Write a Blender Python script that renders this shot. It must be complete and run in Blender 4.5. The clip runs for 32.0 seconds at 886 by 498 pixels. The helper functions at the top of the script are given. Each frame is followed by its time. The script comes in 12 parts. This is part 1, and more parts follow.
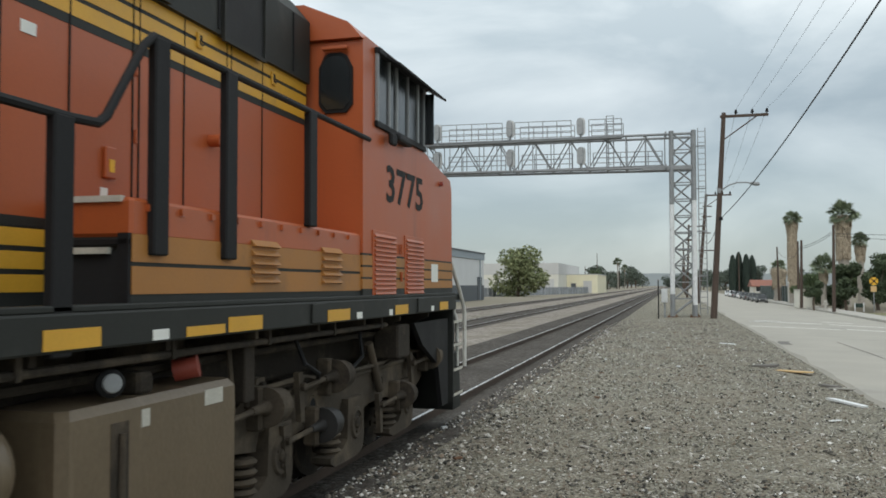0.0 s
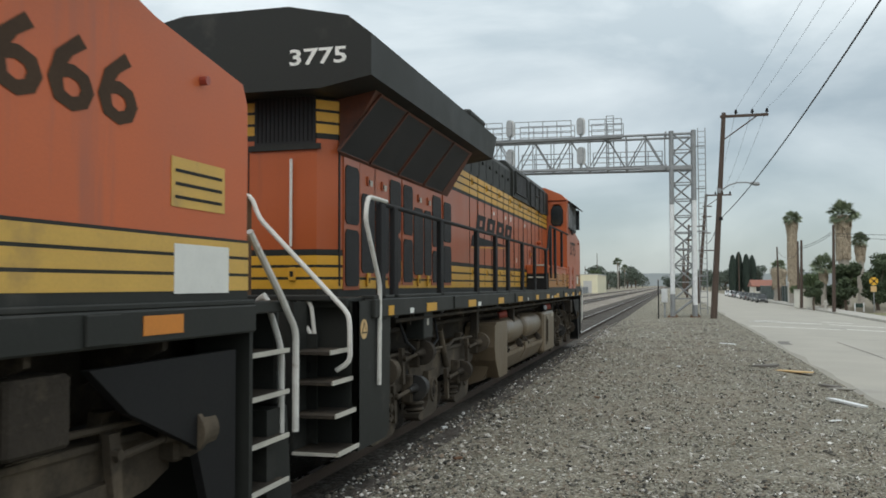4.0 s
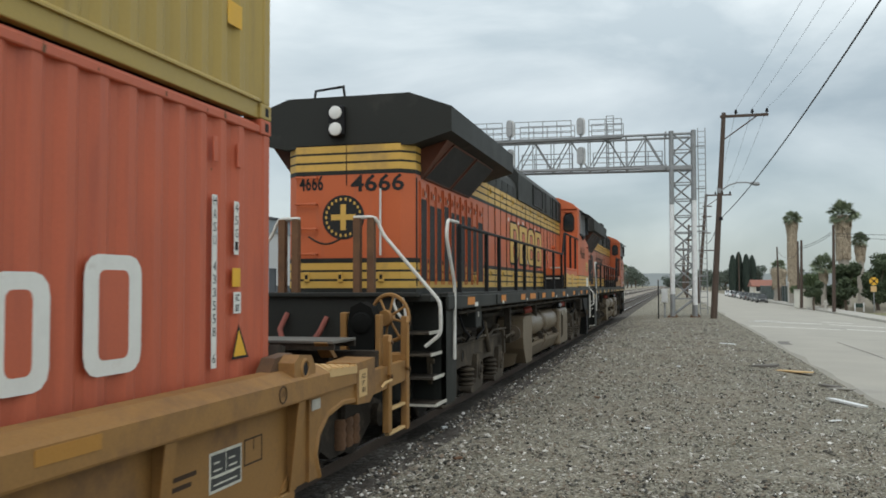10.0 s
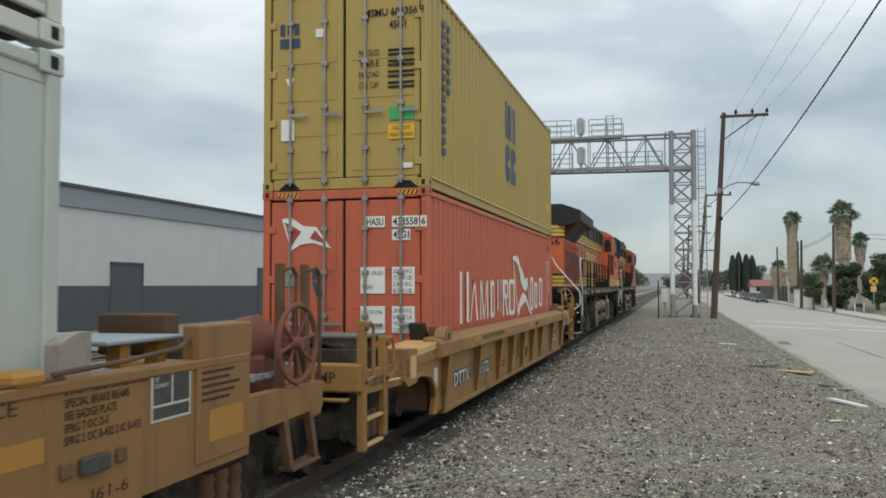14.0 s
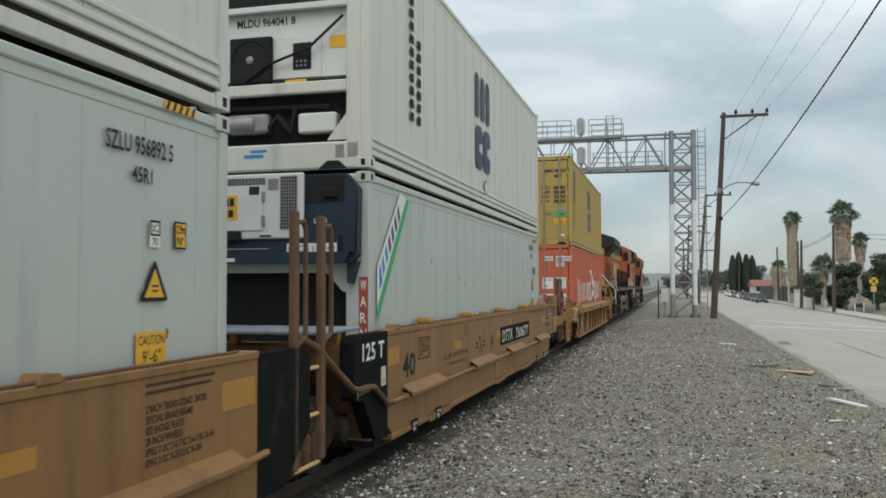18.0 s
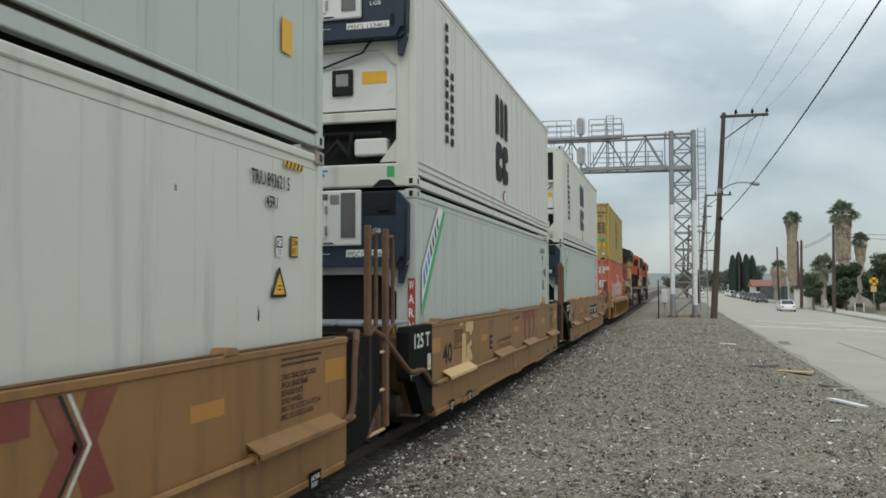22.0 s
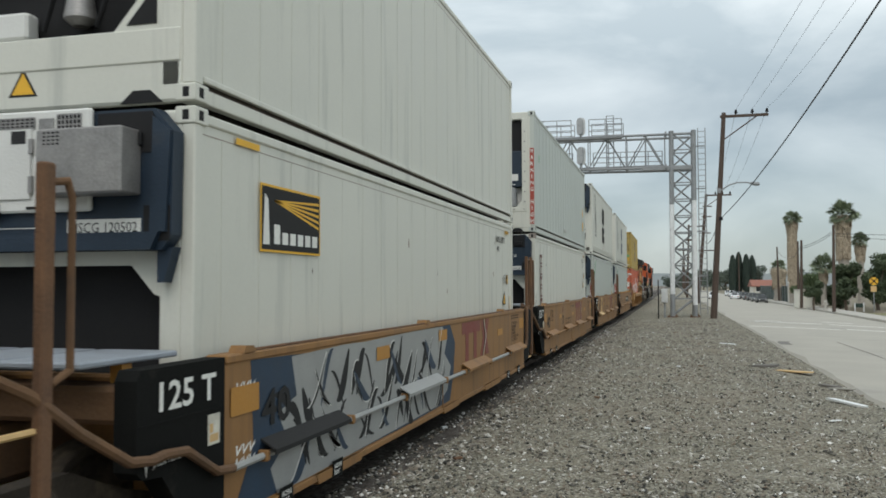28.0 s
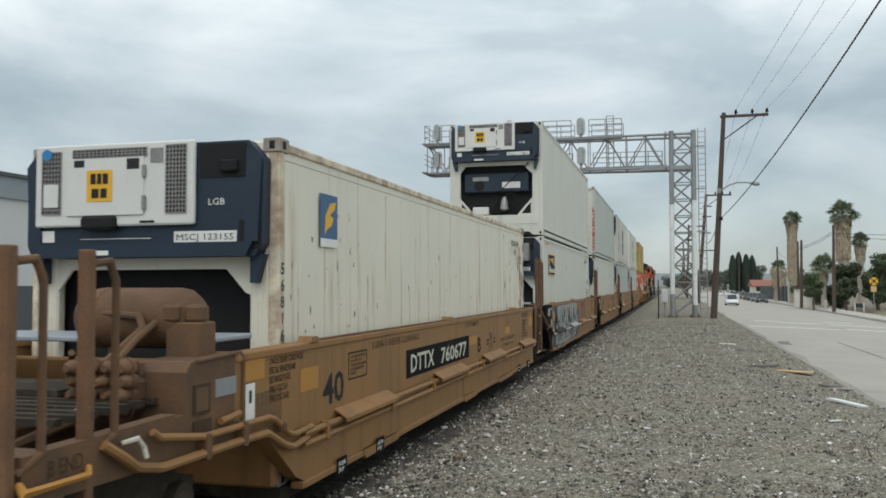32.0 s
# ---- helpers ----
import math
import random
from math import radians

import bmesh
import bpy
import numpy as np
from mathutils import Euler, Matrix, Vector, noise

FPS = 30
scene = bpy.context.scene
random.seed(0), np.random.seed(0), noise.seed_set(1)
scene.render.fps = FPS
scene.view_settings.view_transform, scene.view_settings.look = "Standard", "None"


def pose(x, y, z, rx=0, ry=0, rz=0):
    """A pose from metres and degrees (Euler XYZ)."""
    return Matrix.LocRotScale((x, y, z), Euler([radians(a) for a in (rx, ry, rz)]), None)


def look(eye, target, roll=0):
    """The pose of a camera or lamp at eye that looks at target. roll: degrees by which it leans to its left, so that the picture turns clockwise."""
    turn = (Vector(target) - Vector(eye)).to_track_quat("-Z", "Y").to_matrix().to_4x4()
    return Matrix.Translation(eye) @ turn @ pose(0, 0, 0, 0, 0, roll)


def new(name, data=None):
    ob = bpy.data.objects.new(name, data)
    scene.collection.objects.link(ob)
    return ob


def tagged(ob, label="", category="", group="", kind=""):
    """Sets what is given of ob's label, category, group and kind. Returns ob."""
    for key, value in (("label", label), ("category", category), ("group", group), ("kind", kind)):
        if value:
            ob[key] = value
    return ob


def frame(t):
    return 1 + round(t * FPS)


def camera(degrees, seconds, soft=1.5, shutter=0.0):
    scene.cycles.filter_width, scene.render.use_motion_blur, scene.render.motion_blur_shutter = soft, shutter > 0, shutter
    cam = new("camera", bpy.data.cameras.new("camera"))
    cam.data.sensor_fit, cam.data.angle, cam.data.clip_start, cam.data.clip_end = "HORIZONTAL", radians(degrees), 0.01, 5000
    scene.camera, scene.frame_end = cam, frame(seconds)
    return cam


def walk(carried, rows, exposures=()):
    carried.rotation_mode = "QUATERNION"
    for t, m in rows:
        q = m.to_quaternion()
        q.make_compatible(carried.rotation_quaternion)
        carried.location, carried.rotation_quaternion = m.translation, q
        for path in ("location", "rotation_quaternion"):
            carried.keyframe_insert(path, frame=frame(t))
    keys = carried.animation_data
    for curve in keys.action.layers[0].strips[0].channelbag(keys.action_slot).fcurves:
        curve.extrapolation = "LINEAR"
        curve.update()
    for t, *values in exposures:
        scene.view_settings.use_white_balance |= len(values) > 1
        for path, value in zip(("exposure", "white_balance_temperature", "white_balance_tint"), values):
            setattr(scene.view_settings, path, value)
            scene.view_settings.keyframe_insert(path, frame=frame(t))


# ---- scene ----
# World: z = 0 at the top of the rails, the tracks run along +y, the camera stands at x = y = 0.
cam = camera(54.13, 32.0, soft=1.7, shutter=0.15)
EYE = pose(0, 0, 1.902, 92.43, 0, 14.842) @ pose(0, 0, 0, 0, 0, -0.177)
walk(cam, [(0, EYE), (32, EYE)])

# ---- sky and sun: a bright overcast day ----
world = bpy.data.worlds.new("overcast_sky")
scene.world = world
world.use_nodes = True
wn, wl = world.node_tree.nodes, world.node_tree.links
wn.clear()
w_out = wn.new("ShaderNodeOutputWorld")
w_sky = wn.new("ShaderNodeTexSky")
w_sky.sky_type, w_sky.sun_disc = "NISHITA", False
w_sky.sun_elevation, w_sky.sun_rotation = radians(51), radians(173)
w_bg_sky = wn.new("ShaderNodeBackground")
w_bg_sky.inputs["Strength"].default_value = 0.03
wl.new(w_sky.outputs["Color"], w_bg_sky.inputs["Color"])
w_co = wn.new("ShaderNodeTexCoord")
w_map = wn.new("ShaderNodeMapping")
w_map.inputs["Scale"].default_value = (1.7, 1.7, 4.6)
w_map.inputs["Location"].default_value = (0.35, 0.2, 0.1)
wl.new(w_co.outputs["Generated"], w_map.inputs["Vector"])
w_noise = wn.new("ShaderNodeTexNoise")
w_noise.inputs["Scale"].default_value = 1.5
w_noise.inputs["Detail"].default_value = 7
w_noise.inputs["Roughness"].default_value = 0.52
w_noise.inputs["Distortion"].default_value = 0.35
wl.new(w_map.outputs["Vector"], w_noise.inputs["Vector"])
w_ramp = wn.new("ShaderNodeValToRGB")
w_ramp.color_ramp.elements[0].position = 0.38
w_ramp.color_ramp.elements[0].color = (0.47, 0.53, 0.545, 1)
w_ramp.color_ramp.elements[1].position = 0.66
w_ramp.color_ramp.elements[1].color = (0.86, 0.90, 0.89, 1)
wl.new(w_noise.outputs["Fac"], w_ramp.inputs["Fac"])
w_bg_cloud = wn.new("ShaderNodeBackground")
w_bg_cloud.inputs["Strength"].default_value = 0.92
w_sep = wn.new("ShaderNodeSeparateXYZ")
wl.new(w_co.outputs["Generated"], w_sep.inputs["Vector"])
w_alt = wn.new("ShaderNodeValToRGB")
w_alt.color_ramp.elements[0].position, w_alt.color_ramp.elements[0].color = 0.0, (0.62, 0.655, 0.67, 1)
w_alt.color_ramp.elements[1].position, w_alt.color_ramp.elements[1].color = 0.36, (1.42, 1.415, 1.40, 1)
w_alt.color_ramp.elements.new(0.19).color = (0.73, 0.755, 0.765, 1)
w_alt.color_ramp.elements.new(0.27).color = (1.13, 1.14, 1.13, 1)
wl.new(w_sep.outputs["Z"], w_alt.inputs["Fac"])
w_mul = wn.new("ShaderNodeMixRGB")
w_mul.blend_type = "MULTIPLY"
w_mul.inputs["Fac"].default_value = 1.0
wl.new(w_ramp.outputs["Color"], w_mul.inputs["Color1"])
wl.new(w_alt.outputs["Color"], w_mul.inputs["Color2"])
wl.new(w_mul.outputs["Color"], w_bg_cloud.inputs["Color"])
w_mix = wn.new("ShaderNodeAddShader")
wl.new(w_bg_sky.outputs["Background"], w_mix.inputs[0])
wl.new(w_bg_cloud.outputs["Background"], w_mix.inputs[1])
wl.new(w_mix.outputs["Shader"], w_out.inputs["Surface"])

sun = new("sun", bpy.data.lights.new("sun", "SUN"))
sun.data.energy, sun.data.angle, sun.data.color = 0.85, radians(35), (1.0, 0.96, 0.9)
sun.matrix_world = look((3, -26, 32), (0, 0, 0))
scene.view_settings.exposure = 0.0
# ---- materials ----
def mat(name, color, rough=0.6, metal=0.0, vary=0.25, scale=3.0, fine=40.0, bump=0.15, dirt=None, dirt_amount=0.0,
        dirt_scale=1.2, streak=False, second=None, spec=0.5, object_random=0.0, stretch=(1, 1, 1)):
    """A painted or raw surface: base colour with variation at two scales, stains of the dirt colour, fine relief."""
    m = bpy.data.materials.new(name)
    m.use_nodes = True
    n, l = m.node_tree.nodes, m.node_tree.links
    bsdf = n["Principled BSDF"]
    co = n.new("ShaderNodeTexCoord")
    mp = n.new("ShaderNodeMapping")
    mp.inputs["Scale"].default_value = stretch
    l.new(co.outputs["Object"], mp.inputs["Vector"])
    big = n.new("ShaderNodeTexNoise")
    big.inputs["Scale"].default_value, big.inputs["Detail"].default_value = scale, 6
    small = n.new("ShaderNodeTexNoise")
    small.inputs["Scale"].default_value, small.inputs["Detail"].default_value = fine, 4
    l.new(mp.outputs["Vector"], big.inputs["Vector"])
    l.new(mp.outputs["Vector"], small.inputs["Vector"])
    c = color if len(color) == 4 else (*color, 1)
    dark = tuple(v * (1 - vary) for v in c[:3]) + (1,)
    lite = second if second else tuple(min(v * (1 + vary), 0.95) for v in c[:3]) + (1,)
    if len(lite) == 3:
        lite = (*lite, 1)
    r = n.new("ShaderNodeValToRGB")
    r.color_ramp.elements[0].position, r.color_ramp.elements[1].position = 0.3, 0.72
    r.color_ramp.elements[0].color, r.color_ramp.elements[1].color = dark, lite
    mid = n.new("ShaderNodeMath")
    mid.operation = "MULTIPLY_ADD"
    mid.inputs[1].default_value, mid.inputs[2].default_value = 0.35, 0.0
    l.new(small.outputs["Fac"], mid.inputs[0])
    add = n.new("ShaderNodeMath")
    add.operation = "MULTIPLY_ADD"
    add.inputs[1].default_value = 0.65
    l.new(big.outputs["Fac"], add.inputs[0])
    l.new(mid.outputs[0], add.inputs[2])
    l.new(add.outputs[0], r.inputs["Fac"])
    col = r.outputs["Color"]
    if dirt:
        dn = n.new("ShaderNodeTexNoise")
        dn.inputs["Scale"].default_value, dn.inputs["Detail"].default_value = dirt_scale, 8
        dn.inputs["Roughness"].default_value = 0.65
        if streak:
            dm = n.new("ShaderNodeMapping")
            dm.inputs["Scale"].default_value = (4, 4, 0.35)
            l.new(co.outputs["Object"], dm.inputs["Vector"])
            l.new(dm.outputs["Vector"], dn.inputs["Vector"])
        else:
            l.new(co.outputs["Object"], dn.inputs["Vector"])
        dr = n.new("ShaderNodeValToRGB")
        dr.color_ramp.elements[0].position = 0.72 - dirt_amount * 0.5
        dr.color_ramp.elements[1].position = 0.85 - dirt_amount * 0.25
        l.new(dn.outputs["Fac"], dr.inputs["Fac"])
        mx = n.new("ShaderNodeMixRGB")
        mx.inputs["Color2"].default_value = (*dirt, 1)
        l.new(dr.outputs["Color"], mx.inputs["Fac"])
        l.new(col, mx.inputs["Color1"])
        col = mx.outputs["Color"]
    if object_random:
        oi = n.new("ShaderNodeObjectInfo")
        hs = n.new("ShaderNodeHueSaturation")
        k = n.new("ShaderNodeMath")
        k.operation = "MULTIPLY_ADD"
        k.inputs[1].default_value, k.inputs[2].default_value = object_random, 1 - object_random / 2
        l.new(oi.outputs["Random"], k.inputs[0])
        l.new(k.outputs[0], hs.inputs["Value"])
        l.new(col, hs.inputs["Color"])
        col = hs.outputs["Color"]
    l.new(col, bsdf.inputs["Base Color"])
    rr = n.new("ShaderNodeMath")
    rr.operation = "MULTIPLY_ADD"
    rr.inputs[1].default_value, rr.inputs[2].default_value = 0.3, max(rough - 0.15, 0.03)
    l.new(big.outputs["Fac"], rr.inputs[0])
    l.new(rr.outputs[0], bsdf.inputs["Roughness"])
    bsdf.inputs["Metallic"].default_value = metal
    bsdf.inputs["Specular IOR Level"].default_value = spec
    if bump:
        b = n.new("ShaderNodeBump")
        b.inputs["Strength"].default_value, b.inputs["Distance"].default_value = bump, 0.02
        l.new(small.outputs["Fac"], b.inputs["Height"])
        l.new(b.outputs["Normal"], bsdf.inputs["Normal"])
    return m


def stone_mat(name, colors, scale, bump=0.8, patch=(0.30, 0.27, 0.23), distance=0.03, patch_amount=0.5):
    """Loose stones: cells of several greys, over soft patches of dust."""
    m = bpy.data.materials.new(name)
    m.use_nodes = True
    n, l = m.node_tree.nodes, m.node_tree.links
    bsdf = n["Principled BSDF"]
    co = n.new("ShaderNodeTexCoord")
    cols, heights = [], []
    for k in (1.0, 2.3):
        v = n.new("ShaderNodeTexVoronoi")
        v.inputs["Scale"].default_value = scale * k
        l.new(co.outputs["Object"], v.inputs["Vector"])
        sp = n.new("ShaderNodeSeparateColor")
        l.new(v.outputs["Color"], sp.inputs["Color"])
        r = n.new("ShaderNodeValToRGB")
        els = r.color_ramp.elements
        els[0].position, els[0].color = 0.0, (*colors[0], 1)
        els[1].position, els[1].color = 1.0, (*colors[-1], 1)
        for i, cc in enumerate(colors[1:-1]):
            e = els.new((i + 1) / (len(colors) - 1))
            e.color = (*cc, 1)
        l.new(sp.outputs["Red"], r.inputs["Fac"])
        cols.append(r.outputs["Color"])
        heights.append(v.outputs["Distance"])
    mx = n.new("ShaderNodeMixRGB")
    mx.inputs["Fac"].default_value = 0.35
    l.new(cols[0], mx.inputs["Color1"])
    l.new(cols[1], mx.inputs["Color2"])
    pn = n.new("ShaderNodeTexNoise")
    pn.inputs["Scale"].default_value, pn.inputs["Detail"].default_value = 0.55, 7
    l.new(co.outputs["Object"], pn.inputs["Vector"])
    pr = n.new("ShaderNodeValToRGB")
    pr.color_ramp.elements[0].position, pr.color_ramp.elements[1].position = 0.42, 0.68
    l.new(pn.outputs["Fac"], pr.inputs["Fac"])
    pm = n.new("ShaderNodeMath")
    pm.operation = "MULTIPLY"
    pm.inputs[1].default_value = patch_amount
    l.new(pr.outputs["Color"], pm.inputs[0])
    m2 = n.new("ShaderNodeMixRGB")
    m2.inputs["Color2"].default_value = (*patch, 1)
    l.new(pm.outputs[0], m2.inputs["Fac"])
    l.new(mx.outputs["Color"], m2.inputs["Color1"])
    l.new(m2.outputs["Color"], bsdf.inputs["Base Color"])
    bsdf.inputs["Roughness"].default_value = 0.95
    bsdf.inputs["Specular IOR Level"].default_value = 0.2
    b = n.new("ShaderNodeBump")
    b.invert = True
    b.inputs["Strength"].default_value, b.inputs["Distance"].default_value = bump, distance
    l.new(heights[0], b.inputs["Height"])
    l.new(b.outputs["Normal"], bsdf.inputs["Normal"])
    return m


GREYS = [(0.030, 0.029, 0.024), (0.112, 0.106, 0.084), (0.215, 0.204, 0.159), (0.315, 0.300, 0.236), (0.205, 0.170, 0.115), (0.70, 0.69, 0.62)]
M_GRAVEL = stone_mat("gravel", GREYS, 38, patch=(0.26, 0.222, 0.168), patch_amount=0.42)
M_BALLAST = stone_mat("ballast", [(0.03, 0.028, 0.025), (0.065, 0.058, 0.05), (0.10, 0.09, 0.08), (0.08, 0.062, 0.048), (0.22, 0.21, 0.195)], 20,
                      patch=(0.05, 0.044, 0.038), patch_amount=0.6)
M_FARGRAVEL = stone_mat("far_ballast", [(0.10, 0.085, 0.07), (0.22, 0.19, 0.165), (0.34, 0.30, 0.265), (0.42, 0.39, 0.35)], 9, patch=(0.17, 0.15, 0.105), patch_amount=0.75)
M_ROAD = mat("worn_asphalt", (0.385, 0.365, 0.32), 0.9, vary=0.12, scale=0.5, fine=60, bump=0.25, dirt=(0.26, 0.25, 0.235), dirt_amount=0.3, dirt_scale=0.35, spec=0.25)
M_ROADDARK = mat("tar_patch", (0.19, 0.18, 0.165), 0.9, vary=0.2, scale=2, fine=80, bump=0.3, spec=0.25)
M_LINE = mat("worn_road_paint", (0.70, 0.70, 0.66), 0.8, vary=0.15, scale=4, fine=50, dirt=(0.34, 0.33, 0.30), dirt_amount=0.45, dirt_scale=6)
M_CONC = mat("concrete", (0.42, 0.40, 0.36), 0.9, vary=0.18, scale=1.5, fine=45, bump=0.3, dirt=(0.25, 0.23, 0.2), dirt_amount=0.25)
M_GRASS = mat("dry_lawn", (0.15, 0.165, 0.07), 0.95, vary=0.4, scale=1.2, fine=70, bump=0.6, second=(0.26, 0.23, 0.11))
M_DIRT = mat("dirt", (0.30, 0.26, 0.20), 0.95, vary=0.25, scale=0.4, fine=18, bump=0.4, second=(0.22, 0.20, 0.14))
M_RAIL = mat("rail_steel", (0.085, 0.06, 0.045), 0.75, metal=0.3, vary=0.3, scale=2, fine=60)
M_RAILTOP = mat("polished_rail_head", (0.62, 0.60, 0.58), 0.28, metal=0.9, vary=0.1, scale=3, fine=60, bump=0.03)
M_TIE = mat("creosoted_timber", (0.045, 0.036, 0.03), 0.9, vary=0.4, scale=3, fine=30, bump=0.5, stretch=(0.4, 3, 3), object_random=0.5)
M_SIGNALSHELL = mat("weathered_signal_shell", (0.36, 0.37, 0.375), 0.6, metal=0.2, vary=0.15, scale=5, fine=40, bump=0.05, dirt=(0.22, 0.22, 0.21), dirt_amount=0.3, dirt_scale=5)
M_GALV = mat("galvanised_steel", (0.27, 0.28, 0.285), 0.6, metal=0.3, vary=0.2, scale=2.5, fine=30, bump=0.08, dirt=(0.26, 0.25, 0.24), dirt_amount=0.2)
M_GALVLIGHT = mat("bright_aluminium", (0.60, 0.61, 0.61), 0.5, metal=0.3, vary=0.12, scale=4, fine=40, bump=0.05)
M_WHITEPAINT = mat("white_steel_paint", (0.72, 0.73, 0.73), 0.55, vary=0.12, scale=5, fine=40, dirt=(0.4, 0.4, 0.4), dirt_amount=0.2, dirt_scale=3)
M_WOODPOLE = mat("weathered_pole_timber", (0.085, 0.06, 0.047), 0.9, vary=0.35, scale=5, fine=50, bump=0.5, stretch=(4, 4, 0.3))
M_WIRE = mat("dark_cable", (0.035, 0.035, 0.038), 0.7, vary=0.2, bump=0)
M_BLACK = mat("black_paint", (0.011, 0.011, 0.012), 0.65, spec=0.25, vary=0.35, scale=3, fine=40, bump=0.06)
M_LOCOGREY = mat("dark_green_grey_paint", (0.021, 0.0225, 0.020), 0.6, spec=0.3, vary=0.2, scale=1.5, fine=40, bump=0.05, dirt=(0.055, 0.052, 0.046), dirt_amount=0.28, dirt_scale=1.4)
M_ORANGE = mat("orange_engine_paint", (0.39, 0.088, 0.025), 0.40, vary=0.10, scale=1.1, fine=60, bump=0.03, dirt=(0.27, 0.075, 0.035), dirt_amount=0.28, dirt_scale=0.9, streak=True)
M_ORANGE2 = mat("faded_orange_engine_paint", (0.53, 0.118, 0.036), 0.5, vary=0.12, scale=1.1, fine=60, bump=0.03, dirt=(0.36, 0.11, 0.06), dirt_amount=0.3, dirt_scale=0.9, streak=True)
M_YELLOW = mat("yellow_stripe_paint", (0.62, 0.33, 0.03), 0.45, vary=0.12, scale=2, fine=60, bump=0.03, dirt=(0.28, 0.17, 0.05), dirt_amount=0.25)
M_YELLOW2 = mat("pale_yellow_stripe_paint", (0.62, 0.38, 0.08), 0.5, vary=0.14, scale=2, fine=60, bump=0.03, dirt=(0.30, 0.20, 0.08), dirt_amount=0.28)
M_SCREEN = mat("black_intake_screen", (0.012, 0.012, 0.013), 0.7, vary=0.4, scale=2, fine=120, bump=0.4)
M_UNDER = mat("road_grimed_steel", (0.040, 0.033, 0.026), 0.85, spec=0.2, vary=0.35, scale=3, fine=40, bump=0.3, dirt=(0.12, 0.095, 0.068), dirt_amount=0.42, dirt_scale=2.5)
M_TANK = mat("dusty_tank_paint", (0.145, 0.108, 0.068), 0.38, vary=0.2, scale=1.4, fine=30, bump=0.12, dirt=(0.22, 0.17, 0.115), dirt_amount=0.35, dirt_scale=1.5, streak=True)
M_PIPEWHITE = mat("chipped_white_rail", (0.62, 0.61, 0.57), 0.6, vary=0.15, scale=6, fine=60, dirt=(0.25, 0.2, 0.15), dirt_amount=0.3, dirt_scale=9)
M_STEP = mat("worn_step_edge", (0.50, 0.48, 0.42), 0.7, vary=0.2, scale=6, fine=50)
M_GLASS = mat("dark_cab_glass", (0.015, 0.018, 0.02), 0.12, vary=0.2, bump=0, spec=0.9)
M_LENS = mat("headlight_lens", (0.75, 0.75, 0.72), 0.15, vary=0.05, bump=0, spec=0.9)
M_REDLENS = mat("red_marker", (0.30, 0.06, 0.04), 0.4, vary=0.2, bump=0)
M_RUST = mat("rusted_steel", (0.15, 0.078, 0.040), 0.85, vary=0.35, scale=4, fine=50, bump=0.3, dirt=(0.08, 0.045, 0.03), dirt_amount=0.35, dirt_scale=3)
M_WELL1 = mat("old_yellow_car_paint", (0.31, 0.16, 0.045), 0.65, vary=0.2, scale=1.6, fine=50, bump=0.06, dirt=(0.13, 0.07, 0.035), dirt_amount=0.5, dirt_scale=1.6)
M_WELL = mat("yellow_brown_car_paint", (0.265, 0.135, 0.044), 0.65, vary=0.13, scale=1.2, fine=50, bump=0.05, dirt=(0.16, 0.085, 0.035), dirt_amount=0.45, dirt_scale=0.9, streak=True)
M_WELLPATCH = mat("fresh_yellow_patch_paint", (0.42, 0.20, 0.035), 0.6, vary=0.08, scale=3, fine=50)
M_WELLPALE = mat("pale_tan_patch_paint", (0.60, 0.40, 0.18), 0.65, vary=0.1, scale=3, fine=50)
M_MAROON = mat("maroon_emblem_paint", (0.20, 0.045, 0.032), 0.65, vary=0.12, scale=2, fine=50, dirt=(0.27, 0.12, 0.06), dirt_amount=0.3)
M_SIGNBLACK = mat("black_panel_paint", (0.010, 0.0105, 0.010), 0.8, spec=0.08, vary=0.25, scale=2, fine=50, dirt=(0.045, 0.04, 0.034), dirt_amount=0.25)
M_CRED = mat("container_red_paint", (0.50, 0.115, 0.055), 0.55, vary=0.10, scale=1.3, fine=50, bump=0.05, dirt=(0.32, 0.08, 0.05), dirt_amount=0.32, dirt_scale=1.0, streak=True)
M_CYEL = mat("container_mustard_paint", (0.40, 0.285, 0.075), 0.55, vary=0.08, scale=1.3, fine=50, bump=0.05, dirt=(0.27, 0.20, 0.08), dirt_amount=0.25, dirt_scale=1.0, streak=True)
M_CWHITE = mat("reefer_white_paint", (0.61, 0.61, 0.545), 0.5, vary=0.05, scale=0.8, fine=40, bump=0.03, dirt=(0.42, 0.43, 0.39), dirt_amount=0.36, dirt_scale=0.8, streak=True)
M_CGREY = mat("reefer_light_grey_paint", (0.475, 0.505, 0.465), 0.5, vary=0.05, scale=0.8, fine=40, bump=0.03, dirt=(0.37, 0.39, 0.37), dirt_amount=0.36, dirt_scale=0.8, streak=True)
M_CCREAM = mat("reefer_cream_paint", (0.72, 0.69, 0.58), 0.55, vary=0.05, scale=0.8, fine=40, bump=0.03, dirt=(0.40, 0.27, 0.15), dirt_amount=0.30, dirt_scale=1.1, streak=True)
M_RUSTYCREAM = mat("rust_streaked_cream", (0.64, 0.57, 0.44), 0.7, vary=0.3, scale=4, fine=30, dirt=(0.24, 0.12, 0.06), dirt_amount=0.5, dirt_scale=3.2)
M_CASTING = mat("worn_corner_casting", (0.33, 0.29, 0.25), 0.7, vary=0.3, scale=6, fine=60, dirt=(0.16, 0.08, 0.05), dirt_amount=0.4, dirt_scale=6)
M_NAVY = mat("navy_genset_paint", (0.009, 0.023, 0.043), 0.55, vary=0.25, scale=2, fine=50, dirt=(0.03, 0.034, 0.04), dirt_amount=0.3, dirt_scale=2)
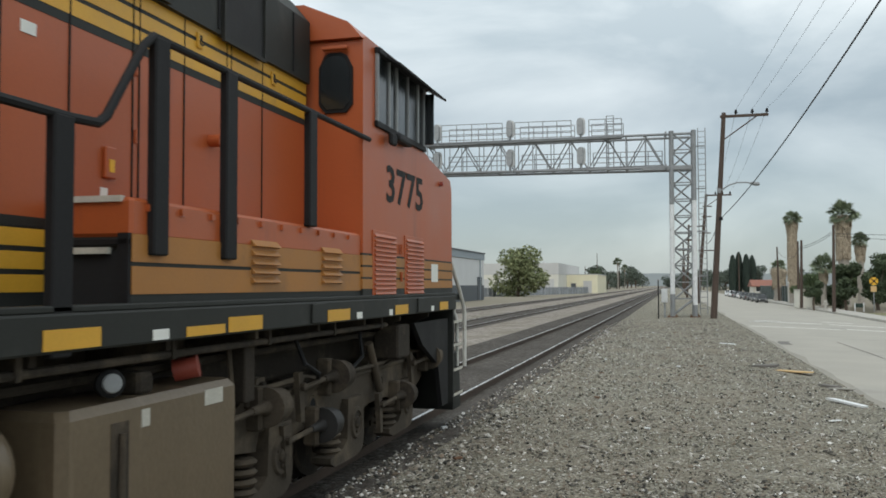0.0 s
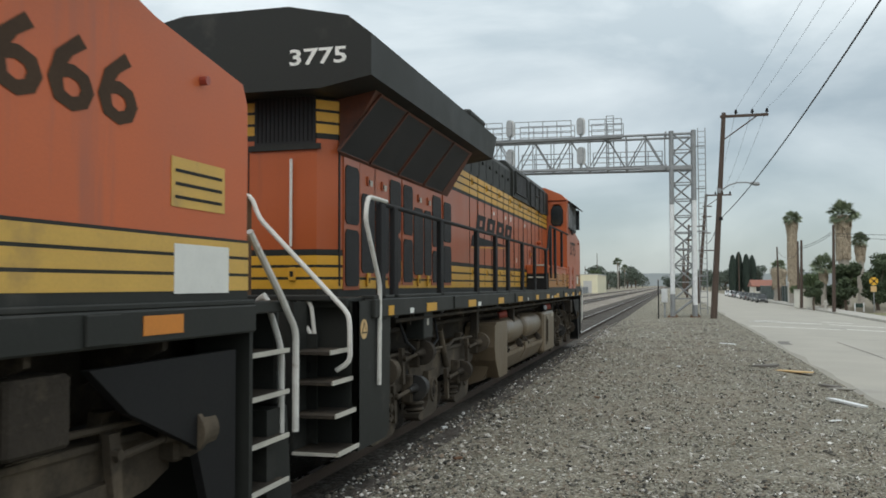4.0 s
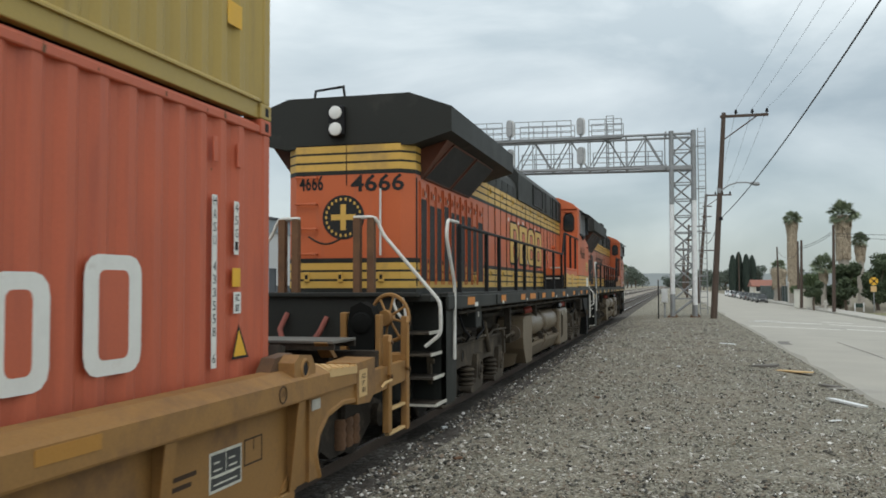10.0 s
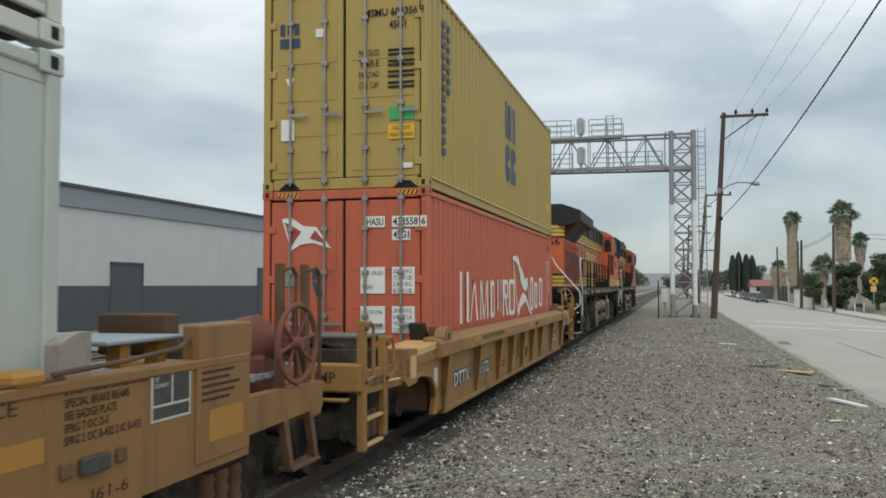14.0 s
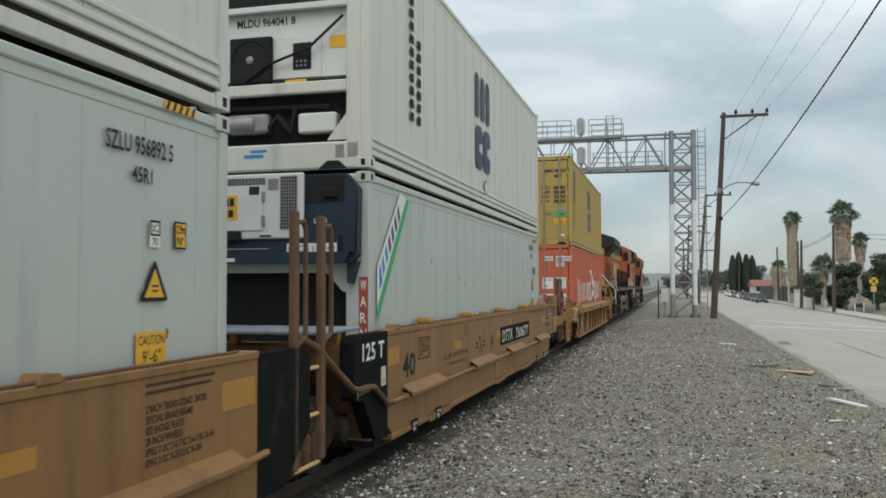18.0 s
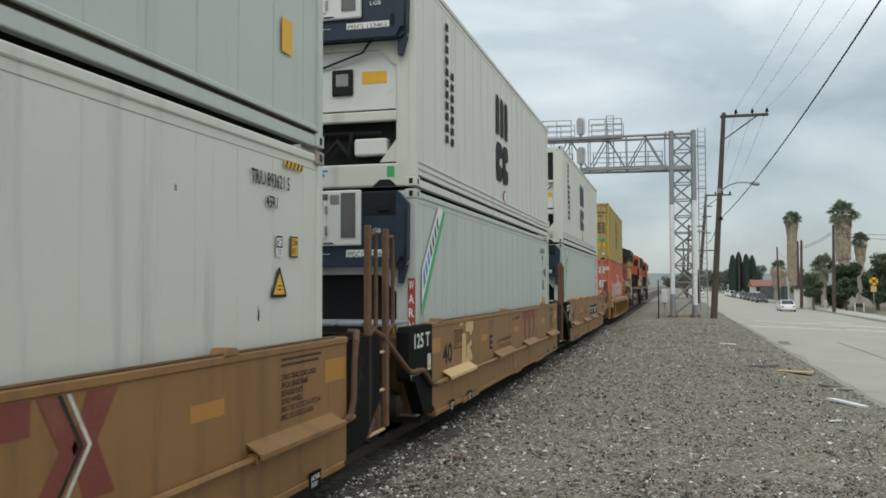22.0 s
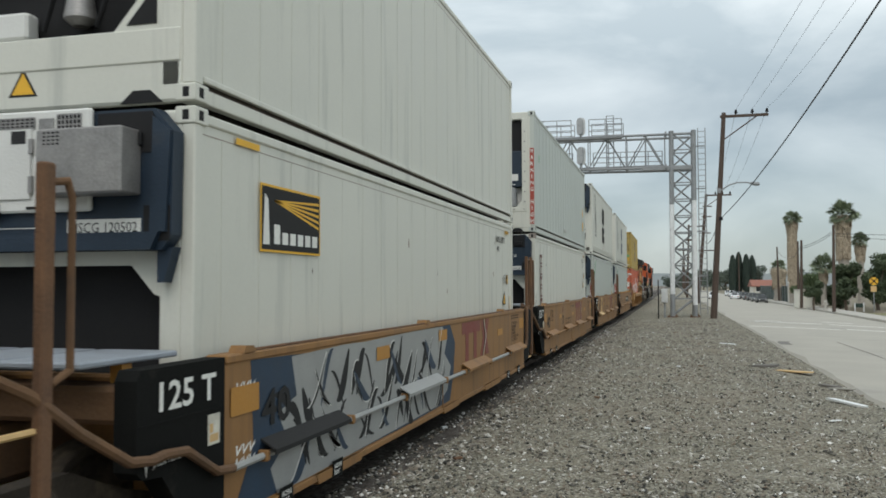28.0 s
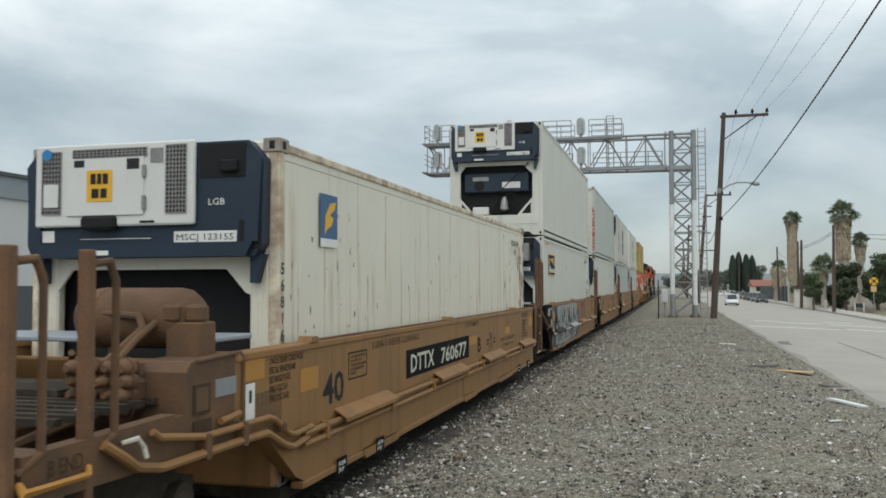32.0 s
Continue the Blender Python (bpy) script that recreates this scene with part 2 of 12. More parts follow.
M_COVER = mat("genset_white_cover", (0.66, 0.66, 0.63), 0.5, vary=0.06, scale=3, fine=50, dirt=(0.36, 0.34, 0.3), dirt_amount=0.2, dirt_scale=3)
# near-black painted as the shade inside holes and slots; also for black parts
M_SHADEBLACK = mat("recess_shade_and_black_parts", (0.010, 0.010, 0.011), 0.9, vary=0.3, bump=0)
M_WHITEMARK = mat("white_lettering", (0.74, 0.74, 0.70), 0.6, vary=0.06, scale=8, fine=60, bump=0, dirt=(0.5, 0.45, 0.4), dirt_amount=0.2, dirt_scale=4)
M_DARKMARK = mat("dark_lettering", (0.03, 0.03, 0.03), 0.75, spec=0.15, vary=0.2, bump=0)
M_BLUEMARK = mat("dark_blue_emblem", (0.035, 0.055, 0.10), 0.6, vary=0.15, bump=0)
M_CYANMARK = mat("bright_blue_emblem", (0.03, 0.22, 0.50), 0.6, vary=0.1, bump=0)
M_GREENMARK = mat("green_sticker", (0.05, 0.36, 0.13), 0.6, vary=0.1, bump=0)
M_YELMARK = mat("yellow_sticker", (0.75, 0.42, 0.03), 0.6, vary=0.08, bump=0)
M_REDMARK = mat("red_sticker", (0.34, 0.06, 0.04), 0.6, vary=0.1, bump=0)
M_BRASS = mat("orange_sticker", (0.62, 0.22, 0.03), 0.6, vary=0.1, bump=0)
M_SILVERPAINT = mat("silver_spray_paint", (0.30, 0.305, 0.295), 0.5, vary=0.15, scale=4, fine=50, bump=0)
M_BLUEPAINT = mat("blue_spray_paint", (0.016, 0.036, 0.066), 0.6, vary=0.3, scale=4, fine=50, bump=0)
M_DECKGRATE = mat("galvanised_deck_grate", (0.33, 0.36, 0.40), 0.6, metal=0.3, vary=0.15, scale=4, fine=60)
M_BARE = mat("bare_scuffed_steel", (0.30, 0.29, 0.28), 0.5, metal=0.6, vary=0.3, scale=4, fine=50)
M_WELLEND = mat("grimy_ochre_steel", (0.135, 0.072, 0.034), 0.8, vary=0.3, scale=3, fine=40, bump=0.2, dirt=(0.075, 0.045, 0.028), dirt_amount=0.5, dirt_scale=2.5)
M_STENCIL = mat("faded_dark_stencil", (0.07, 0.045, 0.03), 0.8, spec=0.15, vary=0.2, bump=0)

M_TRUCK = mat("dust_coated_truck_steel", (0.062, 0.050, 0.037), 0.85, spec=0.25, vary=0.3, scale=3, fine=40, bump=0.25, dirt=(0.15, 0.118, 0.082), dirt_amount=0.45, dirt_scale=2.2)
M_REDHOSE = mat("faded_red_rubber", (0.26, 0.075, 0.055), 0.7, vary=0.2, scale=6, fine=50)
M_GREYDECK = mat("worn_grey_deck_sheet", (0.13, 0.125, 0.11), 0.7, vary=0.2, scale=3, fine=60, bump=0.2, dirt=(0.20, 0.18, 0.15), dirt_amount=0.4, dirt_scale=3)
M_YELDULL = mat("dulled_orange_stripe_paint", (0.36, 0.155, 0.035), 0.55, vary=0.14, scale=2, fine=60, bump=0.03, dirt=(0.17, 0.09, 0.04), dirt_amount=0.35)
M_BLUEPANEL = mat("faded_blue_panel", (0.045, 0.12, 0.25), 0.6, vary=0.15, scale=3, fine=50, bump=0)
M_BLACKGRIME = mat("oily_black_casting", (0.018, 0.017, 0.016), 0.6, vary=0.3, scale=4, fine=40, bump=0.15, dirt=(0.06, 0.05, 0.038), dirt_amount=0.35, dirt_scale=3)
M_REDRUST = mat("red_oxide_iron", (0.20, 0.072, 0.048), 0.8, vary=0.3, scale=4, fine=50, bump=0.2, dirt=(0.10, 0.05, 0.035), dirt_amount=0.4, dirt_scale=4)
# orange darkened by soot and by the radiator wing's shade, both in the colour
M_SOOTSHADE = mat("soot_and_shade_dark_orange", (0.115, 0.036, 0.018), 0.7, vary=0.3, scale=2, fine=50, dirt=(0.03, 0.025, 0.022), dirt_amount=0.5, dirt_scale=1.5)
M_BROWNMARK = mat("brown_lettering", (0.13, 0.045, 0.03), 0.7, vary=0.25, scale=6)
M_FADEDBLACK = mat("faded_black", (0.055, 0.055, 0.052), 0.75, vary=0.35, scale=5, dirt=(0.17, 0.12, 0.07), dirt_amount=0.35)
M_STENCILPALE = mat("stencil_pale", (0.58, 0.56, 0.48), 0.7, vary=0.3, scale=9, dirt=(0.2, 0.15, 0.09), dirt_amount=0.25)


# ---- builders ----
class Mb:
    """Collects verts and faces of one mesh."""
    def __init__(self):
        self.v, self.f, self.sm, self.cuts = [], [], [], []

    def quad(self, a, b, c, d):
        i = len(self.v)
        self.v += [a, b, c, d]
        self.f.append((i, i + 1, i + 2, i + 3))
        return self

    def loop(self, rings, caps=True, smooth=False, closed=True):
        """Skins a list of equal rings of points."""
        i, n = len(self.v), len(rings[0])
        self.cuts.append((i, len(self.f)))
        for r in rings:
            self.v += [tuple(q) for q in r]
        for k in range(len(rings) - 1):
            for j in range(n if closed else n - 1):
                a, b = i + k * n + j, i + k * n + (j + 1) % n
                self.f.append((a, b, b + n, a + n))
                if smooth:
                    self.sm.append(len(self.f) - 1)
        if caps:
            self.f.append(tuple(range(i + n - 1, i - 1, -1)))
            self.f.append(tuple(range(i + (len(rings) - 1) * n, i + len(rings) * n)))
        return self

    def box(self, x0, x1, y0, y1, z0, z1, b=0.0):
        x0, x1, y0, y1, z0, z1 = min(x0, x1), max(x0, x1), min(y0, y1), max(y0, y1), min(z0, z1), max(z0, z1)
        b = min(b, (x1 - x0) * 0.3, (y1 - y0) * 0.3, (z1 - z0) * 0.3)
        if b <= 0:
            return self.loop([[(x0, y0, z), (x1, y0, z), (x1, y1, z), (x0, y1, z)] for z in (z0, z1)])

        def ring(z, k):
            a0, a1, c0, c1 = x0 + k, x1 - k, y0 + k, y1 - k
            return [(a0 + b, c0, z), (a1 - b, c0, z), (a1, c0 + b, z), (a1, c1 - b, z), (a1 - b, c1, z), (a0 + b, c1, z), (a0, c1 - b, z), (a0, c0 + b, z)]
        return self.loop([ring(z0, b * 0.7), ring(z0 + b, 0), ring(z1 - b, 0), ring(z1, b * 0.7)])

    def prism(self, pts, a, b, axis="x"):
        """pts: closed outline in the plane across the axis, x: (y, z), y: (x, z), z: (x, y)."""
        def at(p, k):
            return (k, p[0], p[1]) if axis == "x" else (p[0], k, p[1]) if axis == "y" else (p[0], p[1], k)
        return self.loop([[at(p, a) for p in pts], [at(p, b) for p in pts]])

    def cyl(self, p, q, r, seg=10, r2=None, caps=True):
        p, q = Vector(p), Vector(q)
        d = (q - p).normalized()
        u = d.orthogonal().normalized()
        w = d.cross(u)
        r2 = r if r2 is None else r2
        ang = [2 * math.pi * k / seg for k in range(seg)]
        return self.loop([[p + (u * math.cos(t) + w * math.sin(t)) * r for t in ang], [q + (u * math.cos(t) + w * math.sin(t)) * r2 for t in ang]], caps, True)

    def lathe(self, p, q, prof, seg=16):
        """prof: (share of the way from p to q in metres, radius)."""
        p, q = Vector(p), Vector(q)
        d = (q - p).normalized()
        u = d.orthogonal().normalized()
        w = d.cross(u)
        ang = [2 * math.pi * k / seg for k in range(seg)]
        return self.loop([[p + d * s + (u * math.cos(t) + w * math.sin(t)) * r for t in ang] for s, r in prof], True, True)

    def tube(self, pts, r, seg=8):
        """A bent pipe along points."""
        pts = [Vector(q) for q in pts]
        rings = []
        ref = None
        for i, q in enumerate(pts):
            a = (q - pts[i - 1]).normalized() if i else (pts[1] - q).normalized()
            b = (pts[i + 1] - q).normalized() if i < len(pts) - 1 else a
            d = (a + b)
            d = d.normalized() if d.length > 1e-4 else a
            u = d.orthogonal().normalized() if ref is None else (ref - d * ref.dot(d)).normalized()
            ref = u
            w = d.cross(u)
            k = 1 / max(0.5, abs(a.dot(d)))
            rings.append([q + (u * math.cos(2 * math.pi * j / seg) + w * math.sin(2 * math.pi * j / seg)) * r * k for j in range(seg)])
        return self.loop(rings, True, True)

    def torus(self, c, axis, R, r, seg=28, k=6):
        """A ring about an axis."""
        c, d = Vector(c), Vector(axis).normalized()
        u = d.orthogonal().normalized()
        w = d.cross(u)
        rings = []
        for j in range(seg + 1):
            t = 2 * math.pi * j / seg
            o = u * math.cos(t) + w * math.sin(t)
            rings.append([c + o * (R + r * math.cos(2 * math.pi * q / k)) + d * r * math.sin(2 * math.pi * q / k) for q in range(k)])
        return self.loop(rings, False, True)

    def split(self):
        """One collector for each shape that was added."""
        ends = self.cuts[1:] + [(len(self.v), len(self.f))]
        for (v0, f0), (v1, f1) in zip(self.cuts, ends):
            m = Mb()
            m.v = self.v[v0:v1]
            m.f = [tuple(q - v0 for q in f) for f in self.f[f0:f1]]
            m.sm = [q - f0 for q in self.sm if f0 <= q < f1]
            yield m

    def mesh(self, name, material):
        me = bpy.data.meshes.new(name)
        me.from_pydata(self.v, [], self.f)
        if self.sm:
            flags = np.zeros(len(self.f), bool)
            flags[self.sm] = True
            me.polygons.foreach_set("use_smooth", flags)
        if material:
            me.materials.append(material)
        bm = bmesh.new()
        bm.from_mesh(me)
        bmesh.ops.recalc_face_normals(bm, faces=bm.faces)
        bm.to_mesh(me)
        bm.free()
        if self.sm:
            me.set_sharp_from_angle(angle=radians(38))
        return me


SPLIT = {"post", "emblem_block", "emblem_stem", "emblem_chevron", "window_frame", "bumper", "door_frame", "end_bulkhead", "end_post", "end_frame",
         "small_sticker", "badge_mark", "letter_bar", "latch", "paper_label", "dark_band", "side_bracket", "stencil_edge", "pipe_run", "sand_pipe",
         "deck_leg", "flag_emblem", "small_window", "valve", "reservoir_pipe", "box_lug", "case_frame", "angle_cock", "sticker_border", "air_hose", "damper", "emblem_face", "emblem_gap", "rear_grille", "blue_sticker", "casting_hole", "unit_pipe", "emblem_cross"}


def part(name, mb, material, parent=None, label=""):
    if name in SPLIT and len(mb.cuts) > 1:
        for m in mb.split():
            ob = part_one(name, m, material, parent, label)
        return ob
    return part_one(name, mb, material, parent, label)


def part_one(name, mb, material, parent=None, label=""):
    ob = new(name, mb.mesh(name, material))
    if parent is not None:
        ob.parent = parent
    if label:
        ob["label"] = label
    return ob


def thing(name, label, category, group="", kind="", at=None):
    ob = new(name)
    if at is not None:
        ob.matrix_basis = at
    return tagged(ob, label, category, group, kind)


def solo(name, mb, material, label, category="", group="", kind=""):
    return tagged(part(name, mb, material), label, category, group, kind)


def lettering(text, width, height, thick=0.004):
    """Verts and faces of a flat text, fitted to width x height in the xy plane, lower left corner at 0."""
    cu = bpy.data.curves.new("lettering", "FONT")
    cu.body = text
    cu.resolution_u = 2
    cu.offset = 0.02 if height > 0.09 else 0.0
    ob = bpy.data.objects.new("lettering", cu)
    me = bpy.data.meshes.new_from_object(ob)
    n = len(me.vertices)
    co = np.empty(n * 3)
    me.vertices.foreach_get("co", co)
    co = co.reshape(-1, 3)
    lo, hi = co.min(0), co.max(0)
    co[:, 0] = (co[:, 0] - lo[0]) / max(hi[0] - lo[0], 1e-6) * width
    co[:, 1] = (co[:, 1] - lo[1]) / max(hi[1] - lo[1], 1e-6) * height
    faces = [tuple(p.vertices) for p in me.polygons]
    bpy.data.objects.remove(ob)
    bpy.data.curves.remove(cu)
    bpy.data.meshes.remove(me)
    return co, faces


def side_text(name, text, y0, z0, w, h, x, material, parent, flip=False, label=""):
    """Lettering on the side that faces +x, read with forward (+y) to the right."""
    co, faces = lettering(text, w, h)
    mb = Mb()
    mb.v = [(x, y0 + c[0], z0 + c[1]) for c in co]
    mb.f = faces
    return part(name, mb, material, parent, label)


def end_text(name, text, x0, z0, w, h, y, material, parent, label=""):
    """Lettering on a face that looks back (-y)."""
    co, faces = lettering(text, w, h)
    mb = Mb()
    mb.v = [(x0 + c[0], y, z0 + c[1]) for c in co]
    mb.f = faces
    return part(name, mb, material, parent, label)


# ---- ground, road, tracks ----
TRACKS = (-4.366, -10.15, -15.9)


def ground_height(x, y):
    """Height of the gravel and soil at a place."""
    z = 0.12
    for c in TRACKS:
        d = abs(x - c)
        if d < 2.3:
            z = min(z, -0.20 + max(0.0, d - 1.35) * 0.34 if d < 0.8 else -0.125 + (d - 0.85) * 0.14)
    if -13.5 < x < -6.2:
        z = min(z, -0.02)
    if x < -13:
        z = min(z, -0.05)
    if x > 2.9:
        z = max(-1.85, 0.10 - (x - 2.9) * 0.76) if x < 25 else -1.42
    return z + (noise.noise((x * 0.7, y * 0.7, 0)) * 0.05 + noise.noise((x * 2.6, y * 2.6, 4)) * 0.018 if -3 < x < 2.7 and 0 < y < 60 else 0)


def build_ground():
    xs = [-3000, -900, -300, -120, -60, -30, -22, -18.4, -17.3, -14.5, -13.2, -12.4, -11.5, -8.8, -7.8, -6.9, -6.2, -5.72, -5.25, -5.2, -3.53, -3.48, -3.05, -2.7]
    xs += [-2.4 + 0.3 * k for k in range(17)] + [2.7, 2.89, 3.1, 3.6, 4.3, 5.2, 5.5, 20, 24.9, 25.1, 60, 150, 400, 1200, 3000]
    ys = [-300, -60, -15, -6] + [-3 + 0.6 * k for k in range(70)] + [40 + 2.5 * k for k in range(10)] + [70, 85, 110, 150, 220, 320, 500, 900, 1800, 3500]
    mb = Mb()
    mb.v = [(x, y, ground_height(x, y)) for y in ys for x in xs]
    n = len(xs)
    mb.f = [(j * n + i, j * n + i + 1, (j + 1) * n + i + 1, (j + 1) * n + i) for j in range(len(ys) - 1) for i in range(n - 1)]
    me = mb.mesh("ground", M_GRAVEL)
    me.materials.append(M_BALLAST)
    me.materials.append(M_FARGRAVEL)
    me.materials.append(M_DIRT)
    for p in me.polygons:
        c = p.center
        k = 0
        if any(abs(c.x - t) < 1.75 for t in TRACKS):
            k = 1
        elif c.x < -20 or c.x > 20:
            k = 3
        elif c.x < -6:
            k = 2
        p.material_index = k
        p.use_smooth = True
    tagged(new("ground", me), "grey gravel and trodden ballast shoulder beside the tracks", "ground", kind="structure")


def build_gravel():
    """Loose stones lying on the shoulder, denser near the track."""
    rnd = random.Random(4)
    v, f = [], []
    cols = []
    for k in range(60000):
        y = 5.5 + 40 * rnd.random() ** 1.9
        x = -3.2 + 6.1 * rnd.random()
        if x > 2.2 and rnd.random() < 0.5:
            continue
        r = rnd.uniform(0.006, 0.016) if rnd.random() < 0.9 else rnd.uniform(0.016, 0.034)
        if x < -2.2:
            r *= 1.35
        z = ground_height(x, y) + r * 0.25
        a, e, tl = rnd.uniform(0, 6.28), rnd.uniform(0.7, 1.5), rnd.uniform(-0.5, 0.5)
        ca, sa = math.cos(a), math.sin(a)
        i = len(v)
        for px, py, pz in ((e, 0, tl), (-e, 0, -tl), (0.2, 0.8, 0.1), (-0.2, -0.8, 0), (0.25, 0.1, 0.62), (0, 0, -0.6)):
            px, py = px * ca - py * sa, px * sa + py * ca
            v.append((x + px * r, y + py * r, z + pz * r))
        f += [(i, i + 2, i + 4), (i + 2, i + 1, i + 4), (i + 1, i + 3, i + 4), (i + 3, i, i + 4),
              (i + 2, i, i + 5), (i + 1, i + 2, i + 5), (i + 3, i + 1, i + 5), (i, i + 3, i + 5)]
    me = bpy.data.meshes.new("gravel")
    me.from_pydata(v, [], f)
    m = bpy.data.materials.new("loose_stone")
    m.use_nodes = True
    n, l = m.node_tree.nodes, m.node_tree.links
    g = n.new("ShaderNodeNewGeometry")
    r = n.new("ShaderNodeValToRGB")
    els = r.color_ramp.elements
    els[0].color, els[1].color = (0.03, 0.03, 0.028, 1), (0.80, 0.79, 0.76, 1)
    for pos, c in ((0.22, (0.07, 0.066, 0.056)), (0.5, (0.19, 0.178, 0.15)), (0.68, (0.21, 0.16, 0.115)), (0.82, (0.33, 0.31, 0.265)), (0.93, (0.62, 0.60, 0.56))):
        els.new(pos).color = (*c, 1)
    l.new(g.outputs["Random Per Island"], r.inputs["Fac"])
    l.new(r.outputs["Color"], n["Principled BSDF"].inputs["Base Color"])
    n["Principled BSDF"].inputs["Roughness"].default_value = 0.9
    me.materials.append(m)
    tagged(new("gravel", me), "loose grey and white crushed stones scattered on the shoulder", "gravel", kind="stuff")


EYE_AT, LOWER = Vector((0, 0, 1.902)), 1.7
STREET = Matrix.Translation(EYE_AT) @ Matrix.Scale(LOWER, 4) @ Matrix.Translation(-EYE_AT)   # the street lies below the track bank


def to_street(first):
    """Sets everything built since the count first into the street's place."""
    for ob in list(bpy.data.objects)[:]:
        if ob.parent is None and ob.name not in first:
            ob.matrix_basis = STREET @ ob.matrix_basis


def road_z(x):
    return 0.115 - 0.095 * (x - 3.05) / 3.85 if x < 6.9 else 0.02 - 0.16 * (x - 6.9) / 4.0


def build_road():
    rnd = random.Random(8)
    ys = [-200, -60, -10, 0, 8] + [10 + 1.0 * k for k in range(42)] + [56, 62, 70, 90, 130, 200, 330, 520]
    mb = Mb()
    for y in ys:
        w = 0.18 * noise.noise((0, y * 0.45, 3)) + 0.10 * noise.noise((0, y * 1.7, 9)) if y < 60 else 0
        x0 = 3.05 + w - (0.5 if 44 < y < 56 else 0)
        mb.v += [(x0 - 0.2, y, -0.02), (x0, y, 0.115), (6.9, y, 0.02), (10.9, y, -0.14)]
    for k in range(len(ys) - 1):
        for j in range(3):
            mb.f.append((4 * k + j, 4 * k + j + 1, 4 * k + 5 + j, 4 * k + 4 + j))
    solo("road", mb, M_ROAD, "pale worn asphalt street with ragged gravel edge", "road", kind="structure")
    # tar patches and seams
    for (x0, x1, y0, y1) in ((3.15, 3.5, 27.8, 29.4), (5.0, 5.05, 11, 30)):
        p = Mb()
        n = max(4, int((y1 - y0) / 1.2))
        for k in range(n + 1):
            y = y0 + (y1 - y0) * k / n
            w = noise.noise((x0 * 3, y * 0.8, 5)) * 0.18
            zz = lambda x: road_z(x) + 0.005
            p.v += [(x0 + w, y, zz(x0)), (x1 + w * 1.1, y, zz(x1))]
        p.f = [(2 * k, 2 * k + 1, 2 * k + 3, 2 * k + 2) for k in range(n)]
        solo("road_patch", p, M_ROADDARK, "dark tar seam on the worn asphalt", "road patch", kind="structure")
    # worn crossing lines
    for (ya, yb, xa, xb) in ((39.95, 40.35, 3.2, 6.7), (45.2, 45.8, 3.6, 6.8), (44.0, 44.5, 7.1, 10.4), (39.4, 39.9, 7.0, 10.2), (46.6, 47.2, 4.0, 5.2), (47.2, 47.7, 7.2, 8.6)):
        p = Mb()
        n = 6
        for k in range(n + 1):
            x = xa + (xb - xa) * k / n
            d = 2.2 * (x - xa) / 6.8
            p.v += [(x, ya - d, road_z(x) + 0.006), (x, yb - d, road_z(x) + 0.006)]
        p.f = [(2 * k, 2 * k + 2, 2 * k + 3, 2 * k + 1) for k in range(n)]
        solo("road_marking", p, M_LINE, "faded white painted road line", "road marking", group="faded road lines", kind="structure")
    # kerb and pavement
    kb, pv = Mb(), Mb()
    y = -30.0
    kerb = thing("kerb", "grey concrete kerb along the street", "kerb", kind="structure")
    first = None
    while y < 190:
        L = 3.0 if y < 110 else 8.0
        k = Mb().box(10.9, 11.06, y + 0.01, y + L - 0.01, -0.3, 0.0, 0.02)
        part("kerb_stone", k, M_CONC, kerb)
        y += L
    pv.box(11.064, 12.4, -30, 190, -0.3, -0.01)
    solo("pavement", pv, M_CONC, "dusty concrete pavement beside the kerb", "pavement", kind="structure")
    lawn = Mb().box(12.404, 30, -30, 63, -0.12, 0.0)
    solo("lawn", lawn, M_GRASS, "dry patchy lawn behind the pavement", "lawn", kind="structure")


def rail_profile(c):
    return [(c - 0.075, -0.178), (c + 0.075, -0.178), (c + 0.075, -0.163), (c + 0.014, -0.148), (c + 0.012, -0.05), (c + 0.036, -0.036),
            (c + 0.036, -0.006), (c + 0.03, 0), (c - 0.03, 0), (c - 0.036, -0.006), (c - 0.036, -0.036), (c - 0.012, -0.05), (c - 0.014, -0.148), (c - 0.075, -0.163)]


def build_tracks():
    tie_mesh = Mb().box(-1.28, 1.28, -0.115, 0.115, -0.36, -0.176, 0.018).mesh("tie", M_TIE)
    plate_mesh = Mb().box(-0.17, 0.17, -0.09, 0.09, -0.176, -0.158, 0.004).mesh("tie_plate", M_RAIL)
    for k, c in enumerate(TRACKS):
        tr = thing("railway_track", ("timber-tied railway track with polished rail heads under the train", "empty rusty timber-tied railway track on brown ballast",
                                     "empty railway track beside the fence")[k], "railway track", group="parallel tracks", kind="structure")
        for s in (-0.755, 0.755):
            rail = part("rail", Mb().prism(rail_profile(c + s), -60, 900, "y"), M_RAIL, tr)
            part("rail_head", Mb().box(c + s - 0.024, c + s + 0.024, -60, 900, 0.0005, 0.0025), M_RAILTOP, rail, "polished running surface")
        n_parts = (230, 150, 60)[k]
        joined = Mb()
        y = (-2, 24, 40)[k]
        n = 0
        while y < (250, 260, 200)[k]:
            yy = y + random.uniform(-0.03, 0.03)
            if n < n_parts:
                t = new("tie", tie_mesh)
                t.parent = tr
                t.matrix_basis = pose(c + random.uniform(-0.04, 0.04), yy, random.uniform(-0.012, 0.006), 0, 0, random.uniform(-1, 1))
                if k == 0 and y < 60:
                    for s in (-0.755, 0.755):
                        q = new("tie_plate", plate_mesh)
                        q.parent = t
                        q.matrix_basis = pose(s, 0, 0)
            else:
                joined.box(c - 1.28, c + 1.28, yy - 0.115, yy + 0.115, -0.36, -0.176)
            n += 1
            y += 0.55
        part("far_ties", joined, M_TIE, tr)["kind"] = "stuff"


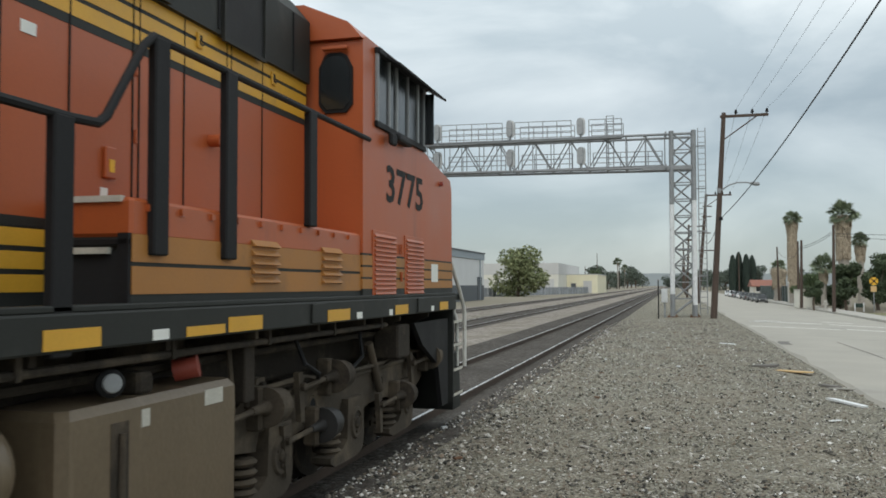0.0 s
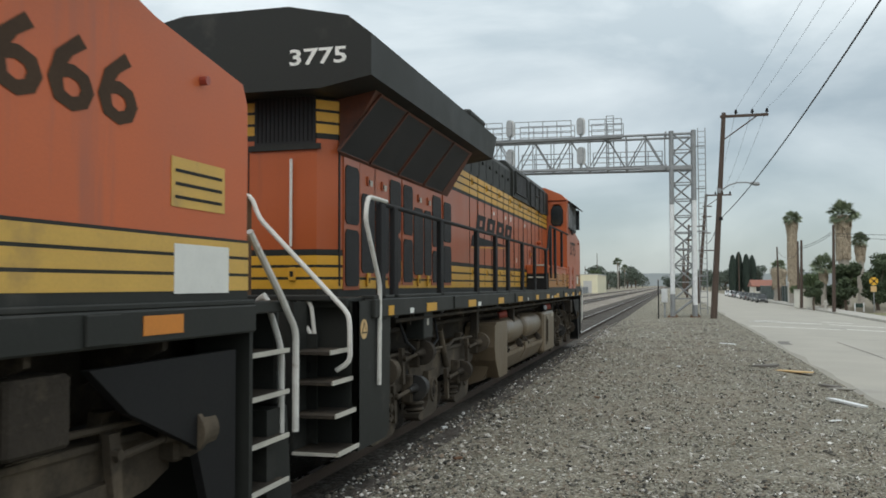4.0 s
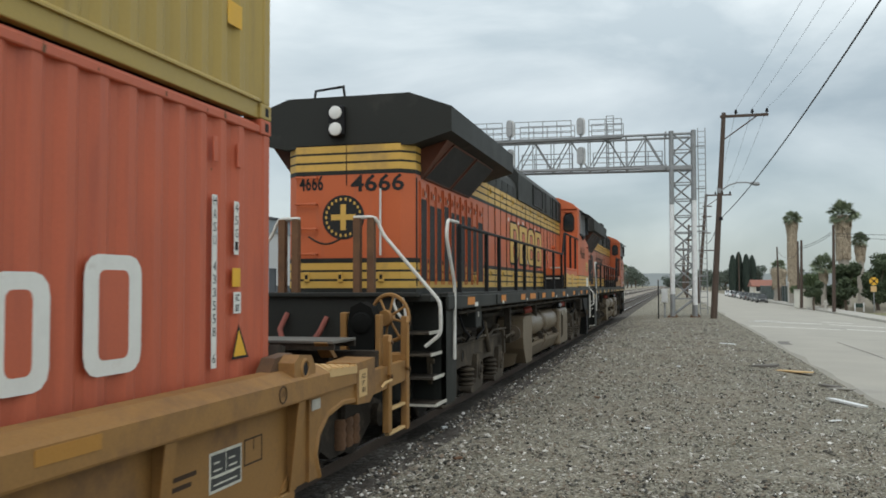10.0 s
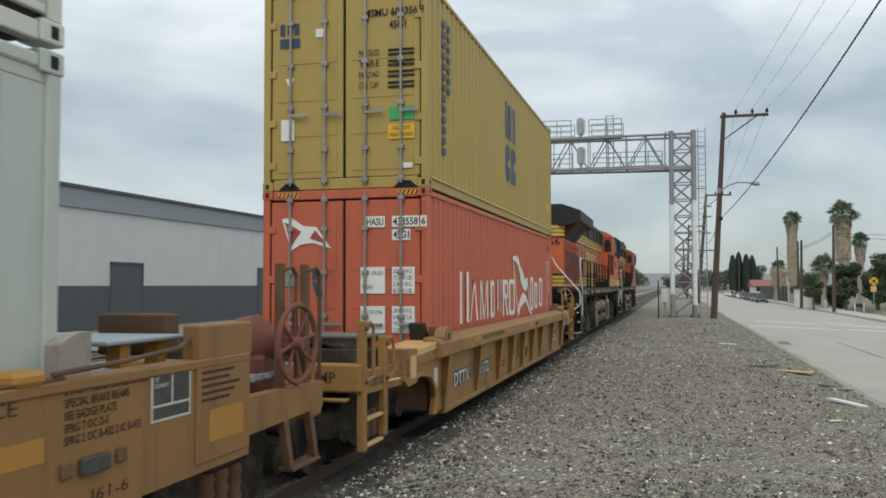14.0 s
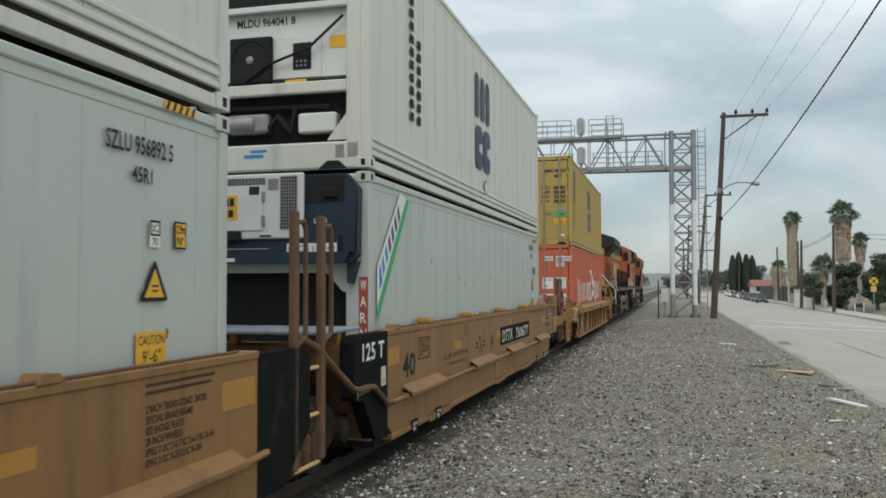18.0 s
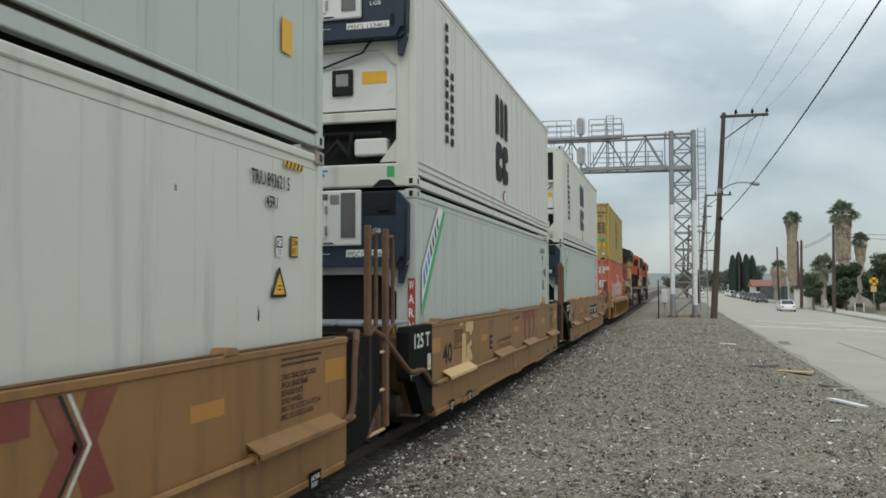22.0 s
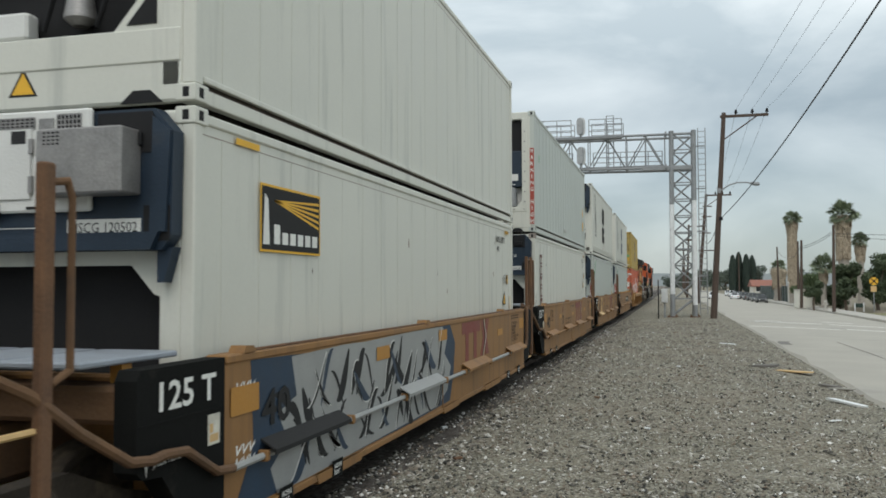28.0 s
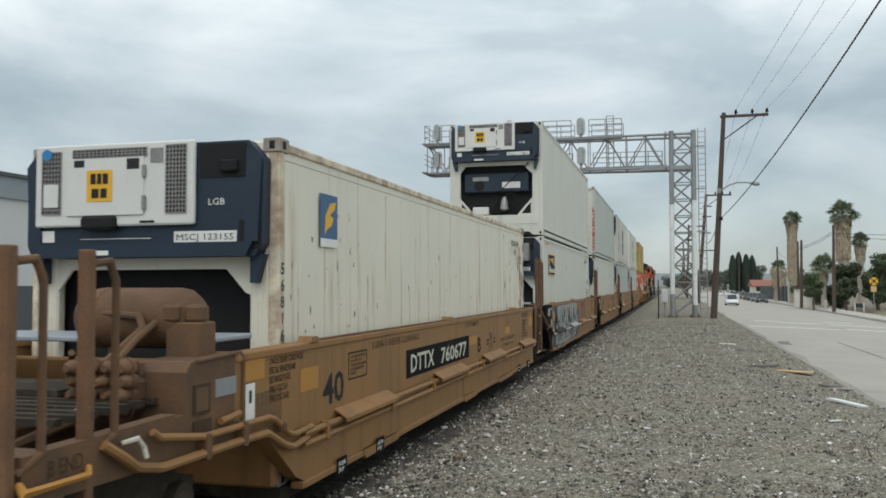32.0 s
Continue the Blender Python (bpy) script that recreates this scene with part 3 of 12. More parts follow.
# ---- signal bridge ----
def build_gantry():
    G = 50.0
    g = thing("signal_gantry", "grey galvanised lattice cantilever signal bridge over the tracks", "signal bridge")
    legs = [(-0.03, G), (1.17, G), (-0.03, G + 1.3), (1.17, G + 1.3)]
    for i, (x, y) in enumerate(legs):
        solo("gantry_footing", Mb().box(x - 0.36, x + 0.36, y - 0.36, y + 0.36, -0.4, 0.10, 0.04), M_CONC, "weathered concrete footing under a leg of the signal bridge", "footing", kind="structure")
        leg = part("leg", Mb().cyl((x, y, 0.14), (x + 0.04, y, 10.46), 0.135, 14), M_GALV, g)
        part("leg_cap", Mb().lathe((x + 0.04, y, 10.46), (x + 0.04, y, 10.56), [(0, 0.145), (0.04, 0.15), (0.09, 0.10)], 14), M_GALV, leg)
        part("base_plate", Mb().box(x - 0.29, x + 0.29, y - 0.29, y + 0.29, 0.10, 0.16, 0.01), M_RUST, leg, "rust-brown steel base plate")
        for k in range(4):
            a = math.pi / 4 + k * math.pi / 2
            part("anchor_bolt", Mb().cyl((x + 0.28 * math.cos(a), y + 0.28 * math.sin(a), 0.15), (x + 0.28 * math.cos(a), y + 0.28 * math.sin(a), 0.25), 0.025, 6), M_RUST, leg)
        if y == G:
            lo, hi = (1.4, 6.4) if i == 0 else (0.8, 6.6)
            part("worn_white_paint", Mb().cyl((x + 0.004 * lo, y - 0.012, lo), (x + 0.004 * hi, y - 0.012, hi), 0.131, 14), M_WHITEPAINT, leg, "flaking white paint on the leg")
    n = 10
    z0, pitch = 1.14, 0.925
    for i in range(n + 1):
        z = z0 + i * pitch
        for y in (G, G + 1.3):
            part("brace", Mb().box(0.06, 1.12, y - 0.05, y + 0.02, z - 0.03, z + 0.03), M_GALV, g)
            if i < n:
                a, b = ((0.07, z), (1.12, z + pitch)) if (i + (y > G)) % 2 == 0 else ((1.12, z), (0.07, z + pitch))
                part("brace", Mb().cyl((a[0], y - 0.02, a[1]), (b[0], y - 0.02, b[1]), 0.052, 6), M_GALV, g)
        for x in (0.0, 1.19):
            if i < n:
                ya, yb = (G, G + 1.3) if i % 2 else (G + 1.3, G)
                part("brace", Mb().cyl((x, ya, z), (x, yb, z + pitch), 0.04, 6), M_GALV, g)
    for y in (G, G + 1.3):
        part("brace", Mb().cyl((0.07, y - 0.02, 0.30), (1.10, y - 0.02, z0 - 0.05), 0.055, 6), M_GALV, g)
    # truss: four chords, posts and diagonals between them
    xl = -14.2
    def low_z(x):
        return 8.47 - 0.012 * x
    def top_z(x):
        return 10.36 - 0.004 * x
    for y in (G, G + 1.3):
        part("chord", Mb().cyl((1.1, y, top_z(1.1)), (xl, y, top_z(xl)), 0.075, 10), M_GALV, g)
        part("chord", Mb().cyl((1.1, y, low_z(1.1)), (xl, y, low_z(xl)), 0.08, 10), M_GALV, g)
        nb = 13
        for k in range(nb + 1):
            x = -0.35 + (xl + 0.35) * k / nb
            part("truss_post", Mb().cyl((x, y, low_z(x)), (x, y, top_z(x)), 0.028, 6), M_GALV, g)
            if k < nb:
                x2 = -0.35 + (xl + 0.35) * (k + 1) / nb
                a, b = (low_z(x), top_z(x2)) if k % 2 == 0 else (top_z(x), low_z(x2))
                part("truss_diagonal", Mb().cyl((x, y, a), (x2, y, b), 0.036, 6), M_GALV, g)
    for k in range(14):
        x = -0.35 + (xl + 0.35) * k / 13
        for z in (low_z(x), top_z(x)):
            part("truss_tie", Mb().cyl((x, G, z), (x, G + 1.3, z), 0.035, 6), M_GALV, g)
    part("gusset_sleeve", Mb().box(-1.6, 1.1, G - 0.10, G + 0.10, 8.34, 8.58, 0.02), M_GALV, g)
    for z in (8.5, 10.36):
        part("flange", Mb().lathe((-0.34, G, z), (-0.24, G, z), [(0, 0.16), (0.04, 0.16), (0.045, 0.18), (0.10, 0.18)], 14), M_GALV, g)
    # walkways with railings: upper (on the truss) and inside the truss
    part("upper_walkway", Mb().box(xl, -2.70, G - 0.62, G - 0.02, 10.20, 10.25), M_GALV, g)
    part("lower_walkway", Mb().box(xl, -0.4, G + 0.12, G + 0.9, 8.62, 8.67), M_GALV, g)

    def railing(x0, x1, y, z0, n, z1):
        def lift(x):
            return z0 - 0.012 * (x + 2.7)
        for k in range(n + 1):
            x = x0 + (x1 - x0) * k / n
            part("railing_post", Mb().cyl((x, y, lift(x)), (x, y, lift(x) + z1), 0.024, 6), M_GALV, g)
        for f in (0.36, 0.68, 1.0):
            part("railing_bar", Mb().cyl((x0, y, lift(x0) + z1 * f), (x1, y, lift(x1) + z1 * f), 0.022, 6), M_GALV, g)
    for (a, b, n) in ((-14.2, -13.9, 1), (-13.15, -9.5, 4), (-8.75, -5.5, 4), (-4.5, -2.68, 2)):
        railing(a, b, G - 0.60, 10.22, n, 1.06)
        railing(a, b, G + 1.25, 10.30, n, 1.04)
    for (a, b, n) in ((-14.2, -13.9, 1), (-13.1, -9.6, 4), (-8.6, -5.6, 4), (-4.4, -0.5, 5)):
        railing(a, b, G + 0.95, 8.68, n, 0.92)
    for (z, h) in ((10.35, 1.06), (8.8, 0.92)):
        for f in (0.36, 0.68, 1.0):
            part("railing_bar", Mb().cyl((xl, G - 0.55, z + h * f), (xl, G + 1.2, z + h * f), 0.022, 6), M_GALV, g)
    part("end_deck", Mb().box(xl - 0.15, xl + 0.1, G - 0.65, G + 1.4, 10.30, 10.38), M_GALV, g)
    part("end_deck", Mb().box(xl - 0.15, xl + 0.1, G - 0.65, G + 1.4, 8.60, 8.68), M_GALV, g)
    # ladders
    for (x, y, z0, z1) in ((1.65, G + 0.5, 0.3, 10.72), (-3.37, G + 0.1, 8.5, 11.6)):
        for s in (-0.20, 0.20):
            part("ladder_stile", Mb().box(x + s - 0.025, x + s + 0.025, y - 0.03, y + 0.03, z0, z1), M_GALV, g)
        z = z0 + 0.3
        while z < z1:
            part("ladder_rung", Mb().box(x - 0.2, x + 0.2, y - 0.016, y + 0.016, z - 0.016, z + 0.016), M_GALV, g)
            z += 0.31
    for z in (2.4, 4.9, 7.3, 9.7):
        part("ladder_bracket", Mb().box(1.2, 1.86, G + 0.46, G + 0.54, z - 0.03, z + 0.03), M_GALV, g)

    # signal heads, seen from behind
    def signal_head(x, z):
        s = thing("railway_signal", "grey oval-backed railway signal head seen from behind", "railway signal", group="signal heads on the gantry")
        ring = []
        for q in range(24):
            a = 2 * math.pi * q / 24
            ring.append((0.255 * math.cos(a), (0.28 if math.sin(a) >= 0 else -0.28) + 0.25 * math.sin(a)))
        part("backplate", Mb().prism([(x + px, z + pz) for px, pz in ring], G - 0.10, G - 0.07, "y"), M_GALVLIGHT, s)
        part("housing", Mb().prism([(x + px * 0.62 - 0.04, z + pz * 0.9) for px, pz in ring], G - 0.34, G - 0.10, "y"), M_SIGNALSHELL, s)
        part("housing_seam", Mb().box(x - 0.20, x + 0.12, G - 0.345, G - 0.335, z - 0.012, z + 0.012), M_GALV, s)
        part("hinge_strip", Mb().box(x + 0.10, x + 0.13, G - 0.33, G - 0.12, z - 0.36, z + 0.36), M_GALV, s)
        for d in (-0.28, 0.0, 0.28):
            part("hood", Mb().lathe((x, G - 0.07, z + d), (x, G + 0.25, z + d), [(0, 0.12), (0.3, 0.12), (0.31, 0.10)], 10), M_BLACK, s)
        part("mast", Mb().cyl((x, G - 0.2, z - 0.80), (x, G - 0.2, z - 0.48), 0.07, 8), M_GALV, s)
        part("mast_foot", Mb().box(x - 0.12, x + 0.12, G - 0.3, G - 0.1, z - 0.84, z - 0.78), M_GALV, s)
    for x, hi, lo in ((-13.52, 11.06, 9.40), (-9.11, 11.08, 9.36), (-5.0, 11.02, 9.32)):
        signal_head(x, hi)
        signal_head(x, lo)


# ---- poles and wires ----
def pole(name, x, y, top, lean, r0, r1, label, mat_=None):
    p = thing(name, label, "utility pole")
    part("shaft", Mb().lathe((x, y, 0), (x + lean, y, top), [(k * top / 6 * 1.0, r0 + (r1 - r0) * k / 6) for k in range(7)], 12), mat_ or M_WOODPOLE, p)
    return p


WIRES = []


def build_poles():
    p = pole("utility_pole", 2.02, 47.5, 10.96, 0.68, 0.178, 0.11, "dark leaning timber utility pole with a side crossarm")
    part("crossarm", Mb().box(2.50, 4.90, 47.38, 47.50, 10.66, 10.80, 0.012), M_WOODPOLE, p)
    part("arm_brace", Mb().cyl((2.63, 47.44, 9.48), (4.3, 47.44, 10.66), 0.035, 6), M_WOODPOLE, p)
    for x in (3.30, 4.11, 4.83):
        part("insulator", Mb().lathe((x, 47.44, 10.80), (x, 47.44, 11.08), [(0, 0.03), (0.05, 0.03), (0.07, 0.08), (0.14, 0.085), (0.16, 0.05), (0.2, 0.07), (0.26, 0.03)], 8), M_BLACK, p)
    part("cable_clamp", Mb().box(2.38, 2.56, 47.28, 47.44, 5.28, 5.46, 0.02), M_BLACK, p)
    lamp = thing("street_lamp", "grey cobra-head street lamp on a curved arm", "street lamp")
    part("arm", Mb().tube([(2.45, 47.4, 6.82), (2.89, 47.4, 7.10), (3.31, 47.4, 7.23), (3.73, 47.4, 7.22), (4.0, 47.4, 7.17)], 0.035), M_GALV, lamp)
    part("bracket", Mb().box(2.34, 2.48, 47.32, 47.46, 6.70, 6.94, 0.02), M_GALV, lamp)
    part("lamp_head", Mb().lathe((3.92, 47.4, 7.17), (4.42, 47.4, 7.11), [(0, 0.04), (0.08, 0.08), (0.3, 0.11), (0.45, 0.09), (0.5, 0.03)], 10), M_GALV, lamp)
    q = pole("utility_pole", 2.33, 88, 10.8, 0.92, 0.19, 0.13, "dark leaning timber utility pole farther along the street")
    part("crossarm", Mb().box(3.1, 5.6, 87.9, 88.02, 10.55, 10.69), M_WOODPOLE, q)
    part("arm_brace", Mb().cyl((3.1, 87.95, 9.45), (4.7, 87.95, 10.55), 0.035, 6), M_WOODPOLE, q)
    for x in (4.1, 4.75, 5.45):
        part("insulator", Mb().lathe((x, 87.96, 10.69), (x, 87.96, 10.97), [(0, 0.03), (0.07, 0.08), (0.14, 0.085), (0.2, 0.07), (0.26, 0.03)], 8), M_BLACK, q)
    for z, a, b in ((9.5, 2.9, 3.75), (8.5, 2.8, 3.7), (6.9, 2.6, 3.6), (5.2, 2.4, 3.9)):
        part("crossarm", Mb().box(a, b, 87.9, 88.0, z, z + 0.1), M_WOODPOLE, q)
    for (x, y, top, ln) in ((1.9, 128, 10.5, 0.4), (2.2, 168, 10.5, -0.3), (2.4, 215, 10.5, 0.2), (2.8, 270, 10.5, 0)):
        r = pole("utility_pole", x, y, top, ln, 0.18, 0.11, "distant dark timber utility pole beside the street")
        part("crossarm", Mb().box(x + ln - 0.2, x + ln + 2.4, y - 0.06, y + 0.06, top - 0.35, top - 0.2), M_WOODPOLE, r)
        part("crossarm", Mb().box(x + ln - 0.9, x + ln + 0.9, y - 0.06, y + 0.06, top - 2.2, top - 2.08), M_WOODPOLE, r)
    first = {o.name for o in bpy.data.objects}
    for (x, y, top) in ((10.9, 66, 5.8), (10.1, 76, 5.25), (11.97, 92, 5.9), (12.1, 109.5, 6.1), (13.3, 190, 8.0), (14.5, 235, 9.0)):
        pole("utility_pole", x, y, top + 0.3, random.uniform(-0.15, 0.15), 0.13, 0.085, "slim dark pole standing on the pavement edge")
    to_street(first)
    # overhead wires
    runs = []
    for x, y1, z1, y2, z2, far in ((3.30, 33.6, 10.42, 26.5, 10.11, 4.1), (4.11, 35.7, 10.60, 27.8, 10.40, 4.75), (4.83, 33.9, 10.27, 27.0, 10.14, 5.45)):
        k = 0.02
        def near(y):
            return x + k * (47.44 - y)
        runs.append(((x, 47.44, 11.06), (near(y1), y1, z1), (near(y2), y2, z2), 0.0055))
        runs.append(((x, 47.44, 11.06), ((x + far) / 2, 68, 10.5), (far, 87.96, 10.95), 0.007))
    runs.append(((2.47, 47.4, 5.38), (3.57, 25.47, 6.63), (3.94, 18.1, 7.38), 0.020))
    runs.append(((2.42, 47.42, 5.4), (2.6, 66, 5.0), (2.9, 88, 6.4), 0.020))
    for a, b, c, r in (((10.85, 66, 5.6), (10.5, 71, 5.15), (10.15, 76, 5.0), 0.02), ((10.85, 66, 5.45), (10.5, 71, 5.0), (10.15, 76, 4.85), 0.02), ((10.9, 66, 5.5), (15.2, 70, 5.55), (27.0, 81, 6.3), 0.02),
                       ((10.9, 66, 5.35), (15.2, 70, 5.2), (27.0, 81, 5.7), 0.02), ((10.1, 76, 5.0), (11.2, 92, 4.5), (12.1, 109.5, 5.8), 0.018)):
        runs.append((tuple(STREET @ Vector(a)), tuple(STREET @ Vector(b)), tuple(STREET @ Vector(c)), r * 1.4))
    for a, b, c, r in runs:
        pts = []
        for k in range(22 if c[1] < 40 and c[0] < 6 else 13):
            t = k / 12
            # parabola through a, b (half way along y), c
            tb = (b[1] - a[1]) / (c[1] - a[1])
            la, lb, lc = (t - tb) * (t - 1) / tb, t * (t - 1) / (tb * (tb - 1)), t * (t - tb) / (1 - tb)
            pts.append(tuple(a[i] * la + b[i] * lb + c[i] * lc for i in range(3)))
        solo("overhead_wire", Mb().tube(pts, r, 6), M_WIRE, "thin dark overhead wire" if r < 0.019 else "thick dark overhead cable", "wire", group="overhead wires")
    # thin steel stake by the gantry
    stake = thing("marker_stake", "thin dark steel stake standing in the gravel", "stake")
    part("shaft", Mb().box(-0.79, -0.73, 47.27, 47.33, 0.0, 2.15), M_BLACK, stake)
    part("cap", Mb().box(-0.80, -0.72, 47.26, 47.34, 2.15, 2.19), M_RUST, stake)
    cab = thing("signal_case", "small grey steel signal case on a post", "equipment case")
    part("case", Mb().box(-0.62, -0.30, 49.2, 49.5, 0.95, 1.7, 0.02), M_GALVLIGHT, cab)
    part("post", Mb().cyl((-0.46, 49.35, 0.05), (-0.46, 49.35, 0.95), 0.05, 8), M_GALV, cab)


build_ground()
build_gravel()
first_objects = {o.name for o in bpy.data.objects}
build_road()
to_street(first_objects)
build_tracks()
build_gantry()
build_poles()
# ---- trees, buildings and traffic round the tracks ----
M_BARK = mat("bark", (0.13, 0.10, 0.075), 0.95, vary=0.35, scale=6, fine=40, bump=0.6)
M_PALMTRUNK = mat("palm_trunk", (0.33, 0.30, 0.26), 0.95, vary=0.3, scale=5, fine=30, bump=0.6, stretch=(1, 1, 3))
M_SKIRT = mat("dead_palm_fronds", (0.42, 0.35, 0.26), 0.95, vary=0.35, scale=4, fine=30, bump=0.4)


def leaf_mat(name, a, b):
    m = bpy.data.materials.new(name)
    m.use_nodes = True
    n, l = m.node_tree.nodes, m.node_tree.links
    g = n.new("ShaderNodeNewGeometry")
    r = n.new("ShaderNodeValToRGB")
    r.color_ramp.elements[0].color, r.color_ramp.elements[1].color = (*a, 1), (*b, 1)
    l.new(g.outputs["Random Per Island"], r.inputs["Fac"])
    l.new(r.outputs["Color"], n["Principled BSDF"].inputs["Base Color"])
    n["Principled BSDF"].inputs["Roughness"].default_value = 0.7
    n["Principled BSDF"].inputs["Specular IOR Level"].default_value = 0.25
    return m


M_PALMLEAF = leaf_mat("palm_leaf", (0.095, 0.125, 0.075), (0.25, 0.29, 0.19))
M_LEAF = leaf_mat("green_leaf", (0.055, 0.085, 0.04), (0.125, 0.16, 0.075))
M_LEAFDARK = leaf_mat("dark_leaf", (0.046, 0.066, 0.038), (0.096, 0.122, 0.065))
M_CYPRESS = leaf_mat("cypress_leaf", (0.022, 0.036, 0.03), (0.048, 0.066, 0.05))
M_LEAFPALE = leaf_mat("pale_leaf", (0.11, 0.135, 0.06), (0.27, 0.29, 0.15))
# paler green for distant trees, aerial haze mixed into the leaf colour
M_LEAFHAZEPAINT = leaf_mat("haze_painted_leaf", (0.075, 0.10, 0.08), (0.15, 0.175, 0.14))


def crown_mesh(blobs, n, size, rnd, material, name="crown", flat=0.9):
    """Many small leaf clumps, denser at the surface of overlapping lumps."""
    v, f = [], []
    total = sum(b[3] ** 2 for b in blobs)
    for bx, by, bz, br, sz in blobs:
        for k in range(int(n * br * br / total)):
            d = Vector((rnd.gauss(0, 1), rnd.gauss(0, 1), rnd.gauss(0, 1))).normalized()
            q = br * (0.55 + 0.5 * rnd.random() ** 0.6) * (1 + 0.22 * noise.noise(d * 2.3 + Vector((bx, by, bz))))
            c = Vector((bx, by, bz)) + Vector((d.x * q, d.y * q, d.z * q * sz))
            s = size * rnd.uniform(0.55, 1.35)
            u = Vector((rnd.gauss(0, 1), rnd.gauss(0, 1), rnd.gauss(0, 0.7))).normalized()
            w = u.cross(d + Vector((rnd.gauss(0, 0.5), rnd.gauss(0, 0.5), rnd.gauss(0, 0.5)))).normalized()
            i = len(v)
            v += [tuple(c - u * s), tuple(c - w * s * 0.45 + u * s * 0.1), tuple(c + u * s), tuple(c + w * s * 0.5)]
            f.append((i, i + 1, i + 2, i + 3))
    me = bpy.data.meshes.new(name)
    me.from_pydata(v, [], f)
    me.materials.append(material)
    return me


def tree(name, label, x, y, h, w, n, size, material, seed, trunk=0.3, z0=0.0, low=0.25, lumps=9):
    rnd = random.Random(seed)
    t = thing(name, label, "tree")
    tr = Mb()
    r = 0.035 * h
    tr.tube([(x, y, z0 - 0.2), (x + 0.03 * h * rnd.uniform(-1, 1), y, z0 + h * trunk * 0.6), (x + 0.04 * h * rnd.uniform(-1, 1), y, z0 + h * trunk * 1.3)], r, 8)
    part("trunk", tr, M_BARK, t)
    blobs = []
    for k in range(lumps):
        a = rnd.uniform(0, 6.28)
        q = rnd.uniform(0.12, 0.36) * w
        bz = z0 + h * (low + (0.88 - low) * rnd.random())
        shrink = 1 - 0.45 * abs((bz - z0) / h - 0.55)
        blobs.append((x + q * math.cos(a) * shrink, y + q * math.sin(a) * shrink, bz, w * rnd.uniform(0.17, 0.28), 0.8))
        part("limb", Mb().cyl((x, y, z0 + h * trunk), (blobs[-1][0], blobs[-1][1], bz), r * 0.4, 6, r * 0.12), M_BARK, t)
    ob = new("crown", crown_mesh(blobs, n, size, rnd, material))
    ob.parent = t
    return t


def palm(x, y, h, r_crown, seed, label, skirt=1.6, trunk_r=0.28, z0=0.0):
    rnd = random.Random(seed)
    p = thing("palm_tree", label, "palm tree")
    tr = Mb().lathe((x, y, z0 - 0.1), (x, y, z0 + h), [(0, trunk_r * 1.3), (0.4, trunk_r * 1.05)] + [(0.4 + (h - 0.5) * k / 14, trunk_r * (1.0 + (0.05 if k % 2 else -0.03))) for k in range(1, 15)], 14)
    part("trunk", tr, M_PALMTRUNK, p)
    sk = Mb()
    for k in range(int(420 * skirt)):
        a = rnd.uniform(0, 6.28)
        z = z0 + h - 0.15 - skirt * rnd.random()
        q = trunk_r * rnd.uniform(0.95, 1.12)
        L = rnd.uniform(0.35, 0.8)
        o = trunk_r * rnd.uniform(1.08, 1.45) * (1 + 0.35 * max(0.0, 1 - (z0 + h - z) / 1.2))
        b = a + rnd.uniform(-0.2, 0.2)
        w = 0.07 / max(trunk_r, 0.3)
        sk.quad((x + q * math.cos(a), y + q * math.sin(a), z), (x + o * math.cos(b - w), y + o * math.sin(b - w), z - L * 0.6), (x + o * 0.96 * math.cos(b), y + o * 0.96 * math.sin(b), z - L), (x + o * math.cos(b + w), y + o * math.sin(b + w), z - L * 0.6))
    part("dead_skirt", sk, M_SKIRT, p, "brown hanging dead fronds")
    cr = Mb()
    for k in range(46):
        a = rnd.uniform(0, 6.28)
        e = rnd.uniform(-0.62, 1.4)
        d = Vector((math.cos(a) * math.cos(e), math.sin(a) * math.cos(e), math.sin(e)))
        base = Vector((x, y, z0 + h - 0.1))
        hub = base + d * r_crown * rnd.uniform(0.34, 0.62)
        side = d.cross(Vector((0, 0, 1)))
        side = side.normalized() if side.length > 0.01 else Vector((1, 0, 0))
        side = (side + Vector((0, 0, rnd.uniform(-0.8, 0.8)))).normalized()
        up = side.cross(d).normalized()
        cr.quad(tuple(base - side * 0.03), tuple(base + side * 0.03), tuple(hub + side * 0.02), tuple(hub - side * 0.02))
        L = r_crown * rnd.uniform(0.42, 0.55)
        for j in range(13):
            th = (j - 6) * 0.26
            dd = (d * math.cos(th) + side * math.sin(th)).normalized()
            tip = hub + dd * L - Vector((0, 0, 0.10 + 0.08 * abs(th))) * L + up * rnd.uniform(-0.05, 0.08)
            mid = hub + dd * L * 0.5 + up * 0.03
            n = dd.cross(up).normalized() * L * 0.075
            cr.quad(tuple(hub), tuple(mid - n), tuple(tip), tuple(mid + n))
    part("crown", cr, M_PALMLEAF, p)


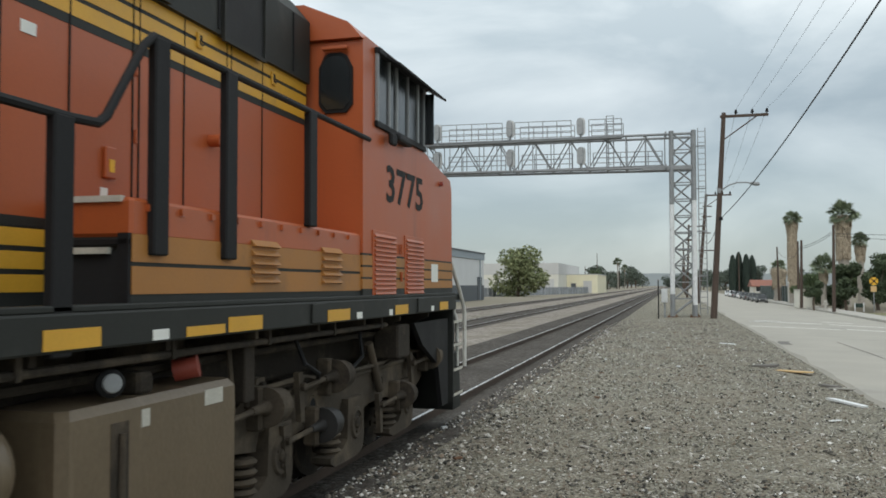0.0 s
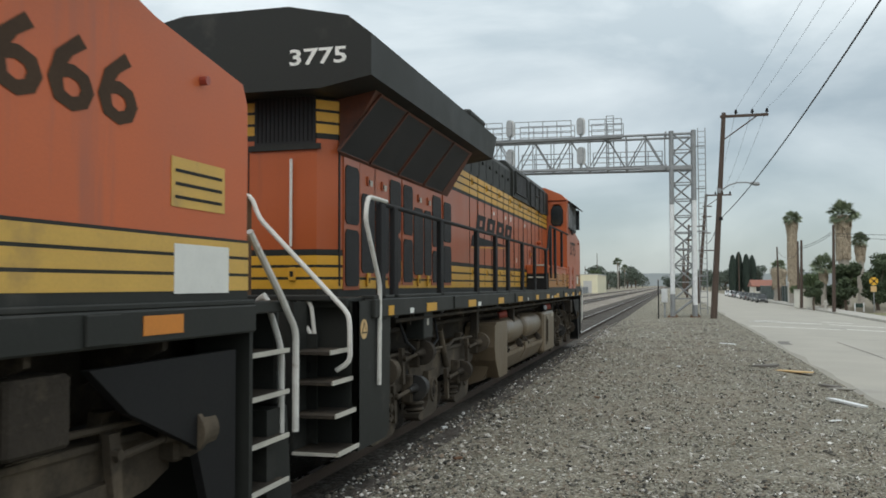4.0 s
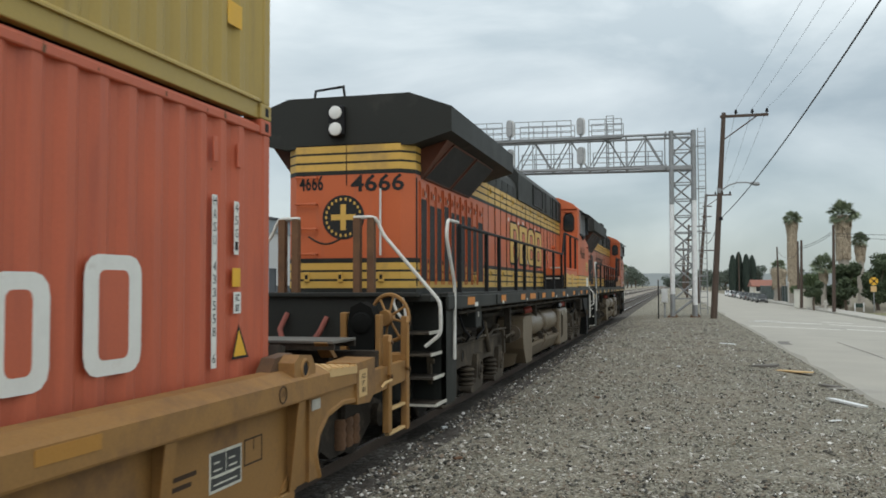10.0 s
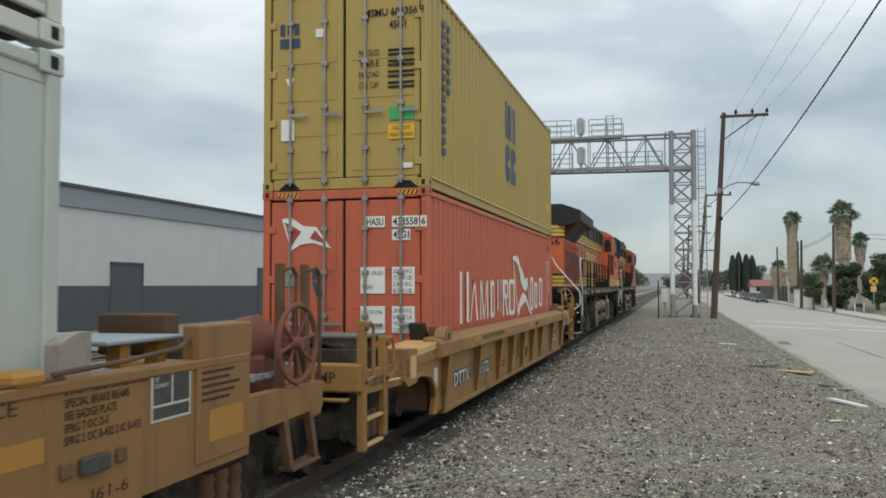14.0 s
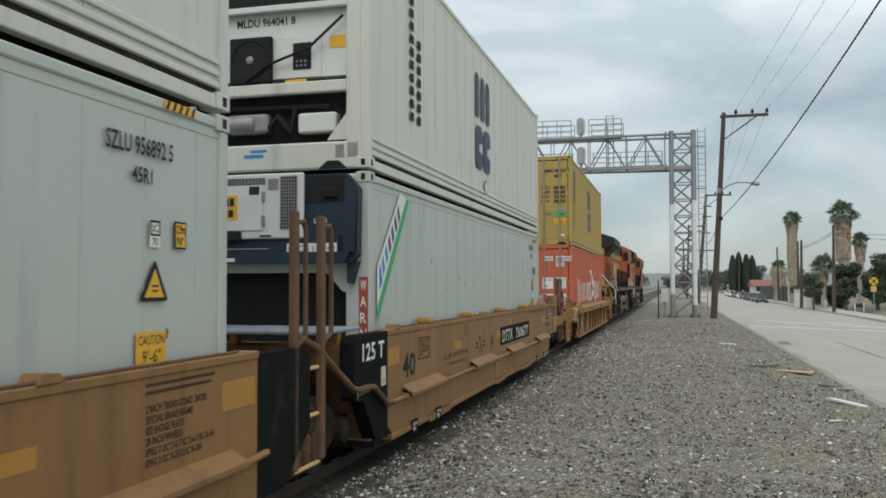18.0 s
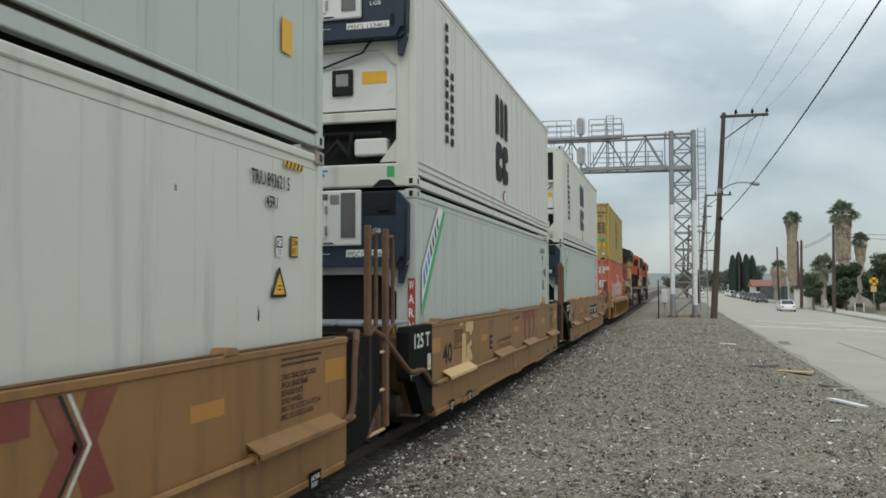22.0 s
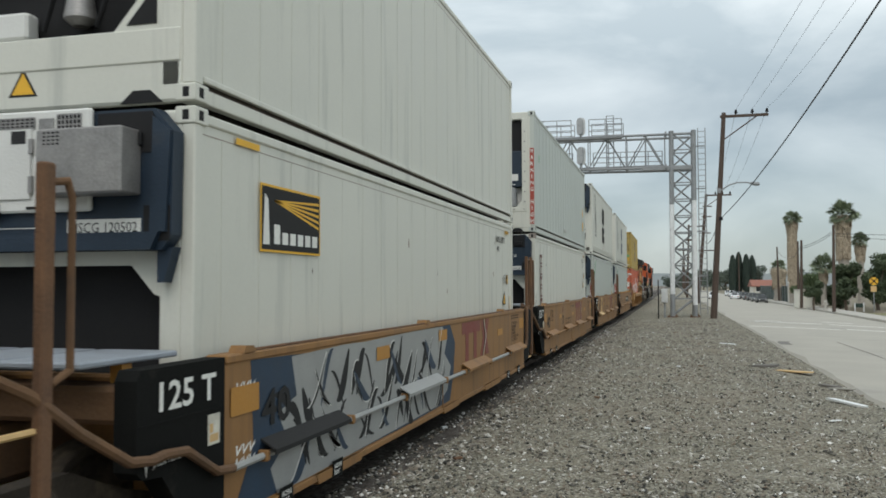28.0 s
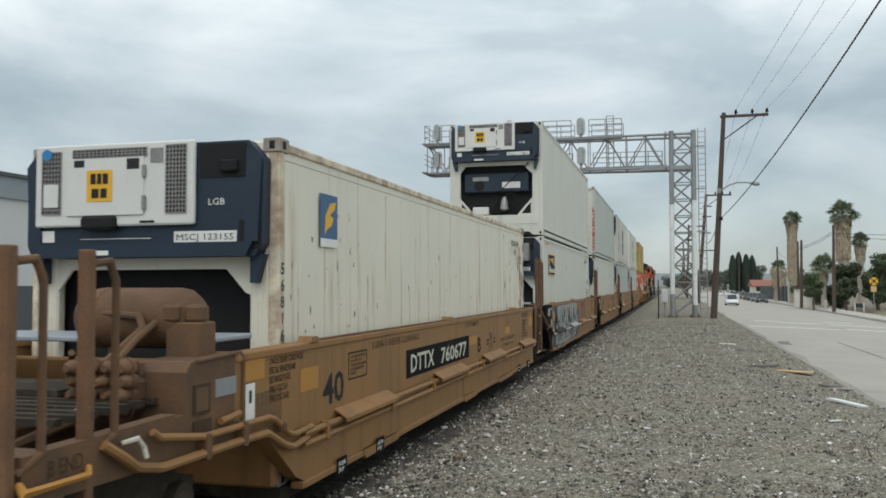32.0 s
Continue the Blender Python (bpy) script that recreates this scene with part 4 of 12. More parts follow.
def cypress(x, y, h, w, seed):
    rnd = random.Random(seed)
    t = thing("cypress_tree", "dark slender columnar cypress in a row", "tree", group="cypress row")
    part("trunk", Mb().cyl((x, y, -0.3), (x, y, h * 0.9), 0.16, 8, 0.03), M_BARK, t)
    v, f = [], []
    for k in range(3600):
        s = rnd.random()
        taper = min(1.0, s * 6 + 0.5) * (1.0 if s < 0.62 else math.sqrt(max(0.0, 1 - ((s - 0.62) / 0.38) ** 1.6)))
        r = w * 0.5 * taper * rnd.uniform(0.6, 1.06)
        a = rnd.uniform(0, 6.28)
        c = Vector((x + r * math.cos(a), y + r * math.sin(a), 0.3 + s * (h - 0.3)))
        q = rnd.uniform(0.14, 0.30)
        o = Vector((math.cos(a), math.sin(a), 0))
        tt = Vector((-math.sin(a), math.cos(a), 0))
        i = len(v)
        v += [tuple(c - tt * q * 0.4), tuple(c + o * q * 0.3 - Vector((0, 0, q * 0.6))), tuple(c + tt * q * 0.4), tuple(c + o * q * 0.2 + Vector((0, 0, q * 1.4)))]
        f.append((i, i + 1, i + 2, i + 3))
    me = bpy.data.meshes.new("crown")
    me.from_pydata(v, [], f)
    me.materials.append(M_CYPRESS)
    ob = new("crown", me)
    ob.parent = t


# ---- vehicles on the street ----
def car_paint(name, c):
    return mat(name, c, 0.3, vary=0.04, scale=2, fine=60, bump=0, spec=0.7)


M_CARWHITE, M_CARBLACK, M_CARSILVER, M_CARGREY = car_paint("white_car_paint", (0.74, 0.75, 0.76)), car_paint("black_car_paint", (0.015, 0.016, 0.018)), car_paint("silver_car_paint", (0.38, 0.39, 0.40)), car_paint("dark_grey_car_paint", (0.08, 0.085, 0.09))
M_TYRE = mat("tyre_rubber", (0.02, 0.02, 0.02), 0.9, vary=0.2, bump=0.1)
M_TAIL = mat("red_tail_lamp", (0.35, 0.02, 0.015), 0.25, vary=0.1, bump=0)


def car(label, paint, suv=False):
    """A car about its own middle, front at +y, wheels on z = 0."""
    c = thing("car", label, "car")
    hw, L = (0.95, 2.4) if suv else (0.91, 2.35)
    hr = 1.72 if suv else 1.44
    belt = 1.05 if suv else 0.95
    rings = []
    for y, z0, z1, k in ((-L, 0.42, belt - 0.18, 0.80), (-L + 0.12, 0.30, belt - 0.05, 0.94), (-L + 0.7, 0.24, belt + 0.02, 1.0), (-0.6, 0.22, belt, 1.0), (0.7, 0.22, belt - 0.02, 1.0), (L - 0.9, 0.24, belt - 0.10, 0.99), (L - 0.25, 0.28, belt - 0.24, 0.92), (L, 0.40, belt - 0.40, 0.76)):
        w = hw * k
        rings.append([(-w, y, z0 + 0.1), (-w * 0.92, y, z0), (w * 0.92, y, z0), (w, y, z0 + 0.1), (w, y, (z0 + z1) / 2 + 0.08), (w * 0.95, y, z1 - 0.04), (w * 0.86, y, z1), (-w * 0.86, y, z1), (-w * 0.95, y, z1 - 0.04), (-w, y, (z0 + z1) / 2 + 0.08)])
    body = part("body", Mb().loop(rings, True, True), paint, c)
    ya, yb, yc, yd = ((-L + 0.15, -L + 0.45, 0.55, 1.25) if suv else (-L + 0.55, -L + 1.25, 0.35, 1.15))
    gl = [[(-hw * 0.86, ya, belt - 0.03), (hw * 0.86, ya, belt - 0.03)], [(-hw * 0.70, yb, hr - 0.03), (hw * 0.70, yb, hr - 0.03)], [(-hw * 0.70, yc, hr - 0.02), (hw * 0.70, yc, hr - 0.02)], [(-hw * 0.86, yd, belt - 0.05), (hw * 0.86, yd, belt - 0.05)]]
    cab = Mb()
    cab.v = [q for r in gl for q in r]
    cab.f = [(0, 1, 3, 2), (2, 3, 5, 4), (4, 5, 7, 6), (0, 2, 4, 6), (1, 7, 5, 3), (0, 6, 7, 1)]
    part("window_glass", cab, M_GLASS, c)
    part("roof", Mb().loop([[(-hw * 0.70, yb - 0.05, hr - 0.03), (hw * 0.70, yb - 0.05, hr - 0.03), (hw * 0.62, yb, hr + 0.02), (-hw * 0.62, yb, hr + 0.02)], [(-hw * 0.71, yc + 0.05, hr - 0.03), (hw * 0.71, yc + 0.05, hr - 0.03), (hw * 0.62, yc, hr + 0.02), (-hw * 0.62, yc, hr + 0.02)]]), paint, c)
    for sx in (-1, 1):
        for (p, q) in (((sx * hw * 0.86, ya, belt - 0.03), (sx * hw * 0.70, yb, hr - 0.02)), ((sx * hw * 0.79, (ya + yd) / 2 - 0.1, belt - 0.03), (sx * hw * 0.71, (yb + yc) / 2, hr - 0.02)), ((sx * hw * 0.87, yd, belt - 0.05), (sx * hw * 0.70, yc, hr - 0.02))):
            part("pillar", Mb().cyl(p, q, 0.045, 6), paint, c)
        for y in (-L + 0.85, L - 0.95):
            w = part("wheel", Mb().lathe((sx * (hw - 0.20), y, 0.33), (sx * (hw + 0.01), y, 0.33), [(0, 0.2), (0.01, 0.31), (0.04, 0.33), (0.17, 0.33), (0.2, 0.31), (0.205, 0.21)], 18), M_TYRE, c)
            part("rim", Mb().lathe((sx * (hw - 0.02), y, 0.33), (sx * (hw + 0.012), y, 0.33), [(0, 0.2), (0.02, 0.2), (0.03, 0.08)], 12), M_GALVLIGHT, w)
        part("tail_lamp", Mb().box(sx * hw * 0.55, sx * hw * 0.84, -L - 0.01, -L + 0.12, belt - 0.34, belt - 0.18, 0.02), M_TAIL, c)
        part("headlight", Mb().box(sx * hw * 0.45, sx * hw * 0.76, L - 0.12, L + 0.01, belt - 0.50, belt - 0.38, 0.02), M_LENS, c)
        part("mirror", Mb().box(sx * hw * 0.98, sx * (hw + 0.16), yd - 0.45, yd - 0.30, belt - 0.02, belt + 0.12, 0.03), paint, c)
    part("plate", Mb().box(-0.16, 0.16, -L - 0.012, -L + 0.01, belt - 0.36, belt - 0.26), M_WHITEMARK, c)
    part("bumper", Mb().box(-hw * 0.78, hw * 0.78, -L - 0.04, -L + 0.15, 0.34, 0.50, 0.03).box(-hw * 0.7, hw * 0.7, L - 0.15, L + 0.03, 0.32, 0.48, 0.03), M_CARBLACK if suv else paint, c)
    return c


DRIVES = []


def build_traffic():
    sedan = car("white sedan driving away along the street", M_CARWHITE)
    rows = [(0, pose(13.9, -232.5, -1.42)), (19, pose(13.9, 67.7, -1.43)), (22, pose(13.5, 115, -1.44)), (25, pose(13.6, 162.4, -1.45)), (32, pose(14.6, 292.4, -1.48))]
    sedan.matrix_basis = rows[0][1]
    DRIVES.append((sedan, rows))
    on = car("white compact car approaching along the street", M_CARWHITE, True)
    rows = [(0, pose(8.5, 630.7, -1.29, 0, 0, 180)), (16, pose(8.5, 386, -1.29, 0, 0, 180)), (32, pose(8.7, 141, -1.27, 0, 0, 180))]
    on.matrix_basis = rows[0][1]
    DRIVES.append((on, rows))
    kinds = ((M_CARBLACK, True, "black off-roader parked at the kerb"), (M_CARGREY, True, "dark grey off-roader parked in the row"), (M_CARBLACK, False, "black sedan parked in the row"), (M_CARSILVER, False, "silver sedan parked in the row"),
             (M_CARGREY, True, "grey van-like car parked in the row"), (M_CARWHITE, False, "white sedan parked far along the kerb"), (M_CARSILVER, True, "silver car parked far along the kerb"), (M_CARWHITE, True, "white car parked far along the kerb"))
    for k in range(16):
        paint, suv, lab = kinds[(0, 1, 0, 4, 2, 1, 3, 5, 4, 6, 2, 7, 6, 5, 7, 3)[k]]
        c = car(lab, paint, suv)
        c["group"] = "cars parked along the kerb"
        c.matrix_basis = pose(16.1 + 0.03 * k, 174 + 7.4 * k + 3 * (k % 3), -1.5, 0, 0, 180 if suv else 0)


# ---- buildings ----
M_WHWHITE = mat("white_painted_block", (0.60, 0.61, 0.61), 0.8, vary=0.05, scale=0.6, fine=20, bump=0.05, dirt=(0.45, 0.45, 0.44), dirt_amount=0.25, dirt_scale=0.4, streak=True)
M_WHGREY = mat("grey_metal_fascia", (0.27, 0.31, 0.34), 0.6, vary=0.06, scale=0.6, fine=20, bump=0.05)
M_WHDARK = mat("dark_grey_wall_base", (0.095, 0.105, 0.115), 0.85, vary=0.12, scale=0.8, fine=20, bump=0.1)
M_CREAM = mat("cream_tilt_up_wall", (0.68, 0.66, 0.58), 0.85, vary=0.06, scale=0.4, fine=15, bump=0.05)
M_GREYWALL = mat("grey_tilt_up_wall", (0.55, 0.545, 0.53), 0.85, vary=0.06, scale=0.4, fine=15, bump=0.05)
M_YELLOWWALL = mat("pale_yellow_wall", (0.76, 0.71, 0.52), 0.85, vary=0.06, scale=0.4, fine=15, bump=0.05)
M_TILE = mat("red_roof_tiles", (0.27, 0.11, 0.075), 0.85, vary=0.25, scale=2, fine=12, bump=0.5)
M_FENCE = mat("grey_fence_sheet", (0.30, 0.32, 0.34), 0.8, vary=0.25, scale=0.5, fine=6, bump=0.1, dirt=(0.16, 0.18, 0.21), dirt_amount=0.45, dirt_scale=0.7, object_random=0.4)
M_HEDGE = mat("dark_green_mesh", (0.03, 0.05, 0.04), 0.9, vary=0.3, scale=2, fine=20)


def build_left():
    w = thing("warehouse", "long white warehouse with grey fascia and dark wall base", "warehouse")
    X, y0, y1 = -25.0, -30.0, 116.0
    part("wall", Mb().box(X - 20, X, y0, y1, 1.95, 5.35), M_WHWHITE, w)
    part("wall_base", Mb().box(X - 20, X + 0.02, y0, y1 + 0.02, -0.2, 1.95), M_WHDARK, w)
    part("fascia", Mb().box(X - 20.1, X + 0.12, y0, y1 + 0.1, 5.35, 6.20), M_WHGREY, w)
    part("roof_cap", Mb().box(X - 20.2, X + 0.22, y0, y1 + 0.2, 6.20, 6.34), M_WHDARK, w)
    for y in (20.5, 50.5, 72, 95, 113.5):
        part("downpipe", Mb().box(X, X + 0.14, y - 0.06, y + 0.06, 0.0, 5.4), M_WHGREY, w)
    for y in (34.7, 49.3, 66, 84, 112):
        d = part("door", Mb().box(X, X + 0.05, y, y + 2.3, 0.0, 2.95), M_WHDARK, w)
        part("door_frame", Mb().box(X, X + 0.09, y - 0.1, y, 0, 3.05).box(X, X + 0.09, y + 2.3, y + 2.4, 0, 3.05).box(X, X + 0.09, y - 0.1, y + 2.4, 2.95, 3.06), M_WHDARK, d)
    part("wall_sign", Mb().box(X + 0.02, X + 0.05, 57.0, 58.6, 1.5, 1.85), M_WHGREY, w)
    b2 = thing("industrial_building", "grey and cream concrete industrial building beyond the fence", "building")
    part("wall", Mb().box(-46, -25, 196, 240, -0.2, 4.4), M_CREAM, b2)
    part("parapet", Mb().box(-46.05, -24.95, 195.95, 240.1, 4.4, 7.0), M_GREYWALL, b2)
    part("roof_unit", Mb().box(-30, -29.2, 205, 206, 7.0, 7.6), M_GALVLIGHT, b2)
    for k in range(4):
        part("dock_door", Mb().box(-44 + k * 5, -41 + k * 5, 195.9, 196, 0.2, 3.4), M_GREYWALL, b2)
    b3 = thing("industrial_building", "low pale yellow industrial building beyond the fence", "building")
    part("wall", Mb().box(-25.2, -17.6, 212, 240, -0.2, 4.5), M_YELLOWWALL, b3)
    part("roof_edge", Mb().box(-25.3, -17.5, 211.9, 240.1, 4.5, 4.65), M_GREYWALL, b3)
    part("door", Mb().box(-24, -22.8, 211.9, 212, 0.0, 2.4), M_WHDARK, b3)
    part("door", Mb().box(-21, -19, 211.9, 212, 0.0, 3.0), M_GREYWALL, b3)
    f = thing("sheet_fence", "patchy grey sheet fence with faded graffiti along the yard", "fence")
    for k in range(34):
        t0, t1 = k / 34, (k + 1) / 34
        a, b = Vector((-32.0, 148, 0)), Vector((-19.5, 214, 0))
        p, q = a.lerp(b, t0 + 0.001), a.lerp(b, t1 - 0.002)
        part("fence_panel", Mb().loop([[(p.x, p.y, -0.2), (q.x, q.y, -0.2), (q.x + 0.05, q.y, -0.2), (p.x + 0.05, p.y, -0.2)], [(p.x, p.y, 1.5 + 0.1 * (k % 3 == 0)), (q.x, q.y, 1.5), (q.x + 0.05, q.y, 1.5), (p.x + 0.05, p.y, 1.5)]]), M_FENCE, f)
        part("fence_post", Mb().cyl((p.x + 0.1, p.y, -0.2), (p.x + 0.1, p.y, 1.7), 0.05, 6), M_GALV, f)
    tree("tree", "round pale green tree in front of the industrial buildings", -26.6, 152, 8.3, 9.8, 5200, 0.34, M_LEAFPALE, 5, 0.2, low=0.16, lumps=18)
    rnd = random.Random(11)
    for k, (px, y, h) in enumerate(((-31, 360, 9.5), (-36, 390, 8), (-33, 400, 11), (-30, 420, 9), (-29, 470, 12), (-33, 480, 10), (-28, 560, 13), (-26, 640, 14), (-30, 660, 15), (-25, 760, 13), (-20, 255, 4.5), (-24, 270, 6.5))):
        # crowns past 300 m take the leaf colour with haze painted in
        tree("tree", "hazy grey-green tree beyond the rail yards", px, y, h, h * 0.95, 900, 0.30 * h / 6, M_LEAFHAZEPAINT if y > 300 else M_LEAF, 40 + k, low=0.15)
    for x, y, top in ((-27.5, 330, 14), (-32, 330, 9), (-24, 410, 12)):
        pole("utility_pole", x, y, top, 0, 0.2, 0.12, "tall thin utility pole beyond the yards")
    palm(-26.5, 440, 13.5, 2.6, 77, "slim hazy fan palm beyond the yards", 1.5)
    palm(-24.8, 470, 11.0, 2.4, 78, "slim hazy fan palm beyond the yards", 1.5)


def build_right():
    first = {o.name for o in bpy.data.objects}
    palm(11.98, 96, 8.75, 1.12, 21, "tall fan palm with a thick skirt of dead fronds", 6.9, 0.37)
    palm(14.93, 85, 8.38, 1.48, 22, "tall fan palm with dark green crown and brown skirt", 3.6, 0.47)
    palm(16.9, 88, 6.0, 1.0, 23, "smaller fan palm beside the tall one", 1.3, 0.30)
    palm(12.4, 112, 4.25, 1.05, 24, "short pale fan palm behind the pavement", 2.2, 0.58)
    palm(11.97, 77, 3.48, 1.22, 25, "low bushy fan palm at the hedge", 0.8, 0.22)
    tree("tree", "dense dark green tree overhanging the pavement", 13.5, 76, 3.65, 2.1, 6000, 0.13, M_LEAFDARK, 31, 0.3, low=0.25, lumps=16)
    tree("tree", "dense dark green tree behind the crossing sign", 15.0, 72, 4.0, 2.6, 7000, 0.13, M_LEAFDARK, 32, 0.3, low=0.25, lumps=15)
    tree("tree", "dark leafy tree beside the lawn", 17.6, 78, 4.6, 3.6, 7000, 0.15, M_LEAFDARK, 33, 0.3, low=0.3, lumps=14)
    tree("tree", "low dark tree beside the garden wall", 10.75, 74, 2.3, 1.3, 3500, 0.10, M_LEAFDARK, 36, 0.4, low=0.45, lumps=10)
    tree("shrub", "dark shrub under the palm", 12.3, 79, 1.75, 2.3, 3500, 0.11, M_LEAFDARK, 34, 0.15, low=0.2, lumps=10)
    tree("shrub", "dark shrub under the overhanging tree", 13.7, 80, 1.9, 2.4, 3500, 0.11, M_LEAFDARK, 37, 0.15, low=0.2, lumps=10)
    tree("shrub", "dry shrub by the palm trunk", 12.3, 94, 2.0, 1.7, 2200, 0.11, M_LEAF, 35, 0.1, low=0.2, lumps=8)
    for i, (x, h) in enumerate(((12.7, 8.2), (14.05, 8.9), (15.5, 8.4), (16.85, 8.15))):
        cypress(x, 200 + (i % 2) * 1.5, h, 1.75, 50 + i)
    k = 0
    rnd = random.Random(71)
    for (x, y, h) in ((19, 130, 3.8), (26, 140, 5), (24, 105, 3.6), (30, 118, 5.5), (37, 110, 6.5), (44, 130, 6), (35, 95, 6), (52, 150, 7), (12.5, 290, 7), (18, 320, 8), (28, 330, 9), (40, 300, 8), (7, 420, 9), (-1, 480, 9), (1.5, 360, 6), (13, 400, 8), (60, 250, 9)):
        # past 250 the leaves are painted paler to stand for haze
        tree("tree", "leafy green tree beyond the street", x, y, h, h * 1.05, 1800, 0.05 * h, M_LEAFHAZEPAINT if y > 250 else M_LEAF, 90 + k, low=0.12, lumps=11)
        k += 1
    h1 = thing("house", "low house with a red tiled roof behind the parked cars", "house")
    part("wall", Mb().box(12.9, 16.6, 152, 160, -0.2, 1.75), M_CREAM, h1)
    part("roof", Mb().prism([(151.5, 1.7), (156, 2.75), (160.5, 1.7), (160.5, 1.6), (151.5, 1.6)], 12.6, 16.75, "x"), M_TILE, h1)
    for x in (13.3, 15.1):
        wd = part("window", Mb().box(x, x + 1.2, 151.96, 152, 0.8, 1.7), M_GLASS, h1)
        part("window_frame", Mb().box(x - 0.06, x + 1.26, 151.94, 151.97, 0.72, 0.80), M_WHITEPAINT, wd)
    hd = thing("mesh_fence", "dark green screened fence along the pavement", "fence")
    for k in range(16):
        part("fence_panel", Mb().box(12.6, 12.64, 98 + k * 2.5, 100.45 + k * 2.5, -0.1, 1.75), M_HEDGE, hd)
        part("fence_post", Mb().cyl((12.58, 98 + k * 2.5, -0.1), (12.58, 98 + k * 2.5, 1.85), 0.03, 6), M_GALV, hd)
    wl_ = thing("garden_wall", "short cream plastered garden wall end", "wall")
    part("wall", Mb().box(10.3, 11.4, 79.0, 82.0, -0.1, 1.42, 0.05), M_CREAM, wl_)
    part("coping", Mb().box(10.24, 11.46, 78.9, 82.1, 1.42, 1.50, 0.03), M_CONC, wl_)
    # crossing sign
    SX, SY, SZ = 14.3, 70.0, 2.14
    s = thing("crossing_sign", "yellow round railway warning sign with a black cross", "road sign")
    part("post", Mb().box(SX - 0.03, SX + 0.03, SY - 0.03, SY + 0.03, -0.1, 2.46), M_GALV, s)
    part("disc", Mb().lathe((SX, SY - 0.05, SZ), (SX, SY - 0.07, SZ), [(0, 0.30), (0.02, 0.30)], 24), M_YELMARK, s)
    cr = Mb()
    for a in (0.785, -0.785):
        dx, dz = math.cos(a), math.sin(a)
        nx, nz = -dz * 0.035, dx * 0.035
        cr.prism([(SX - dx * 0.28 - nx, SZ - dz * 0.28 - nz), (SX + dx * 0.28 - nx, SZ + dz * 0.28 - nz), (SX + dx * 0.28 + nx, SZ + dz * 0.28 + nz), (SX - dx * 0.28 + nx, SZ - dz * 0.28 + nz)], SY - 0.079 - 0.001 * (a > 0), SY - 0.071, "y")
    part("cross", cr, M_DARKMARK, s)
    part("lower_plate", Mb().box(SX - 0.22, SX + 0.18, SY - 0.07, SY - 0.05, 1.36, 1.78), M_WELLPALE, s)
    g = thing("low_sign", "small dark green sign between two white posts on the lawn", "sign")
    part("board", Mb().box(13.05, 13.55, 70.0, 70.04, 0.20, 0.50), M_HEDGE, g)
    for x in (13.0, 13.6):
        part("post", Mb().box(x - 0.03, x + 0.03, 69.95, 70.05, -0.1, 0.52), M_WHITEPAINT, g)
    y_ = thing("hydrant", "small grey fire hydrant on the pavement", "hydrant")
    part("barrel", Mb().lathe((11.3, 72, 0.0), (11.3, 72, 0.6), [(0, 0.16), (0.06, 0.16), (0.08, 0.11), (0.5, 0.11), (0.56, 0.14), (0.68, 0.10), (0.74, 0.03)], 12), M_CONC, y_)
    part("outlet", Mb().cyl((11.1, 72, 0.40), (11.5, 72, 0.40), 0.06, 8), M_CONC, y_)
    b = thing("bollard_post", "pale grey marker post at the kerb", "post")
    part("shaft", Mb().cyl((11.05, 92, -0.1), (11.05, 92, 2.1), 0.07, 8), M_CONC, b)
    part("cap", Mb().cyl((11.05, 92, 2.1), (11.05, 92, 2.16), 0.085, 8), M_WHITEPAINT, b)
    to_street(first)
    # far trees and low hills that close the horizon, haze painted into their colour
    hz = mat("haze_painted_distance", (0.36, 0.40, 0.42), 1.0, vary=0.08, scale=0.01, fine=0.05, bump=0)
    bd = Mb()
    pts = []
    n = 160
    for k in range(n + 1):
        a = radians(-75 + 150 * k / n)
        R = 1900
        x, y = R * math.sin(a), R * math.cos(a)
        pts.append((x, y, 26 + 14 * noise.noise((k * 0.21, 3, 0)) + 9 * noise.noise((k * 0.9, 1, 0))))
    for k in range(n):
        a, b2 = pts[k], pts[k + 1]
        bd.quad((a[0], a[1], -5), (b2[0], b2[1], -5), b2, a)
    solo("backdrop", bd, hz, "line of far trees and hills painted pale for haze", "backdrop", kind="structure")


def litter(x, y, w, d, rz, material, label, name="debris_board", t=0.02):
    z = ground_height(x, y) + 0.012
    ob = solo(name, Mb().prism([(-w / 2, -d / 2), (w * 0.3, -d / 2), (w / 2, -d * 0.2), (w * 0.46, d / 2), (-w * 0.4, d * 0.46)], 0, t, "z"), material, label, "debris")
    ob.matrix_basis = pose(x, y, z, random.uniform(-4, 4), random.uniform(-4, 4), rz)


